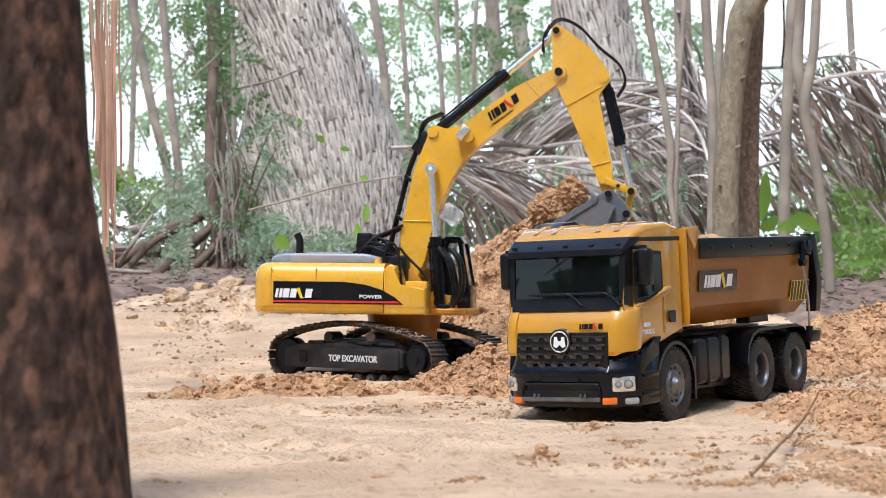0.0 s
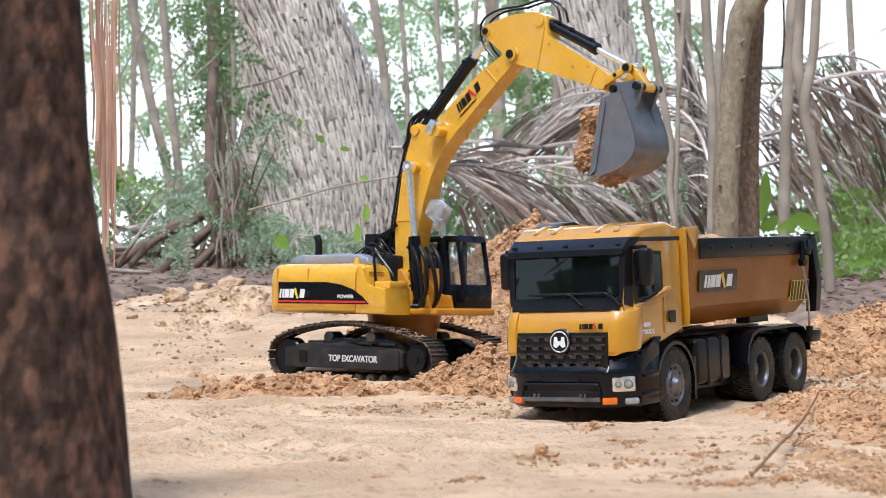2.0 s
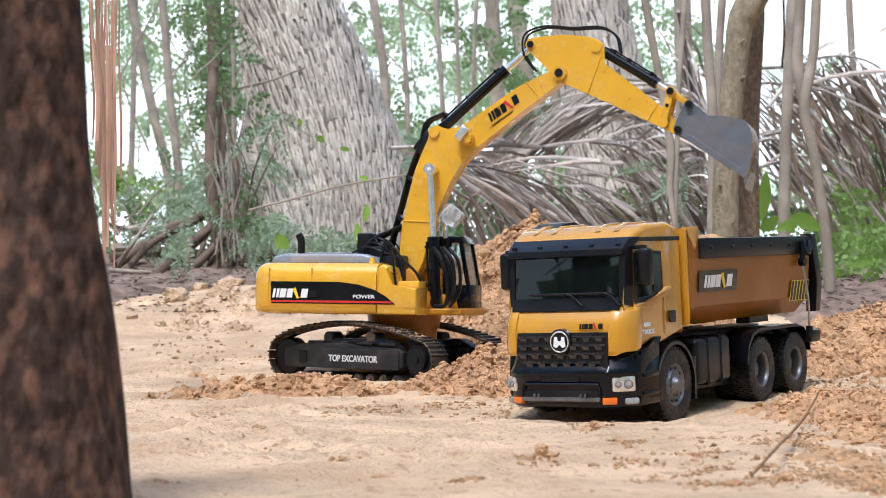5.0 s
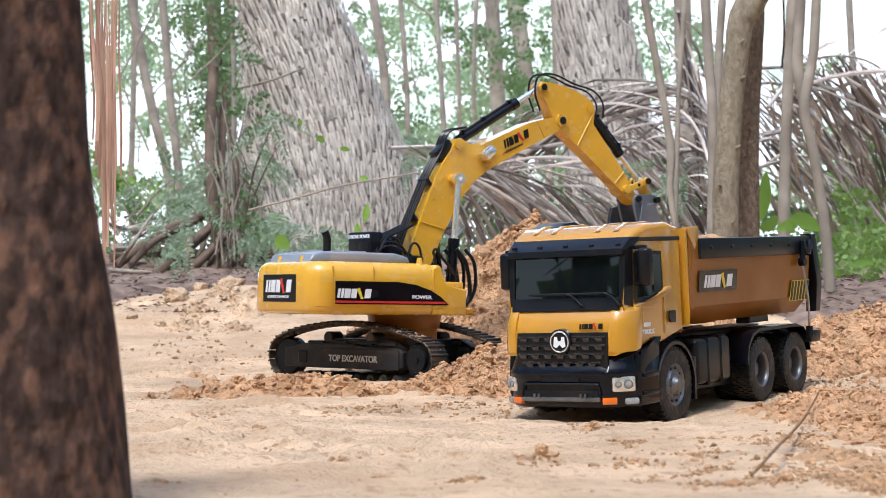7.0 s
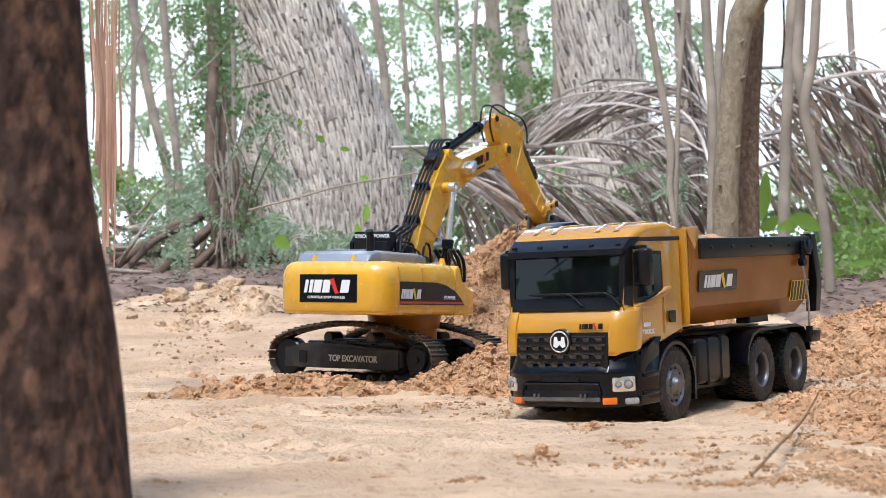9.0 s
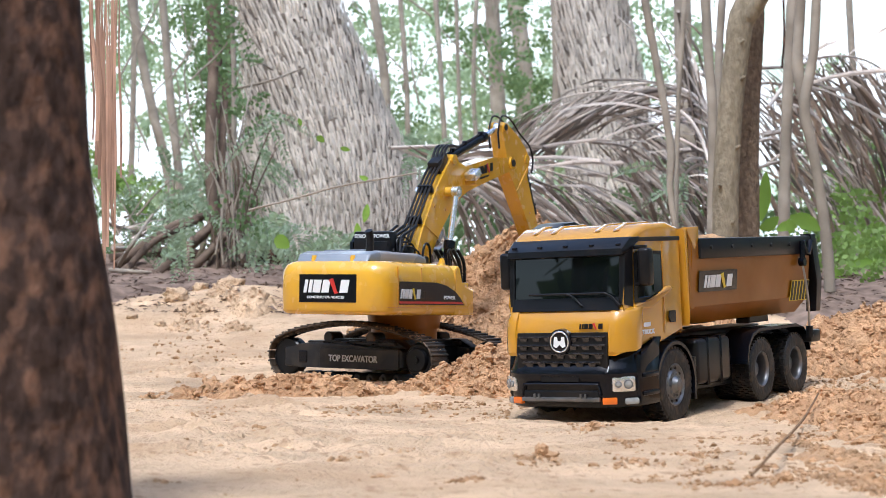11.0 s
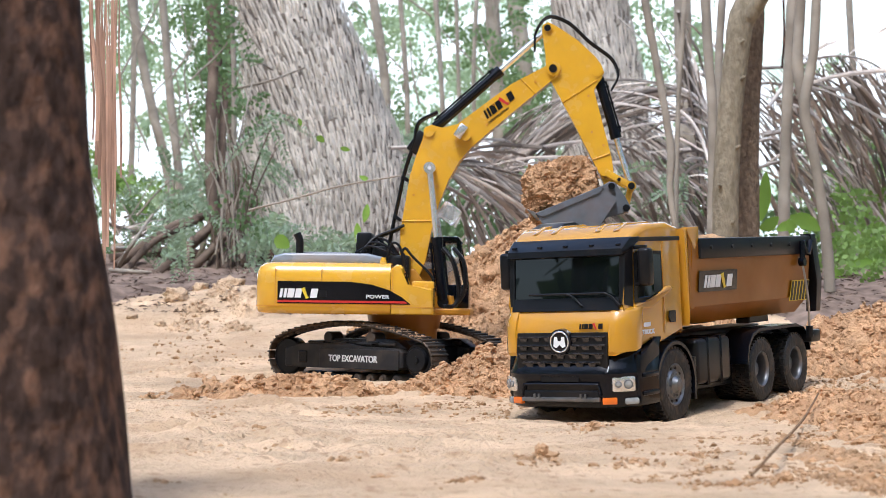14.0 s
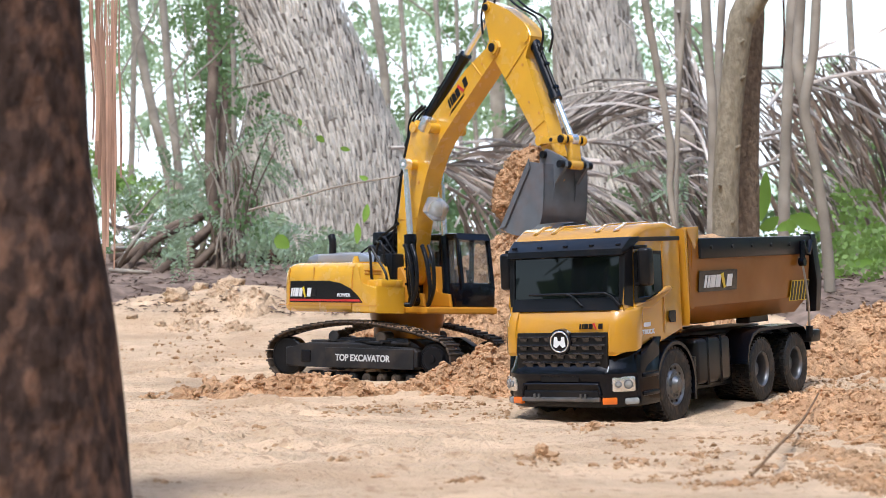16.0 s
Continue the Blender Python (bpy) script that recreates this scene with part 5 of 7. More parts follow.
for s in (-1, 1):
    tm = Matrix.Translation((0.1040, s * 0.0735, 0.0500)) @ Matrix.Rotation(radians(s * 36), 4, "Z")
    bm = bmesh.new()
    prism(bm, [(-0.006, -0.0095), (-0.006, 0.0085), (0.0035, 0.0075), (0.005, -0.004), (0.003, -0.0095)], -0.0140, 0.0140, 0.003, 2)
    hl = part("headlight", bm, HEADLAMP, truck, "clear headlight with round silvered bowls", smooth=True)
    hl.matrix_basis = tm
    for yy, r in ((s * 0.0050, 0.0058), (-s * 0.0066, 0.0040)):
        bm = bmesh.new()
        cyl(bm, (0.0030, yy, -0.0012), (0.0056, yy, -0.0012), r, r * 0.94, 20)
        part("lamp_ring", bm, RIM, hl, "grey lamp ring", smooth=True)
        bm = bmesh.new()
        cyl(bm, (0.0054, yy, -0.0012), (0.0062, yy, -0.0012), r * 0.72, r * 0.5, 18)
        part("lamp_lens", bm, LENS, hl, smooth=True)
    bm = bmesh.new()
    box(bm, -0.004, 0.0025, -0.0085, 0.0085, -0.004, 0.004, 0.0012)
    o = part("indicator", bm, AMBER, truck, "orange indicator lamp", smooth=True)
    o.matrix_basis = Matrix.Translation((0.1148, s * 0.0610, 0.0300)) @ Matrix.Rotation(radians(s * 24), 4, "Z")
    bm = bmesh.new()
    box(bm, -0.004, 0.0025, -0.0085, 0.0085, -0.004, 0.004, 0.0025)
    o = part("fog_lamp", bm, LENS, truck, "clear fog lamp", smooth=True)
    o.matrix_basis = Matrix.Translation((0.0985, s * 0.0812, 0.0290)) @ Matrix.Rotation(radians(s * 46), 4, "Z")
# mudguards
def guard(name, cx, r, a0, a1, y0, y1, material, t=0.0025):
    b = bmesh.new()
    ring = [(cx + r * math.cos(radians(a)), WR + r * math.sin(radians(a))) for a in np.linspace(a0, a1, 18)]
    ring += [(cx + (r + t) * math.cos(radians(a)), WR + (r + t) * math.sin(radians(a))) for a in np.linspace(a1, a0, 18)]
    prism(b, ring, y0, y1, 0.0006, 1)
    return part(name, b, material, truck, smooth=True)
for s in (-1, 1):
    guard("front_mudguard", 0.0, 0.0485, 12, 196, *sorted((s * 0.055, s * 0.0905)), GLOSSBLACK, 0.004)
    b = bmesh.new()
    ring = [(-0.312 + (0.105 if c > 0 else -0.105) * 0 + x, z) for c, x, z in ((1, 0.105, 0.050), (1, 0.098, 0.072), (1, 0.085, 0.085), (1, 0.065, 0.0905), (1, -0.06, 0.0905), (1, -0.085, 0.085), (1, -0.100, 0.072), (1, -0.106, 0.055), (1, -0.1085, 0.055), (1, -0.1025, 0.074), (1, -0.086, 0.0885), (1, -0.06, 0.094), (1, 0.065, 0.094), (1, 0.087, 0.0885), (1, 0.101, 0.074), (1, 0.108, 0.050))]
    prism(b, ring, *sorted((s * 0.052, s * 0.0905)), 0.0006, 1)
    part("rear_mudguard", b, GLOSSBLACK, truck, smooth=True)
    b = bmesh.new()
    box(b, -0.16, -0.062, *sorted((s * 0.045, s * 0.088)), 0.034, 0.090, 0.006, 3)
    tank = part("fuel_tank", b, BLACK, truck, "black ribbed fuel tank", smooth=True)
    b = bmesh.new()
    for x in (-0.092, -0.130):
        box(b, x - 0.003, x + 0.003, *sorted((s * 0.044, s * 0.0895)), 0.032, 0.0925, 0.004)
    part("tank_strap", b, GLOSSBLACK, tank, smooth=True)
    b = bmesh.new()
    box(b, -0.058, -0.052, *sorted((s * 0.06, s * 0.088)), 0.018, 0.07, 0.001)
    part("mud_flap", b, BLACK, truck)

# wheels
bm = bmesh.new()
lathe_y(bm, [(0.0225, -0.013), (0.031, -0.0145), (0.0365, -0.0135), (0.0385, -0.011), (0.0385, 0.011), (0.0365, 0.0135), (0.031, 0.0145), (0.0225, 0.013), (0.0225, -0.013)], 48, caps=False)
for i in range(36):
    for k, y in enumerate((-0.0095, -0.0032, 0.0032, 0.0095)):
        a = (i + 0.5 * (k % 2)) * 2 * math.pi / 36
        box(bm, -0.0022, 0.0022, -0.003, 0.003, 0.0, 0.0022, 0, m=Matrix.Rotation(a, 4, "Y") @ Matrix.Translation((0, y, 0.0380)))
TYRE = bpy.data.meshes.new("tyre")
bmesh.ops.recalc_face_normals(bm, faces=bm.faces)
bm.to_mesh(TYRE)
bm.free()
TYRE.materials.append(RUBBER)
TYRE.shade_smooth()
TYRE.set_sharp_from_angle(angle=radians(35))
def rim_mesh(name, prof, bolts, rb, yb):
    b = bmesh.new()
    lathe_y(b, prof, 40)
    for i in range(bolts):
        a = i * 2 * math.pi / bolts
        cyl(b, (rb * math.cos(a), yb - 0.004, rb * math.sin(a)), (rb * math.cos(a), yb + 0.0016, rb * math.sin(a)), 0.0014, n=6)
    me = bpy.data.meshes.new(name)
    bmesh.ops.recalc_face_normals(b, faces=b.faces)
    b.to_mesh(me)
    b.free()
    me.materials.append(RIM)
    me.shade_smooth()
    me.set_sharp_from_angle(angle=radians(30))
    return me
FRIM = rim_mesh("front_rim", [(0.0225, -0.012), (0.0225, 0.0125), (0.0212, 0.0130), (0.0195, 0.0105), (0.0165, 0.0095), (0.0145, 0.0125), (0.0095, 0.0130), (0.0080, 0.0155), (0.0065, 0.0185), (0.0030, 0.0195)], 10, 0.0120, 0.0125)
RRIM = rim_mesh("rear_rim", [(0.0225, -0.012), (0.0225, 0.0125), (0.0212, 0.0132), (0.0196, 0.0115), (0.0190, 0.0090), (0.0186, -0.0085), (0.0120, -0.0090), (0.0095, -0.0020), (0.0082, 0.0040), (0.0040, 0.0055)], 10, 0.0145, -0.0085)
def wheel(x, y, s, rim):
    h = new("wheel")
    h.parent = truck
    h.matrix_basis = Matrix.Translation((x, y, WR)) @ Matrix.Rotation(0 if s > 0 else math.pi, 4, "Z")
    k = 1.13 if rim is FRIM else 1.05
    share("tyre", TYRE, h, Matrix.Diagonal((k, 1, k, 1)))
    r = share("rim", rim, h, Matrix.Diagonal((k, 1, k, 1)))
    if rim is FRIM:
        share("hand_hole", HOLE_ME, r, Matrix.Identity(4))
HOLE = bmesh.new()
for i in range(10):
    a = i * 2 * math.pi / 10
    cyl(HOLE, (0.0180 * math.cos(a), 0.0085, 0.0180 * math.sin(a)), (0.0180 * math.cos(a), 0.0112, 0.0180 * math.sin(a)), 0.0016, n=8)
HOLE_ME = bpy.data.meshes.new("hand_hole")
HOLE.to_mesh(HOLE_ME)
HOLE.free()
HOLE_ME.materials.append(BLACK)
for s in (-1, 1):
    wheel(0.0, s * 0.075, s, FRIM)
    for x in (-0.2557, -0.37):
        wheel(x, s * 0.075, s, RRIM)
        wheel(x, s * 0.046, s, RRIM)

# tipper body
bm = bmesh.new()
BX0, BX1, ZR = -0.0526, -0.4383, 0.2123
sec = [(-0.091, ZR), (-0.091, 0.186), (-0.086, 0.130), (-0.066, 0.108), (0.066, 0.108), (0.086, 0.130), (0.091, 0.186), (0.091, ZR), (0.085, ZR), (0.085, 0.186), (0.080, 0.132), (0.063, 0.113), (-0.063, 0.113), (-0.080, 0.132), (-0.085, 0.186), (-0.085, ZR)]
def section(bm, sec, x0, x1):
    a = [bm.verts.new((x0, y, z)) for y, z in sec]
    b = [bm.verts.new((x1, y, z)) for y, z in sec]
    n = len(sec)
    for i in range(n):
        bm.faces.new((a[i], a[(i + 1) % n], b[(i + 1) % n], b[i]))
    bm.faces.new(a)
    bm.faces.new(b[::-1])
section(bm, sec, BX0, BX1 + 0.012)
section(bm, [(-0.090, 0.226), (-0.090, 0.128), (-0.066, 0.108), (0.066, 0.108), (0.090, 0.128), (0.090, 0.226)], BX0 - 0.001, BX0 + 0.008)
section(bm, [(-0.084, 0.2), (-0.080, 0.13), (-0.063, 0.113), (0.063, 0.113), (0.080, 0.13), (0.084, 0.2)], BX1 + 0.004, BX1 + 0.01)
bed = part("tipper_body", bm, BEDPAINT, truck, "ochre open tipper body with dusty sides", smooth=True, angle=25)
bm = bmesh.new()
prism(bm, [(BX0 + 0.008, 0.108), (BX0 + 0.008, 0.226), (BX0 + 0.018, 0.226), (BX0 + 0.016, 0.2)], -0.090, 0.090, 0.002)
prism(bm, [(BX0 + 0.012, 0.2235), (BX0 + 0.012, 0.2275), (-0.073, 0.2285), (-0.073, 0.2125), (-0.06, 0.200)], -0.0915, -0.0835, 0.001)
prism(bm, [(BX0 + 0.012, 0.2235), (BX0 + 0.012, 0.2275), (-0.073, 0.2285), (-0.073, 0.2125), (-0.06, 0.200)], 0.0835, 0.0915, 0.001)
part("headboard", bm, ORANGE, bed, smooth=True)
for s in (-1, 1):
    bm = bmesh.new()
    box(bm, BX1 + 0.012, BX0 - 0.018, *sorted((s * 0.0835, s * 0.0945)), 0.1885, ZR + 0.0015, 0.002)
    for i in range(5):
        x = -0.10 - i * 0.062
        cyl(bm, (x, s * 0.09, 0.2025), (x, s * 0.0965, 0.2025), 0.0026, n=10)
    part("side_rail", bm, BLACK, bed, "black top rail", smooth=True)
    bm = bmesh.new()
    prism(bm, [(BX1 + 0.016, ZR + 0.004), (BX1 - 0.004, ZR + 0.004), (BX1 - 0.022, 0.152), (BX1 - 0.012, 0.108), (BX1 + 0.006, 0.108), (BX1 - 0.004, 0.152)], *sorted((s * 0.080, s * 0.0950)), 0.0015)
    part("rear_post", bm, BLACK, bed, "black rear post", smooth=True)
    bm = bmesh.new()
    tube(bm, [(-0.388, s * 0.097, 0.206), (-0.395, s * 0.099, 0.190), (-0.402, s * 0.099, 0.189), (-0.416, s * 0.098, 0.206)], 0.004, 8)
    cyl(bm, (-0.386, s * 0.093, 0.178), (-0.386, s * 0.101, 0.178), 0.006, n=12)
    cyl(bm, (-0.386, s * 0.097, 0.178), (-0.388, s * 0.097, 0.206), 0.004, n=8)
    part("latch_arm", bm, GLOSSBLACK, bed, "gloss black latch arm", smooth=True)
    bm = bmesh.new()
    tube(bm, spline([(-0.386, s * 0.097, 0.176), (-0.392, s * 0.1005, 0.13), (-0.404, s * 0.096, 0.085)], 12), 0.0016, 6)
    part("latch_rod", bm, STEEL, bed, smooth=True)
    bm = bmesh.new()
    cyl(bm, (-0.404, s * 0.096, 0.073), (-0.404, s * 0.096, 0.089), 0.005, n=10)
    part("rod_boot", bm, BLACK, bed, smooth=True)
    bm = bmesh.new()
    prism(bm, [(-0.372, 0.104), (-0.362, 0.118), (-0.318, 0.118), (-0.306, 0.104), (-0.306, 0.098), (-0.372, 0.098)], *sorted((s * 0.03, s * 0.05)), 0.002)
    part("hinge_block", bm, BLACK, bed)
logo_m = Matrix.Translation((-0.069, 0.0893, 0.1475)) @ Matrix.Rotation(radians(180), 4, "Z") @ Matrix.Rotation(radians(90 + 5.0), 4, "X")
quads("body_plate", [[(0, 0), (0.112, 0), (0.112, 0.026), (0, 0.026)]], GLOSSBLACK, bed, logo_m)
logo(0.082, 0.0155, logo_m @ Matrix.Translation((0.014, 0.0048, 0.0008)), bed, WHITE, YDECAL)
hz = logo_m @ Matrix.Translation((0.290, -0.0215, 0.0))
quads("hazard_panel", [[(-0.002, -0.001), (0.060, -0.001), (0.066, 0.027), (0.004, 0.027)]], YDECAL, bed, hz, 0.0004)
quads("hazard_stripe", [[(i * 0.0105, 0), (i * 0.0105 + 0.0065, 0), (i * 0.0105 + 0.0115, 0.026), (i * 0.0105 + 0.005, 0.026)] for i in range(6)], BLACK, bed, hz, 0.0008)
bm = bmesh.new()
box(bm, -0.43, -0.418, -0.088, 0.088, 0.060, 0.080, 0.002)
box(bm, -0.44, -0.405, 0.06, 0.098, 0.066, 0.083, 0.003)
part("rear_bumper", bm, BLACK, truck, "black rear underrun bar", smooth=True)
# sand in the body, built in the truck's space
X, Y = np.meshgrid(np.linspace(-0.07, -0.42, 80), np.linspace(-0.083, 0.083, 44))
Z = 0.196 + 0.022 * np.exp(-(((X + 0.24) / 0.13) ** 2 + (Y / 0.07) ** 2)) + 0.010 * fbm(X * 40, Y * 40 + 3, 4) + 0.006 * np.abs(fbm(X * 100, Y * 100, 2))
i = np.arange(X.size).reshape(X.shape)
me = bpy.data.meshes.new("sand_in_body")
me.from_pydata(np.stack([X, Y, Z], -1).reshape(-1, 3).tolist(), [], np.stack([i[:-1, :-1], i[:-1, 1:], i[1:, 1:], i[1:, :-1]], -1).reshape(-1, 4).tolist())
me.materials.append(DAMP)
me.shade_smooth()
sand_load = tagged(new("sand_load", me), "damp sand filling the tipper body to its rim", "sand", kind="stuff")
sand_load.matrix_world = pose(0.206, 2.101, -0.003, 0.75, 2.99, -123.96)

# ---- sand carried by the bucket ----
def clump_mesh(name, size, seed, label, sub=5, crumbs=260):
    """A loose clump: ridged lumps with crumbs stuck all over it."""
    v, f = ico(sub)
    ridge = lambda p, k, o: 0.5 - abs(noise.noise(p * k + o))
    d = []
    for p in v:
        p = Vector(p)
        d.append(0.7 * noise.noise(p * 1.6 + Vector((seed, 0, 0))) + 0.5 * ridge(p, 4.0, Vector((0, seed, 0))) + 0.42 * ridge(p, 9.0, Vector((0, seed, 3))) + 0.30 * ridge(p, 19.0, Vector((2, seed, 3))) - 0.35)
    box_like = v / (np.abs(v).max(axis=1, keepdims=True) ** 0.35)
    w = box_like * (0.97 + 0.40 * np.array(d)[:, None]) * np.array(size) * SIZE
    rs = np.random.RandomState(int(seed))
    c, g = ico(1)
    V, F, base_n = [w], [f], len(w)
    for k in range(crumbs):
        at = w[rs.randint(len(w))] * (0.98 + 0.06 * rs.rand())
        r = 0.0010 + 0.0034 * rs.rand() ** 2
        V.append(c * (1 + 0.8 * (rs.rand(len(c), 1) - 0.5)) * r * (0.7 + 0.6 * rs.rand(3)) + at)
        F.append(g + base_n)
        base_n += len(c)
    me = bpy.data.meshes.new(name)
    me.from_pydata(np.concatenate(V).tolist(), [], np.concatenate(F).tolist())
    me.materials.append(DAMP)
    me.shade_smooth()
    me.set_sharp_from_angle(angle=radians(50))
    return tagged(new(name, me), label, "sand")


# centre in the bucket's space, half sizes, seed
LOAD = [((0.072, 0.0, 0.020), (0.040, 0.033, 0.038), 1.0), ((0.102, -0.002, -0.036), (0.040, 0.037, 0.040), 5.0), ((0.062, 0.002, -0.036), (0.038, 0.036, 0.038), 9.0), ((0.126, 0.003, -0.016), (0.028, 0.037, 0.030), 13.0)]
first_load = [clump_mesh("sand_clump", (s[0] * 0.86, s[1] * 0.95, s[2] * 0.84), k, "crumbling clump of damp sand tipped from the bucket") for _, s, k in LOAD]
second_load = [clump_mesh("sand_clump", (s[0] * 1.15, s[1] * 1.08, s[2] * 1.18), k + 40, "crumbling clump of damp sand dug from the heap") for _, s, k in LOAD]
crumbs_falling = [clump_mesh("sand_crumb", (r, r * 0.8, r * 1.1), 70 + k, "small crumb of damp sand falling from the bucket", 3, 60) for k, r in enumerate((0.012, 0.009, 0.014, 0.008, 0.010, 0.012, 0.007, 0.009))]
REST = [(0.360, 2.36, 0.182), (0.34, 2.32, 0.190), (0.38, 2.38, 0.188), (0.355, 2.33, 0.192)]


def load_rows(J, S):
    out = []
    at = lambda t: base(t) @ Matrix.Diagonal((SIZE, SIZE, SIZE, 1)) @ S[t] @ in_plane(J[t]["P"], J[t]["q"])
    for k, (c, _, _) in enumerate(LOAD):
        local = Matrix.Translation((c[0], c[1], c[2] + (-0.010, 0.002, 0.002, 0.004)[k]))
        let_go = (3.2, 2.8, 3.1, 2.9)[k]
        rows = []
        for i in range(161):
            t = i / 10
            if t <= let_go:
                rows.append((t, at(t) @ local))
            else:
                m = at(let_go) @ local
                p, rest = m.translation, Vector(REST[k])
                fall = min(1.0, (t - let_go) / 0.3)
                q = p.lerp(rest, fall)
                q.z = p.z + (rest.z - p.z) * fall * fall
                r = m.to_quaternion().to_matrix().to_4x4()
                rows.append((t, Matrix.Translation(q) @ r))
        out.append((first_load[k], rows))
        got = 11.5
        more = Matrix.Translation((c[0] - 0.006, c[1], c[2] - (0.016, 0.006, 0.004, 0.010)[k]))
        m0 = Matrix.Translation((0, 0, -0.04)) @ at(got) @ more
        rows = []
        for i in range(161):
            t = i / 10
            w = max(0.0, min(1.0, (t - 12.3) / 0.6))
            w = w * w * (3 - 2 * w)
            m1 = at(t) @ more
            q = m0.to_quaternion().slerp(m1.to_quaternion(), w)
            rows.append((t, Matrix.Translation(m0.translation.lerp(m1.translation, w)) @ q.to_matrix().to_4x4()))
        out.append((second_load[k], rows))
    for k, crumb in enumerate(crumbs_falling):
        local = Matrix.Translation((0.089 + 0.008 * (k % 4), -0.03 + 0.0085 * k, 0.018 + 0.005 * (k % 3)))
        let_go = (28 + k) / 10
        m = at(let_go) @ local
        rest = Vector(REST[k % 4]) + Vector((0.004 * k - 0.012, 0.0, 0.004))
        rows = []
        for i in range(161):
            t = i / 10
            if t <= let_go:
                rows.append((t, at(t) @ local))
            else:
                fall = min(1.0, (t - let_go) / 0.3)
                q = m.translation.lerp(rest, fall)
                q.z = m.translation.z + (rest.z - m.translation.z) * fall * fall
                rows.append((t, Matrix.Translation(q) @ m.to_quaternion().to_matrix().to_4x4()))
        out.append((crumb, rows))
    return out

# ---- trees and undergrowth ----
def px(x, y, d):
    """A place d metres off, by its direction from the tripod."""
    v = Vector(((x - 784) / 3038, 1, (441 - y) / 3038))
    v.rotate(Euler((radians(2.563), 0, 0)))
    return Vector((0, 0, 0.108)) + v * (d / v.y)


def limb(name, pts, r0, material, parent=None, n=12, rough=0.12, seed=0.0, seg=30):
    bm = bmesh.new()
    P = spline(pts, seg)
    k = len(r0) - 1
    R = []
    for i in range(seg + 1):
        u = i / seg * k
        j = min(int(u), k - 1)
        R.append(r0[j] + (r0[j + 1] - r0[j]) * (u - j))
    tube(bm, P, R, n, rough, seed)
    return part(name, bm, material, parent, smooth=True, angle=80)


def stem(name, dots, d, w, material, label, category="tree", n=12, seed=0.0, seg=24, rough=0.12):
    """A stem through directions (x, y), d metres off, with widths w across."""
    ob = limb(name, [px(x, y, d) for x, y in dots], [k * d / 3038 / 2 for k in w], material, None, n, rough, seed, seg)
    return tagged(ob, label, category)


stem("tree_trunk", [(85, 1100), (60, 882), (35, 600), (15, 400), (2, 200), (-10, 0), (-20, -250)], 1.0, [380, 342, 326, 316, 306, 302, 300], DARKBARK, "dark reddish-brown rough tree trunk close to the camera", n=40, rough=0.07, seg=70)


def ribbon(bm, pts, w, fold=0.25, tip=0.15, side=None):
    """A folded strip along pts that tapers to its tip."""
    pts = [Vector(p) for p in pts]
    n = len(pts) - 1
    rows = []
    for i, p in enumerate(pts):
        d = (pts[min(i + 1, n)] - pts[max(i - 1, 0)]).normalized()
        s = d.cross(side or Vector((0.15, -1, 0.25))).normalized()
        k = w * (tip + (1 - tip) * math.sin(math.pi * min(1, (0.25 + 0.75 * (1 - i / n)))))
        u = s.cross(d)
        rows.append((bm.verts.new(p - s * k), bm.verts.new(p + u * k * fold), bm.verts.new(p + s * k)))
    for a, b in zip(rows, rows[1:]):
        bm.faces.new((a[0], a[1], b[1], b[0]))
        bm.faces.new((a[1], a[2], b[2], b[1]))


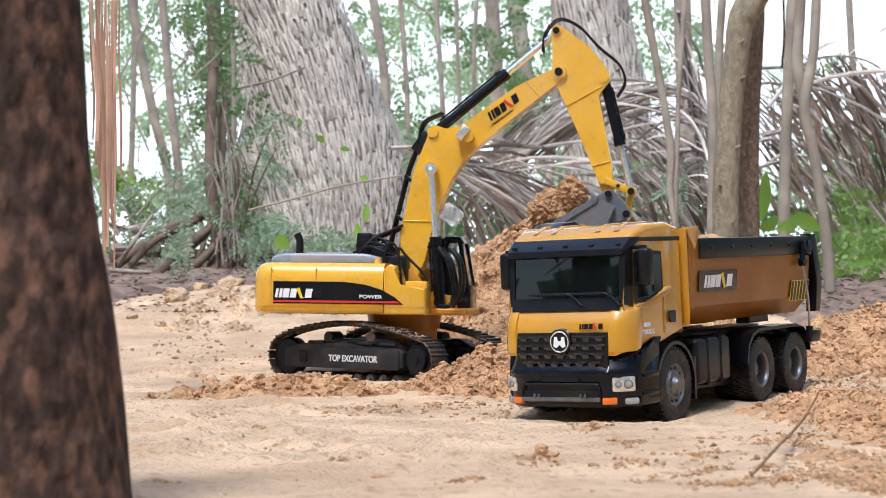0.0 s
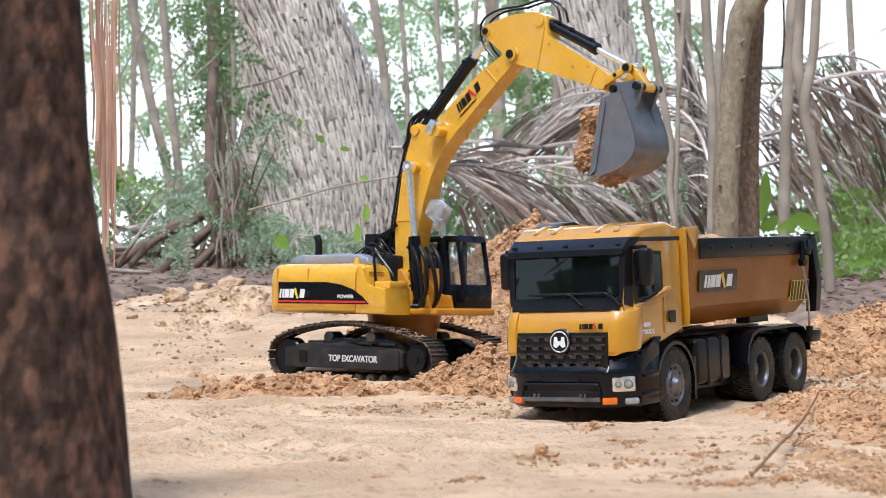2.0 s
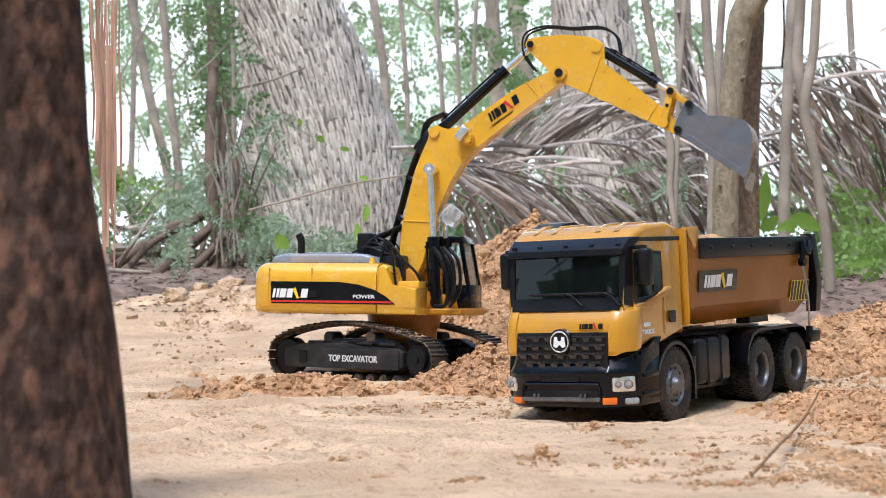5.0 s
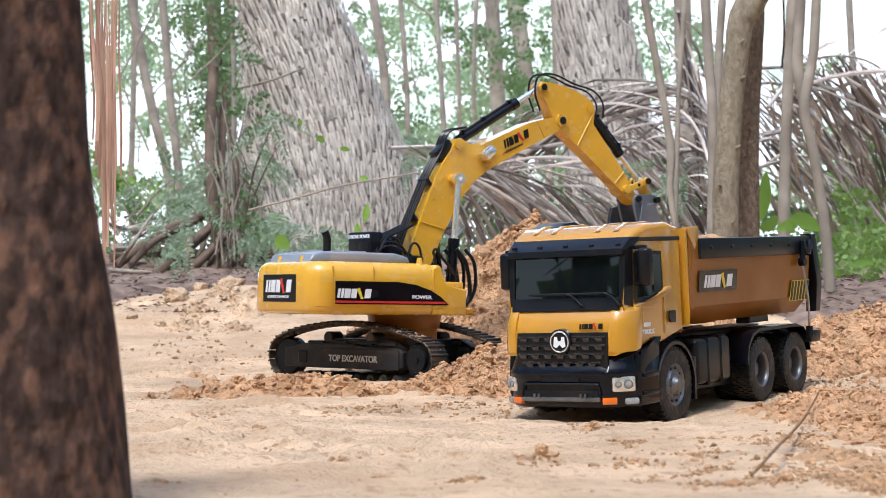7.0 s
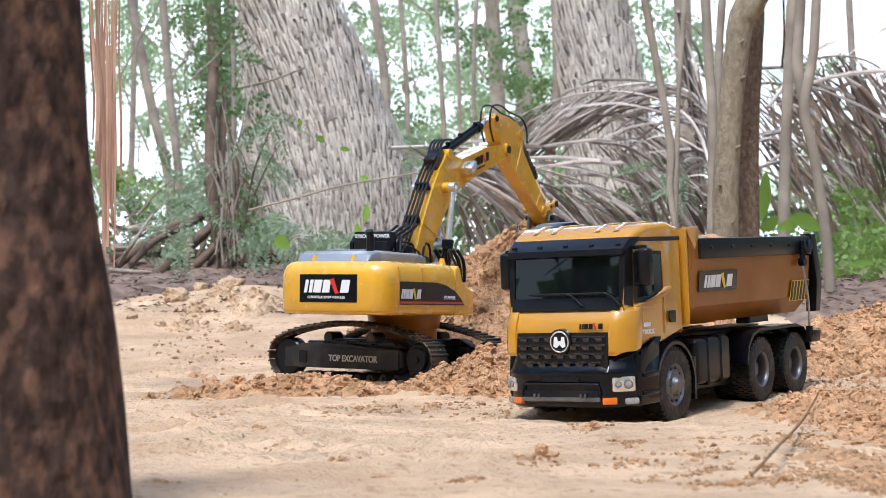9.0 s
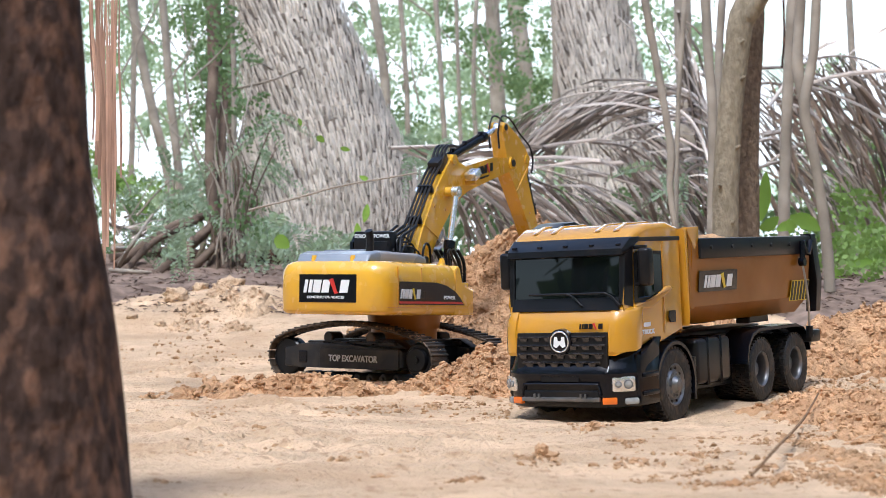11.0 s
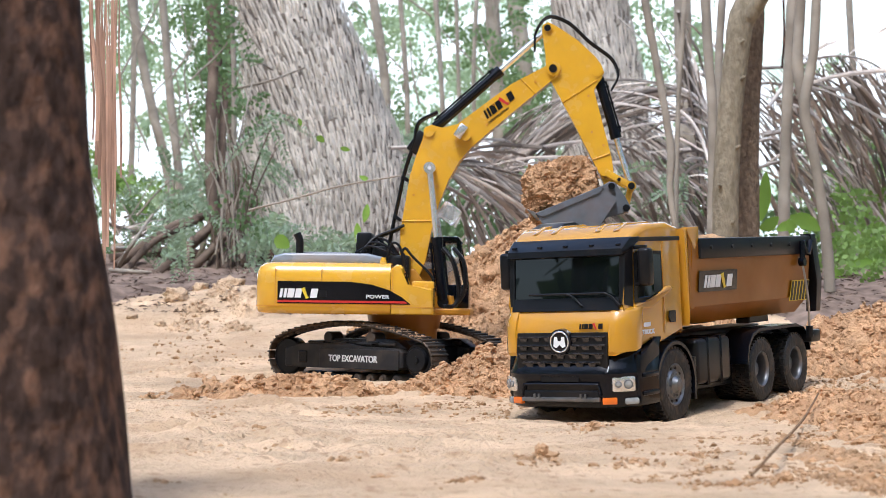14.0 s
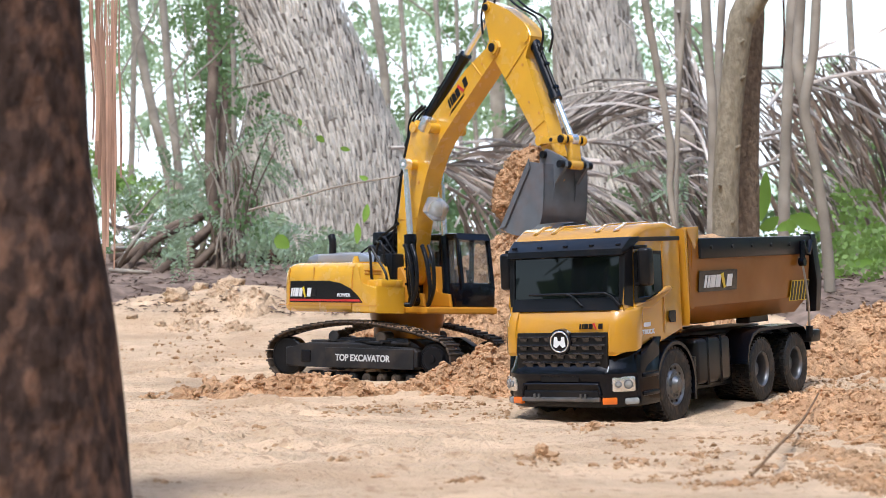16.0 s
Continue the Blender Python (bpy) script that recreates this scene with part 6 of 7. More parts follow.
# palm trunks: a flared, slightly leaning column under a coat of upright leaf-base fibres
def palm(dots, w, d, label, seed):
    rs = np.random.RandomState(seed)
    holder = empty("palm_tree", Matrix.Translation(px(dots[0][0], dots[0][1], d)), label, "tree")
    inv = Matrix.Translation(-holder.matrix_world.translation)
    P = spline([px(x, y, d) for x, y in dots], 90)
    k = len(w) - 1
    R = []
    for i in range(91):
        u = i / 90 * k
        j = min(int(u), k - 1)
        R.append((w[j] + (w[j + 1] - w[j]) * (u - j)) * d / 3038 / 2 * (1 + 0.012 * math.sin(i * 2.1)))
    bm = bmesh.new()
    tube(bm, P, R, 64, 0.05, seed)
    bmesh.ops.transform(bm, matrix=inv, verts=bm.verts)
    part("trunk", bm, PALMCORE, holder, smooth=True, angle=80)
    # rows of upright leaf bases, each a ragged plate leaning out at its top
    bm = bmesh.new()
    cell_h, cell_w = 0.044 * d / 6, 0.0125 * d / 6
    length = sum((P[i + 1] - P[i]).length for i in range(90))
    rows = int(length / cell_h)
    for row in range(rows):
        u = row / rows * 89
        i = int(u)
        c, r = P[i].lerp(P[i + 1], u - i), R[i] + (R[i + 1] - R[i]) * (u - i)
        up = (P[i + 1] - P[i]).normalized()
        cols = max(8, int(math.pi * r / cell_w))
        for col in range(cols):
            a = math.pi * (1.0 + (col + 0.10 * rs.randn()) / cols) + 0.012 * row
            o = Vector((math.cos(a), math.sin(a), 0))
            o = (o - up * o.dot(up)).normalized()
            tan = up.cross(o)
            for piece in range(1):
                h = cell_h * (1.2 + 0.9 * rs.rand())
                wd = cell_w * (0.41 + 0.08 * rs.rand())
                q = c + o * (r * 0.985) + tan * cell_w * 0.08 * rs.randn() + up * cell_h * 0.34 * rs.randn()
                lean = 0.06 * rs.randn() - 0.08
                lift = (0.004 + 0.009 * rs.rand()) * d / 6
                mid = q + up * h * 0.55 + tan * lean * h * 0.5 + o * lift * 0.7
                top = q + up * h + tan * lean * h + o * lift
                vs = [bm.verts.new(x) for x in (q - tan * wd, q + tan * wd, mid + tan * wd, top + tan * wd * (0.35 + 0.6 * rs.rand()), top - tan * wd * (0.35 + 0.6 * rs.rand()), mid - tan * wd, mid + o * 0.004)]
                bm.faces.new((vs[0], vs[1], vs[2], vs[6]))
                bm.faces.new((vs[0], vs[6], vs[5]))
                bm.faces.new((vs[6], vs[2], vs[3]))
                bm.faces.new((vs[6], vs[3], vs[4], vs[5]))
    bmesh.ops.transform(bm, matrix=inv, verts=bm.verts)
    tagged(part("bark_fibre", bm, PALMBARK, holder), kind="stuff")


palm([(588, 500), (588, 420), (578, 330), (562, 240), (535, 120), (505, 0), (480, -120)], [400, 372, 312, 262, 212, 170, 150], 6.0, "stout grey palm trunk with a flared fibrous base", 3)
palm([(1100, 460), (1085, 330), (1070, 180), (1052, 60), (1040, -80)], [200, 165, 150, 128, 116], 8.0, "grey ringed palm trunk behind dry fronds", 7)

# saplings and stems
twin = stem("sapling", [(1285, 450), (1284, 380), (1286, 300), (1293, 190), (1305, 90), (1314, 30), (1345, -40)], 3.7, [46, 47, 46, 44, 44, 48, 40], BARK, "smooth olive-brown young tree trunk", n=20, seed=2, rough=0.06)
stem("sapling", [(1322, 450), (1323, 330), (1325, 200), (1333, 100), (1340, -40)], 3.78, [44, 42, 40, 34, 30], REDBARK, "brown young tree trunk beside another", n=18, seed=5, rough=0.08)
for k, (x, y, r, out) in enumerate(((1303, 262, 0.004, 0.008), (1312, 140, 0.005, 0.008), (1294, 395, 0.0045, 0.006), (1310, 76, 0.004, 0.008), (1276, 330, 0.0035, -0.007))):
    p = px(x, y, 3.7 - 0.024)
    bm = bmesh.new()
    tube(bm, spline([p + Vector((0, 0.02, -0.004)), p + Vector((out * 0.3, -0.004, 0.0)), p + Vector((out, -0.010, 0.004))], 8), [r * (1.3 - 0.09 * q) for q in range(9)], 9, 0.35, k)
    part("knot", bm, BARK, twin, "rough bark knot", smooth=True, angle=80)
bm = bmesh.new()
tube(bm, spline([px(1322, 30, 3.69), px(1340, 8, 3.68), px(1362, -30, 3.66)], 12), [0.022 - 0.0006 * q for q in range(13)], 14, 0.1, 3)
part("side_branch", bm, BARK, twin, smooth=True, angle=80)
stem("sapling", [(1386, 440), (1392, 220), (1402, 0), (1405, -60)], 4.3, [22, 20, 19, 19], PALEBARK, "pale slender sapling stem", seed=1)
stem("sapling", [(1474, 600), (1462, 420), (1440, 270), (1424, 190), (1440, 90), (1446, -40)], 4.0, [20, 20, 19, 20, 17, 17], PALEBARK, "pale crooked sapling stem", seed=3)
stem("sapling", [(1424, 190), (1412, 110), (1418, 0), (1422, -40)], 4.05, [20, 20, 18, 18], PALEBARK, "pale forked sapling stem", seed=9)
stem("sapling", [(1258, 420), (1262, 230), (1254, 100), (1246, -40)], 4.4, [15, 18, 18, 18], PALEBARK, "thin pale sapling stem", seed=4)
stem("sapling", [(1275, 300), (1272, 120), (1280, -30)], 4.6, [14, 15, 14], PALEBARK, "thin pale sapling stem", seed=6)
stem("vine", [(1194, 400), (1186, 330), (1188, 270), (1176, 190), (1162, 110), (1150, 50), (1136, -30)], 4.0, [9, 12, 15, 14, 14, 15, 14], PALEBARK, "thin pale hanging vine", "vine", seed=8)
stem("vine", [(1196, 420), (1200, 200), (1208, 60), (1214, -20)], 4.5, [9, 9, 10, 9], PALEBARK, "thin pale hanging vine", "vine", seed=12)
stem("vine", [(1384, 120), (1388, 60), (1386, -20)], 4.2, [4, 4, 4], DARKBARK, "thin dark hanging vine", "vine", n=6)
for x0, x1, x2, w, d in ((768, 782, 790, 9, 9.0), (806, 812, 818, 7, 9.5), (655, 682, 676, 16, 11.0), (868, 880, 890, 26, 11.0), (905, 930, 910, 30, 12.0), (980, 985, 972, 14, 9.0), (285, 300, 318, 14, 8.5), (225, 262, 300, 16, 9.5), (410, 414, 414, 9, 5.5), (376, 382, 386, 26, 7.0), (404, 408, 412, 14, 7.0), (1500, 1512, 1524, 12, 8.0), (1205, 1212, 1220, 30, 10.0), (705, 720, 722, 9, 9), (845, 838, 850, 8, 10), (240, 236, 232, 10, 10)):
    stem("forest_stem", [(x0, -40), (x1, 160), (x2, 330), (x2 + 4, 480)], d, [w, w * 1.05, w * 1.1, w * 1.2], PALEBARK if d != 7.0 else DARKSTEM, "slender forest tree stem in the distance", "tree", seed=x0, rough=0.2)

# hanging dry strips beside the near trunk
rs = np.random.RandomState(61)
for k in range(22):
    x0, w = 156 + 2.6 * k + 2 * rs.randn(), rs.uniform(2.5, 6.0)
    y1 = rs.uniform(170, 330) if k < 8 else rs.uniform(260, 520)
    x2, d = x0 + (14 if k < 8 else -2) + 5 * rs.randn(), 2.0 + 0.025 * k
    bm = bmesh.new()
    ribbon(bm, spline([px(x0, -60, d), px(x0 + 0.5 * (x2 - x0) + 3 * rs.randn(), y1 * 0.3, d), px(x2 + 2 * rs.randn(), y1 * 0.7, d), px(x2, y1, d)], 16), w * d / 3038 / 1.6)
    tagged(part("dry_strip", bm, REDSTRIP), "long reddish dry palm strip hanging down", "dry leaf", "hanging dry strips")


# dry palm fronds: a bent rib with long drooping leaflets
def frond(rib, d, n, reach, spread, w, seed, up=0.16, label="grey-brown dry palm frond with long drooping leaflets"):
    rs = np.random.RandomState(seed)
    P = spline([px(x, y, d + 0.25 * i) for i, (x, y) in enumerate(rib)], 40)
    holder = empty("dry_palm_frond", Matrix.Translation(P[0]), label, "palm frond", "dry palm fronds")
    inv = Matrix.Translation(-P[0])
    bm = bmesh.new()
    tube(bm, [p - P[0] for p in P], [0.006 * d / 5 * (1 - 0.7 * i / 40) for i in range(41)], 7, 0.1, seed)
    part("rib", bm, DRYLEAF, holder, smooth=True, angle=80)
    for k in range(int(n * 1.55)):
        u = rs.rand() * 36
        i = int(u)
        p = P[i].lerp(P[i + 1], u - i)
        t = (P[min(i + 4, 40)] - P[max(i - 2, 0)]).normalized()
        s = -1 if rs.rand() < up else 1
        ln = reach * d / 3038 * (0.55 + 0.6 * rs.rand())
        out = Vector((0.06 * rs.randn(), 0.3 * rs.randn(), -spread * s * (0.8 + 0.6 * rs.rand())))
        v = (t + out).normalized()
        sag = ln * (0.08 + 0.26 * rs.rand())
        q = [p + v * ln * f + Vector((0, 0, -sag * f * f)) + Vector((0, 0.02 * rs.randn(), 0)) - P[0] for f in (0, 0.18, 0.36, 0.54, 0.72, 0.88, 1.0)]
        bm = bmesh.new()
        ribbon(bm, q, w * d / 3038 * (0.28 + 0.5 * rs.rand()), side=Vector((0.5 * rs.randn(), -1, 0.5 * rs.randn())))
        part("leaflet", bm, DRYLEAF, holder)


frond([(690, 262), (820, 262), (960, 300), (1110, 350), (1260, 430)], 4.7, 46, 330, 0.22, 6.0, 1)
frond([(760, 290), (880, 300), (1010, 345), (1150, 420)], 4.5, 44, 300, 0.25, 6.5, 2)
frond([(1270, 330), (1220, 210), (1120, 165), (1000, 172), (880, 225)], 4.9, 46, 300, 0.30, 5.5, 3, 0.03)
frond([(1300, 300), (1230, 170), (1110, 150), (960, 200)], 5.3, 34, 300, 0.25, 5.5, 4, 0.03)
frond([(1360, 190), (1420, 115), (1500, 100), (1568, 128), (1650, 210)], 4.6, 46, 330, 0.45, 6.5, 5, 0.03)
frond([(1340, 120), (1430, 125), (1520, 180), (1610, 290)], 4.9, 34, 320, 0.40, 5.5, 6, 0.03)
frond([(1350, 240), (1440, 230), (1530, 300), (1620, 420)], 5.2, 22, 300, 0.35, 5.5, 7)
frond([(1200, 20), (1225, 120), (1270, 240), (1330, 380)], 5.4, 34, 260, 0.30, 5.5, 8)
frond([(790, 330), (840, 360), (900, 400), (960, 450)], 4.6, 26, 260, 0.35, 6.0, 9)
frond([(1040, 250), (1120, 265), (1200, 330), (1260, 420)], 5.0, 40, 280, 0.25, 6.0, 10)
frond([(1300, 160), (1380, 150), (1470, 215), (1570, 330)], 5.6, 26, 320, 0.35, 5.0, 12)
frond([(1310, 260), (1380, 250), (1450, 320), (1530, 440)], 5.8, 20, 300, 0.35, 5.0, 13)
frond([(1240, 130), (1340, 190), (1430, 260), (1500, 380)], 6.0, 20, 300, 0.35, 4.5, 14)
frond([(820, 300), (900, 330), (990, 380), (1080, 440)], 5.0, 44, 300, 0.22, 4.5, 15)
frond([(1050, 200), (1140, 215), (1220, 280), (1300, 400)], 5.6, 40, 280, 0.28, 4.5, 16)
frond([(1330, 300), (1400, 290), (1470, 360), (1540, 470)], 5.4, 18, 260, 0.35, 5.5, 11)

frond([(190, 395), (260, 420), (330, 450), (420, 490)], 5.3, 24, 200, 0.35, 5.0, 21)
frond([(200, 440), (270, 440), (350, 460), (430, 470)], 5.6, 24, 200, 0.35, 5.0, 22)
frond([(400, 370), (370, 400), (310, 430), (230, 480)], 5.5, 22, 180, 0.35, 4.5, 23)
rs = np.random.RandomState(41)
for k in range(46):
    x, y = (rs.uniform(205, 470), rs.uniform(60, 440)) if k < 32 else (rs.uniform(620, 1000), rs.uniform(0, 200))
    l, a, d = rs.uniform(60, 190), rs.uniform(-0.9, 0.9), rs.uniform(5.2, 6.4) if k < 32 else rs.uniform(8, 10)
    dx, dy = l * math.sin(a), -l * math.cos(a)
    w = rs.uniform(2.0, 4.5)
    tagged(limb("twig", [px(x, y, d), px(x + dx * 0.5 + 8 * rs.randn(), y + dy * 0.5, d), px(x + dx, y + dy, d)], [w * d / 6076, w * d / 7500, w * d / 12000], PALEBARK, None, 6, 0.2, k, 10), "thin bare twig in the undergrowth", "branch", "bare twigs")

# fallen branches, roots and logs at the foot of the palm
rs = np.random.RandomState(11)
for k, (a, b, c, w, d, m) in enumerate((((195, 478), (250, 482), (312, 486), 8, 4.9, PALEBARK), ((250, 505), (320, 452), (385, 398), 18, 5.4, PALEBARK), ((200, 440), (290, 425), (370, 375), 16, 5.8, BARK), ((205, 405), (300, 400), (380, 350), 12, 6.0, PALEBARK), ((330, 500), (360, 430), (345, 360), 12, 5.6, BARK), ((395, 495), (380, 420), (350, 330), 16, 5.5, BARK), ((420, 490), (400, 400), (408, 300), 10, 5.3, PALEBARK), ((440, 490), (445, 400), (425, 300), 8, 5.3, PALEBARK), ((385, 480), (430, 420), (445, 330), 7, 5.2, PALEBARK), ((400, 480), (415, 380), (395, 240), 9, 5.3, PALEBARK), ((375, 470), (388, 380), (405, 300), 12, 5.5, BARK), ((230, 490), (270, 460), (330, 440), 22, 5.9, BARK), ((430, 452), (520, 462), (640, 458), 34, 5.1, DARKBARK), ((200, 478), (300, 455), (440, 462), 34, 5.6, DARKBARK), ((560, 455), (660, 450), (760, 462), 40, 5.6, DARKBARK), ((210, 470), (235, 430), (270, 380), 8, 5.0, PALEBARK), ((300, 480), (330, 470), (365, 480), 14, 5.0, PALEBARK), ((405, 160), (470, 145), (540, 120), 5, 5.6, PALEBARK), ((430, 105), (460, 112), (482, 124), 4, 5.6, PALEBARK), ((410, 300), (425, 240), (450, 130), 5, 5.4, PALEBARK))):
    tagged(limb("fallen_branch" if k < 17 else "twig", [px(*a, d), px(*b, d - 0.1), px(*c, d + 0.1)], [w * d / 6076, w * d / 6076 * 0.9, w * d / 6076 * 0.6], m, None, 9, 0.3, k, 14), "dry bare branch among roots and litter" if k < 17 else "thin dry twig before the palm trunk", "branch", "dry branches")


# thick roots and the twiggy shoots at the palm's foot
for k, (a, b, c, w, d) in enumerate((((380, 395), (330, 440), (235, 520), 20, 4.9), ((395, 420), (345, 470), (262, 525), 17, 4.85), ((370, 380), (300, 405), (205, 470), 18, 5.1), ((390, 440), (378, 480), (384, 510), 26, 4.9), ((405, 380), (398, 450), (402, 505), 20, 4.95), ((378, 120), (372, 300), (392, 480), 22, 5.1), ((400, 150), (392, 300), (408, 490), 16, 5.15), ((350, 390), (270, 430), (200, 505), 13, 5.0), ((340, 420), (330, 470), (338, 505), 9, 4.8), ((300, 440), (260, 450), (196, 455), 15, 5.2), ((420, 430), (440, 470), (470, 505), 10, 4.9))):
    tagged(limb("root", [px(*a, d + 0.1), px(*b, d), px(*c, d - 0.1)], [w * d / 7200, w * d / 6300, w * d / 6800], DARKSTEM, None, 10, 0.3, k + 60, 18), "dark brown woody root at the palm's foot", "root", "roots")
rs = np.random.RandomState(53)
for k in range(44):
    x, y = rs.uniform(375, 450), rs.uniform(440, 500)
    top, a, d, w = rs.uniform(90, 290), 12 * rs.randn(), rs.uniform(4.75, 5.1), rs.uniform(2.2, 5.0)
    x2 = x + 28 * rs.randn()
    tagged(limb("twig", [px(x, y, d), px(x + a, y - top * 0.35, d), px((x + x2) / 2 - a, y - top * 0.7, d), px(x2, y - top, d)], [w * d / 6076, w * d / 6500, w * d / 7500, w * d / 12000], PALEBARK if k % 3 else DARKSTEM, None, 6, 0.2, k, 14), "thin bare shoot tangled at the palm's foot", "branch", "bare twigs")
# fallen leaves and chips strewn over the litter
bm = bmesh.new()
for _ in range(4200):
    x, y = rs.uniform(-1.3, 1.5), 3.75 + 1.3 * rs.rand() ** 1.5
    z = max(float(litter_z(np.array([x]), np.array([y]))[0]), float(ground_z(np.array([x]), np.array([y]))[0])) + 0.004
    a, l, w = rs.uniform(0, 6.28), rs.uniform(0.004, 0.017), rs.uniform(0.0008, 0.003)
    u, v = Vector((math.cos(a), math.sin(a), 0.2 * rs.randn())) * l, Vector((-math.sin(a), math.cos(a), 0.3 * rs.randn())) * w
    p = Vector((x, y, z))
    bm.faces.new([bm.verts.new(q) for q in (p - u, p - v + Vector((0, 0, w)), p + u, p + v + Vector((0, 0, w)))])
tagged(part("fallen_leaves", bm, LITTER), "dry brown leaves and chips strewn on the litter", "leaf litter", kind="stuff")


# leaves
def spray(bm, rs, p, v, ln, pairs, leaf, droop=0.3, wide=0.35):
    """A twig with paired leaflets."""
    side = v.cross(Vector((0, -1, 0.3 * rs.randn())))
    if side.length < 1e-3:
        side = Vector((1, 0, 0))
    side.normalize()
    for i in range(pairs):
        f = (i + 0.7) / pairs
        q = p + v * ln * f + Vector((0, 0, -droop * ln * f * f))
        s = leaf * (0.55 + 0.45 * math.sin(math.pi * min(1, f + 0.1)))
        for k in (-1, 1):
            o = (side * k + v * 0.45 + Vector((0, 0.5 * rs.randn(), 0.3 * rs.randn()))).normalized()
            w = o.cross(Vector((0.3 * rs.randn(), -1, 0.4 * rs.randn()))).normalized() * s * wide
            m = q + o * s * 0.5
            bm.faces.new([bm.verts.new(x) for x in (q, m - w, q + o * s, m + w)])


def foliage(name, areas, material, label, seed, leaf, ln, pairs, parent=None, wide=0.35, down=-0.25):
    """Sprays of leaves: areas of (x, y, half width, half height, distance, count)."""
    rs = np.random.RandomState(seed)
    bm = bmesh.new()
    for x, y, sx, sy, d, n in areas:
        knots = [(x + sx * rs.uniform(-1, 1), y + sy * rs.uniform(-1, 1)) for _ in range(max(2, n // 7))]
        for _ in range(n):
            kx, ky = knots[rs.randint(len(knots))]
            p = px(kx + 0.22 * sx * rs.randn(), ky + 0.22 * sy * rs.randn(), d + 0.5 * rs.randn())
            v = Vector((rs.randn(), 0.5 * rs.randn(), 0.6 * rs.randn() + down)).normalized()
            s = d / 3038
            spray(bm, rs, p, v, ln * s * (0.6 + 0.8 * rs.rand()), pairs, leaf * s, wide=wide)
    ob = part(name, bm, material, parent)
    return ob if parent else tagged(ob, label, "foliage", kind="stuff")


foliage("far_foliage", [(300, 50, 130, 60, 13, 60), (340, 200, 70, 70, 12, 50), (250, 320, 80, 40, 11, 45), (400, 90, 60, 100, 9, 50), (650, 130, 50, 150, 13, 34), (760, 60, 100, 70, 14, 40), (800, 190, 110, 60, 12, 80), (920, 90, 80, 90, 13, 70), (1150, 60, 60, 80, 12, 40), (1180, 240, 60, 60, 11, 50), (1530, 350, 60, 110, 10, 110), (1500, 230, 60, 30, 12, 30), (1420, 220, 50, 90, 12, 40), (1230, 80, 40, 80, 12, 25), (700, 250, 50, 40, 9, 45), (980, 270, 70, 50, 11, 60), (240, 60, 50, 80, 12, 25), (1540, 480, 50, 60, 8, 90)], FARLEAF, "soft forest foliage, its green paled for haze, with gaps of sky", 21, 13, 60, 7)
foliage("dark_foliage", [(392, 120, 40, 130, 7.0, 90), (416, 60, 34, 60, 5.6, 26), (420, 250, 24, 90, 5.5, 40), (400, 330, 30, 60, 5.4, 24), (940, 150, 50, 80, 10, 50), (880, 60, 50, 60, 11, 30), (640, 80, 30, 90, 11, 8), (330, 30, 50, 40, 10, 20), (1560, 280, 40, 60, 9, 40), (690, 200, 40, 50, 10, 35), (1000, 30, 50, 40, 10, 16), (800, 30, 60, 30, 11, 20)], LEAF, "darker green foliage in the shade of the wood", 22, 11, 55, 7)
foliage("fern", [(460, 435, 22, 25, 5.3, 12), (520, 395, 50, 25, 5.2, 34), (600, 440, 50, 18, 5.1, 20)], FERN, "grey-green drooping fern leaves at the palm's foot", 23, 15, 80, 22, wide=0.15, down=-0.7)
foliage("fern", [(300, 385, 22, 60, 5.0, 30), (345, 290, 45, 30, 5.4, 22), (215, 380, 10, 50, 5.3, 6), (460, 250, 20, 60, 5.4, 14), (745, 240, 30, 30, 5.6, 16), (1180, 280, 30, 60, 5.0, 10)], FERN, "grey-green feathery leaves hanging in the undergrowth", 24, 12, 80, 22, wide=0.17, down=-0.6)
foliage("undergrowth", [(1520, 470, 60, 70, 5.2, 70), (1490, 330, 60, 50, 6.5, 40), (1540, 400, 40, 60, 5.6, 40), (240, 330, 50, 30, 7, 20)], FRESHLEAF, "fresh green leaves at the clearing's edge", 25, 13, 70, 8, wide=0.36)

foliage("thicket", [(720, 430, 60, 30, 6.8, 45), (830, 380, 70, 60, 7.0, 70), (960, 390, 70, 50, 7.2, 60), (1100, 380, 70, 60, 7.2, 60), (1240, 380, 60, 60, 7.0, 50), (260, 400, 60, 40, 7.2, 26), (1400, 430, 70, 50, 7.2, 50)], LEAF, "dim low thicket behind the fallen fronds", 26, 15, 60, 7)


def broad_leaf(dots, w, d, label="bright green broad leaf of a young plant", material=BRIGHTLEAF):
    bm = bmesh.new()
    P = spline([px(x, y, d) for x, y in dots], 10)
    rows = []
    for i, p in enumerate(P):
        t = (P[min(i + 1, 10)] - P[max(i - 1, 0)]).normalized()
        s = t.cross(Vector((0, -1, 0))).normalized()
        k = w * d / 6076 * max(0.04, math.sin(math.pi * (0.04 + 0.94 * i / 10)) ** 0.8)
        rows.append((bm.verts.new(p - s * k + Vector((0, -k * 0.3, 0))), bm.verts.new(p), bm.verts.new(p + s * k + Vector((0, -k * 0.3, 0)))))
    for a, b in zip(rows, rows[1:]):
        bm.faces.new((a[0], a[1], b[1], b[0]))
        bm.faces.new((a[1], a[2], b[2], b[1]))
    tagged(part("broad_leaf", bm, material, smooth=True), label, "leaf", "broad leaves")


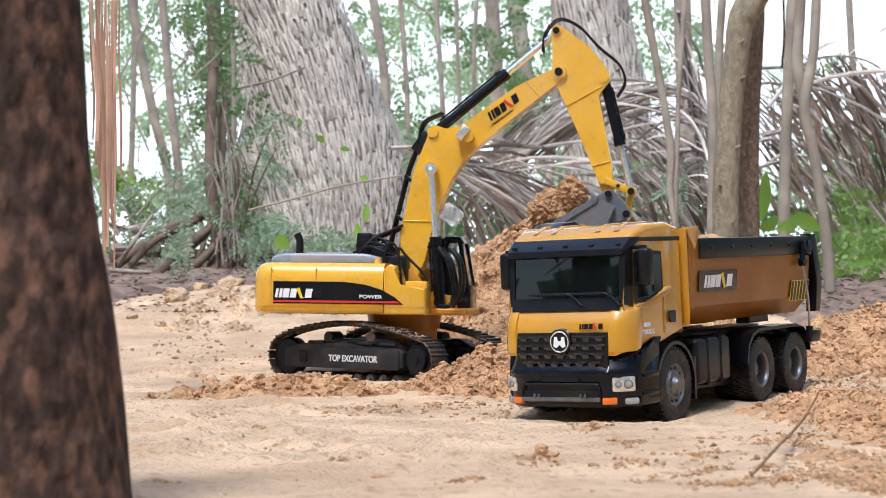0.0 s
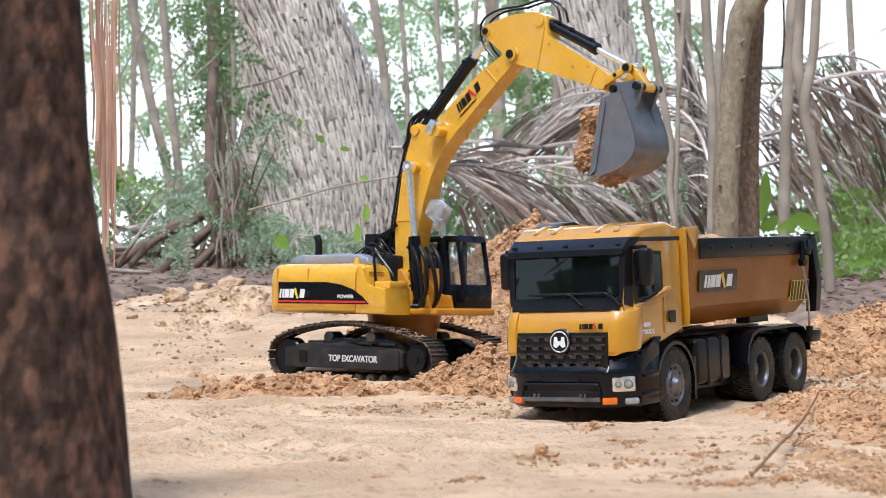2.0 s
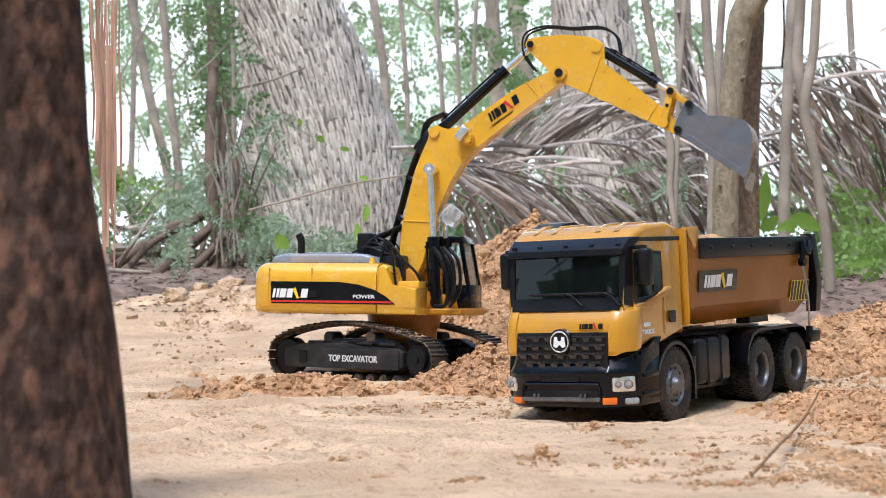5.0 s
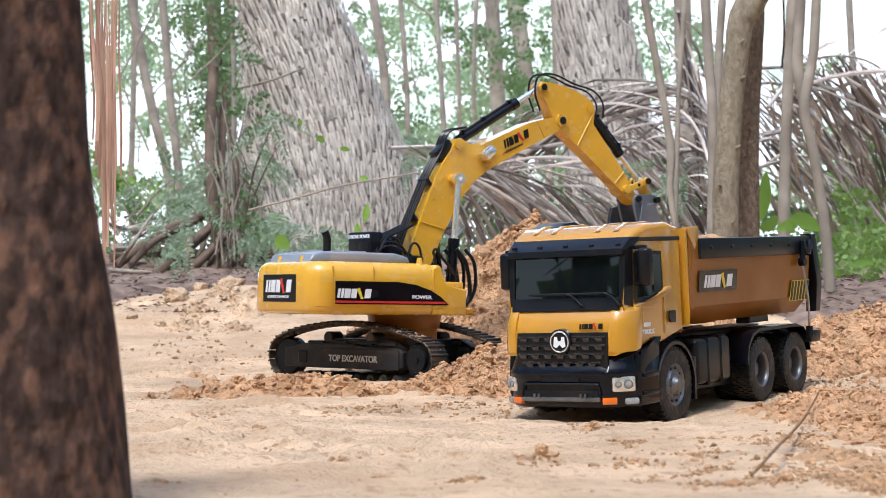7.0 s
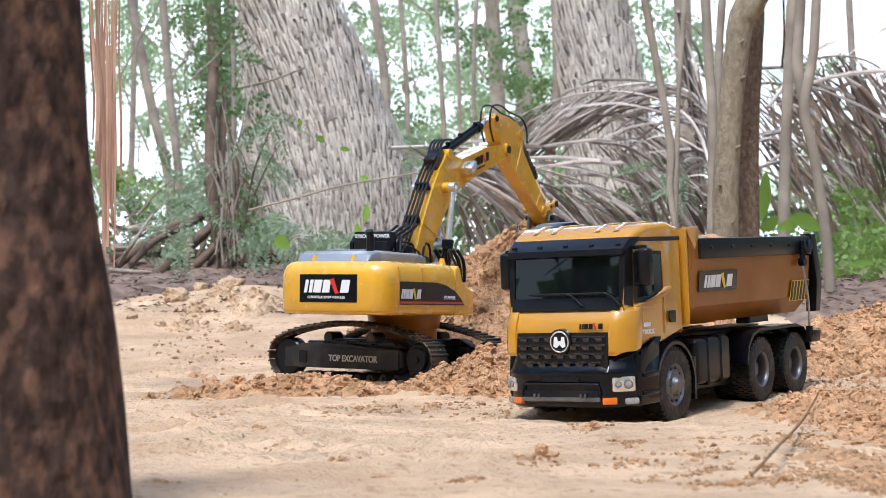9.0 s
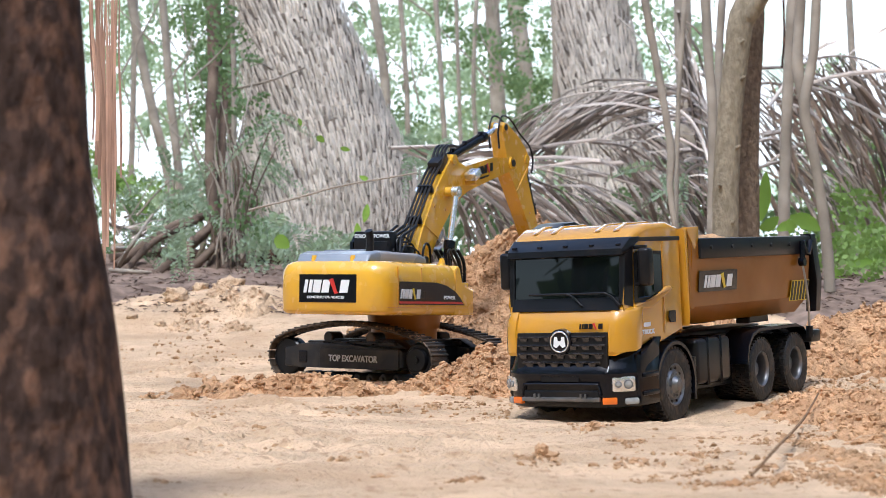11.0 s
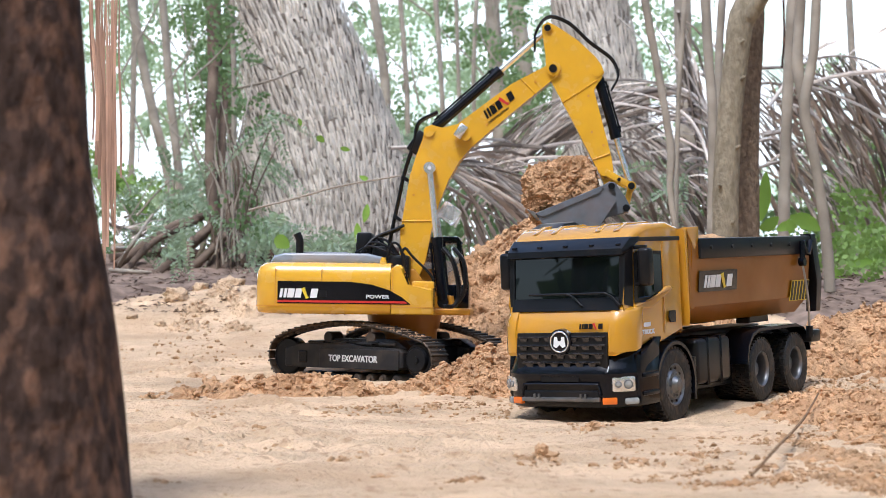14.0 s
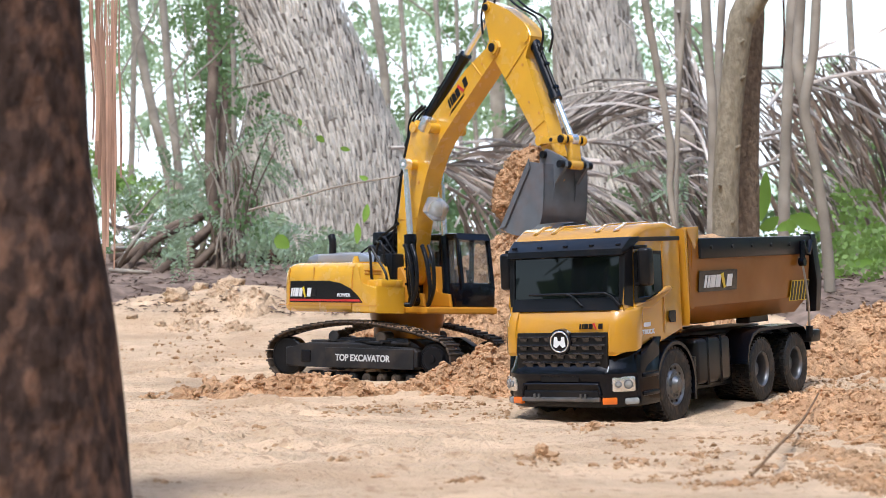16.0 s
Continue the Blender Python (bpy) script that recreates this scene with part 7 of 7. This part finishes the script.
for dots, w, d in (([(1346, 392), (1352, 350), (1356, 304)], 24, 3.9), ([(1345, 405), (1362, 398), (1378, 384)], 22, 3.9), ([(1398, 384), (1425, 392), (1452, 408)], 28, 3.9), ([(1395, 388), (1400, 400), (1398, 414)], 16, 3.9), ([(1375, 408), (1392, 400), (1412, 402)], 18, 4.0), ([(1480, 545), (1488, 500), (1470, 470)], 16, 4.4), ([(1490, 560), (1520, 530), (1545, 530)], 16, 4.4), ([(1500, 470), (1530, 465), (1560, 480)], 18, 4.6), ([(485, 425), (497, 428), (512, 438)], 26, 3.9), ([(632, 395), (633, 412), (632, 432)], 13, 3.5), ([(650, 362), (648, 378), (644, 394)], 13, 3.5), ([(560, 242), (567, 246), (574, 252)], 12, 3.6), ([(602, 262), (610, 264), (620, 266)], 9, 3.6), ([(636, 312), (645, 316), (652, 316)], 9, 3.5), ([(528, 210), (531, 216), (532, 224)], 8, 3.6)):
    broad_leaf(dots, w, d)
tagged(limb("twig", [px(440, 372, 3.6), px(520, 352, 3.6), px(600, 330, 3.55), px(680, 316, 3.5), px(738, 306, 3.5)], [0.0022, 0.0024, 0.0023, 0.002, 0.0016], PALEBARK, None, 7, 0.2), "thin bare twig crossing before the palm", "branch", "dry branches")
tagged(limb("stick", [Vector((0, 0, 0.108)).lerp(on_ground(x, y), f) + Vector((0, 0, 0.003)) for x, y, f in ((1330, 850, 0.985), (1372, 803, 0.93), (1420, 750, 0.88), (1448, 702, 0.86))], [0.0010, 0.0012, 0.0013, 0.0010], STICKWOOD, None, 7, 0.25), "thin curved brown stick lying on the sand", "stick")

# ---- far distance: glowing sheet, white sky with dull green blotches for woods ----
m = bpy.data.materials.new("far_sky")
m.use_nodes = True
N, L = m.node_tree.nodes, m.node_tree.links
N.remove(N["Principled BSDF"])
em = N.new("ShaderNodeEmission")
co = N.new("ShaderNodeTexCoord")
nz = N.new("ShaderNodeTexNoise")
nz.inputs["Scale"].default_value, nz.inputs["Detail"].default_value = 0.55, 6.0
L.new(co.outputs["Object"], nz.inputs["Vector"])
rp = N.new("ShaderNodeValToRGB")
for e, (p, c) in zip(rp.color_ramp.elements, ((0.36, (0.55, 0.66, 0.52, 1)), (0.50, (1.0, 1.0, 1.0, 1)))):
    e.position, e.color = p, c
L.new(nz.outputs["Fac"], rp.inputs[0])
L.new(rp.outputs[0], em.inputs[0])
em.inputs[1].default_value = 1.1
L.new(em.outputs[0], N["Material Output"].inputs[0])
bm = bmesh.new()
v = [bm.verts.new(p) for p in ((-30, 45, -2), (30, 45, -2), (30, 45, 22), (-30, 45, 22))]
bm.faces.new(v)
tagged(part("backdrop", bm, m), "glowing backdrop of pale hazy sky and distant woods", "backdrop", kind="structure")

# ---- woods all round the clearing, seen in reflections ----
def wood_ring(name, n, seed, r0, r1, z0, z1):
    rs = np.random.RandomState(seed)
    bm = bmesh.new()
    for _ in range(n):
        a = radians(rs.uniform(28, 332))
        r = rs.uniform(r0, r1)
        p = Vector((r * math.sin(a), 2.3 + r * math.cos(a), rs.uniform(z0, z1)))
        v = Vector((rs.randn(), rs.randn(), 0.5 * rs.randn() - 0.3)).normalized()
        spray(bm, rs, p, v, 0.7 * (0.6 + 0.8 * rs.rand()), 6, 0.30, wide=0.4)
    return tagged(part(name, bm, LEAF), "leafy woodland round the sandy clearing", "foliage", kind="stuff")


wood_ring("woodland", 1700, 31, 5.5, 9.0, 0.4, 5.0)
for k in range(60):
    a = radians(30 + k * 300 / 59 + 3 * math.sin(k * 7.0))
    r = 5.5 + 2.5 * ((k * 0.618) % 1)
    x, y = r * math.sin(a), 2.3 + r * math.cos(a)
    tagged(limb("woodland_trunk", [(x, y, -0.1), (x + 0.1 * math.sin(k), y, 2.5), (x + 0.25 * math.sin(k), y + 0.1, 6.0)], [0.10 + 0.06 * math.sin(k * 3), 0.09, 0.06], BARK, None, 9, 0.15, k, 10), "tree trunk standing round the clearing", "tree", "trees round the clearing")


# ---- everything that moves ----
def motions():
    times = [i / 10 for i in range(161)]
    J = {t: joints(t) for t in times}
    S = {t: swing(t) for t in times}
    walk(excavator, [(t, base(t)) for t in (0.0, 15.4, 15.5, 15.6, 15.7, 15.8, 15.9, 16.0)])
    walk(undercarriage, [(t, undercarriage_pose(t)) for t in (0.0, 15.4, 15.5, 15.6, 15.7, 15.8, 15.9, 16.0)])
    walk(house, [(t, S[t]) for t in times])
    walk(turntable, [(t, S[t]) for t in times])
    walk(boom, [(t, S[t] @ in_plane(FOOT, J[t]["b"])) for t in times])
    walk(stick, [(t, S[t] @ in_plane(J[t]["B"], J[t]["k"])) for t in times])
    walk(bucket, [(t, S[t] @ in_plane(J[t]["P"], J[t]["q"])) for t in times])
    for l in links:
        walk(l, [(t, S[t] @ in_plane(J[t]["S"], J[t]["g"])) for t in times])
    walk(strut_bar, [(t, S[t] @ in_plane(J[t]["G"], aim(J[t]["G"], J[t]["K"]))) for t in times])
    for _, p, q, (barrel, rod) in rams:
        rows_b, rows_r = [], []
        for t in times:
            a = J[t][p] if p else CYL_BASE
            b = J[t][q]
            rows_b.append((t, S[t] @ in_plane(a, aim(a, b))))
            rows_r.append((t, S[t] @ in_plane(b, aim(a, b))))
        walk(barrel, rows_b)
        walk(rod, rows_r)
    for clump, rows in load_rows(J, S):
        walk(clump, rows)


motions()
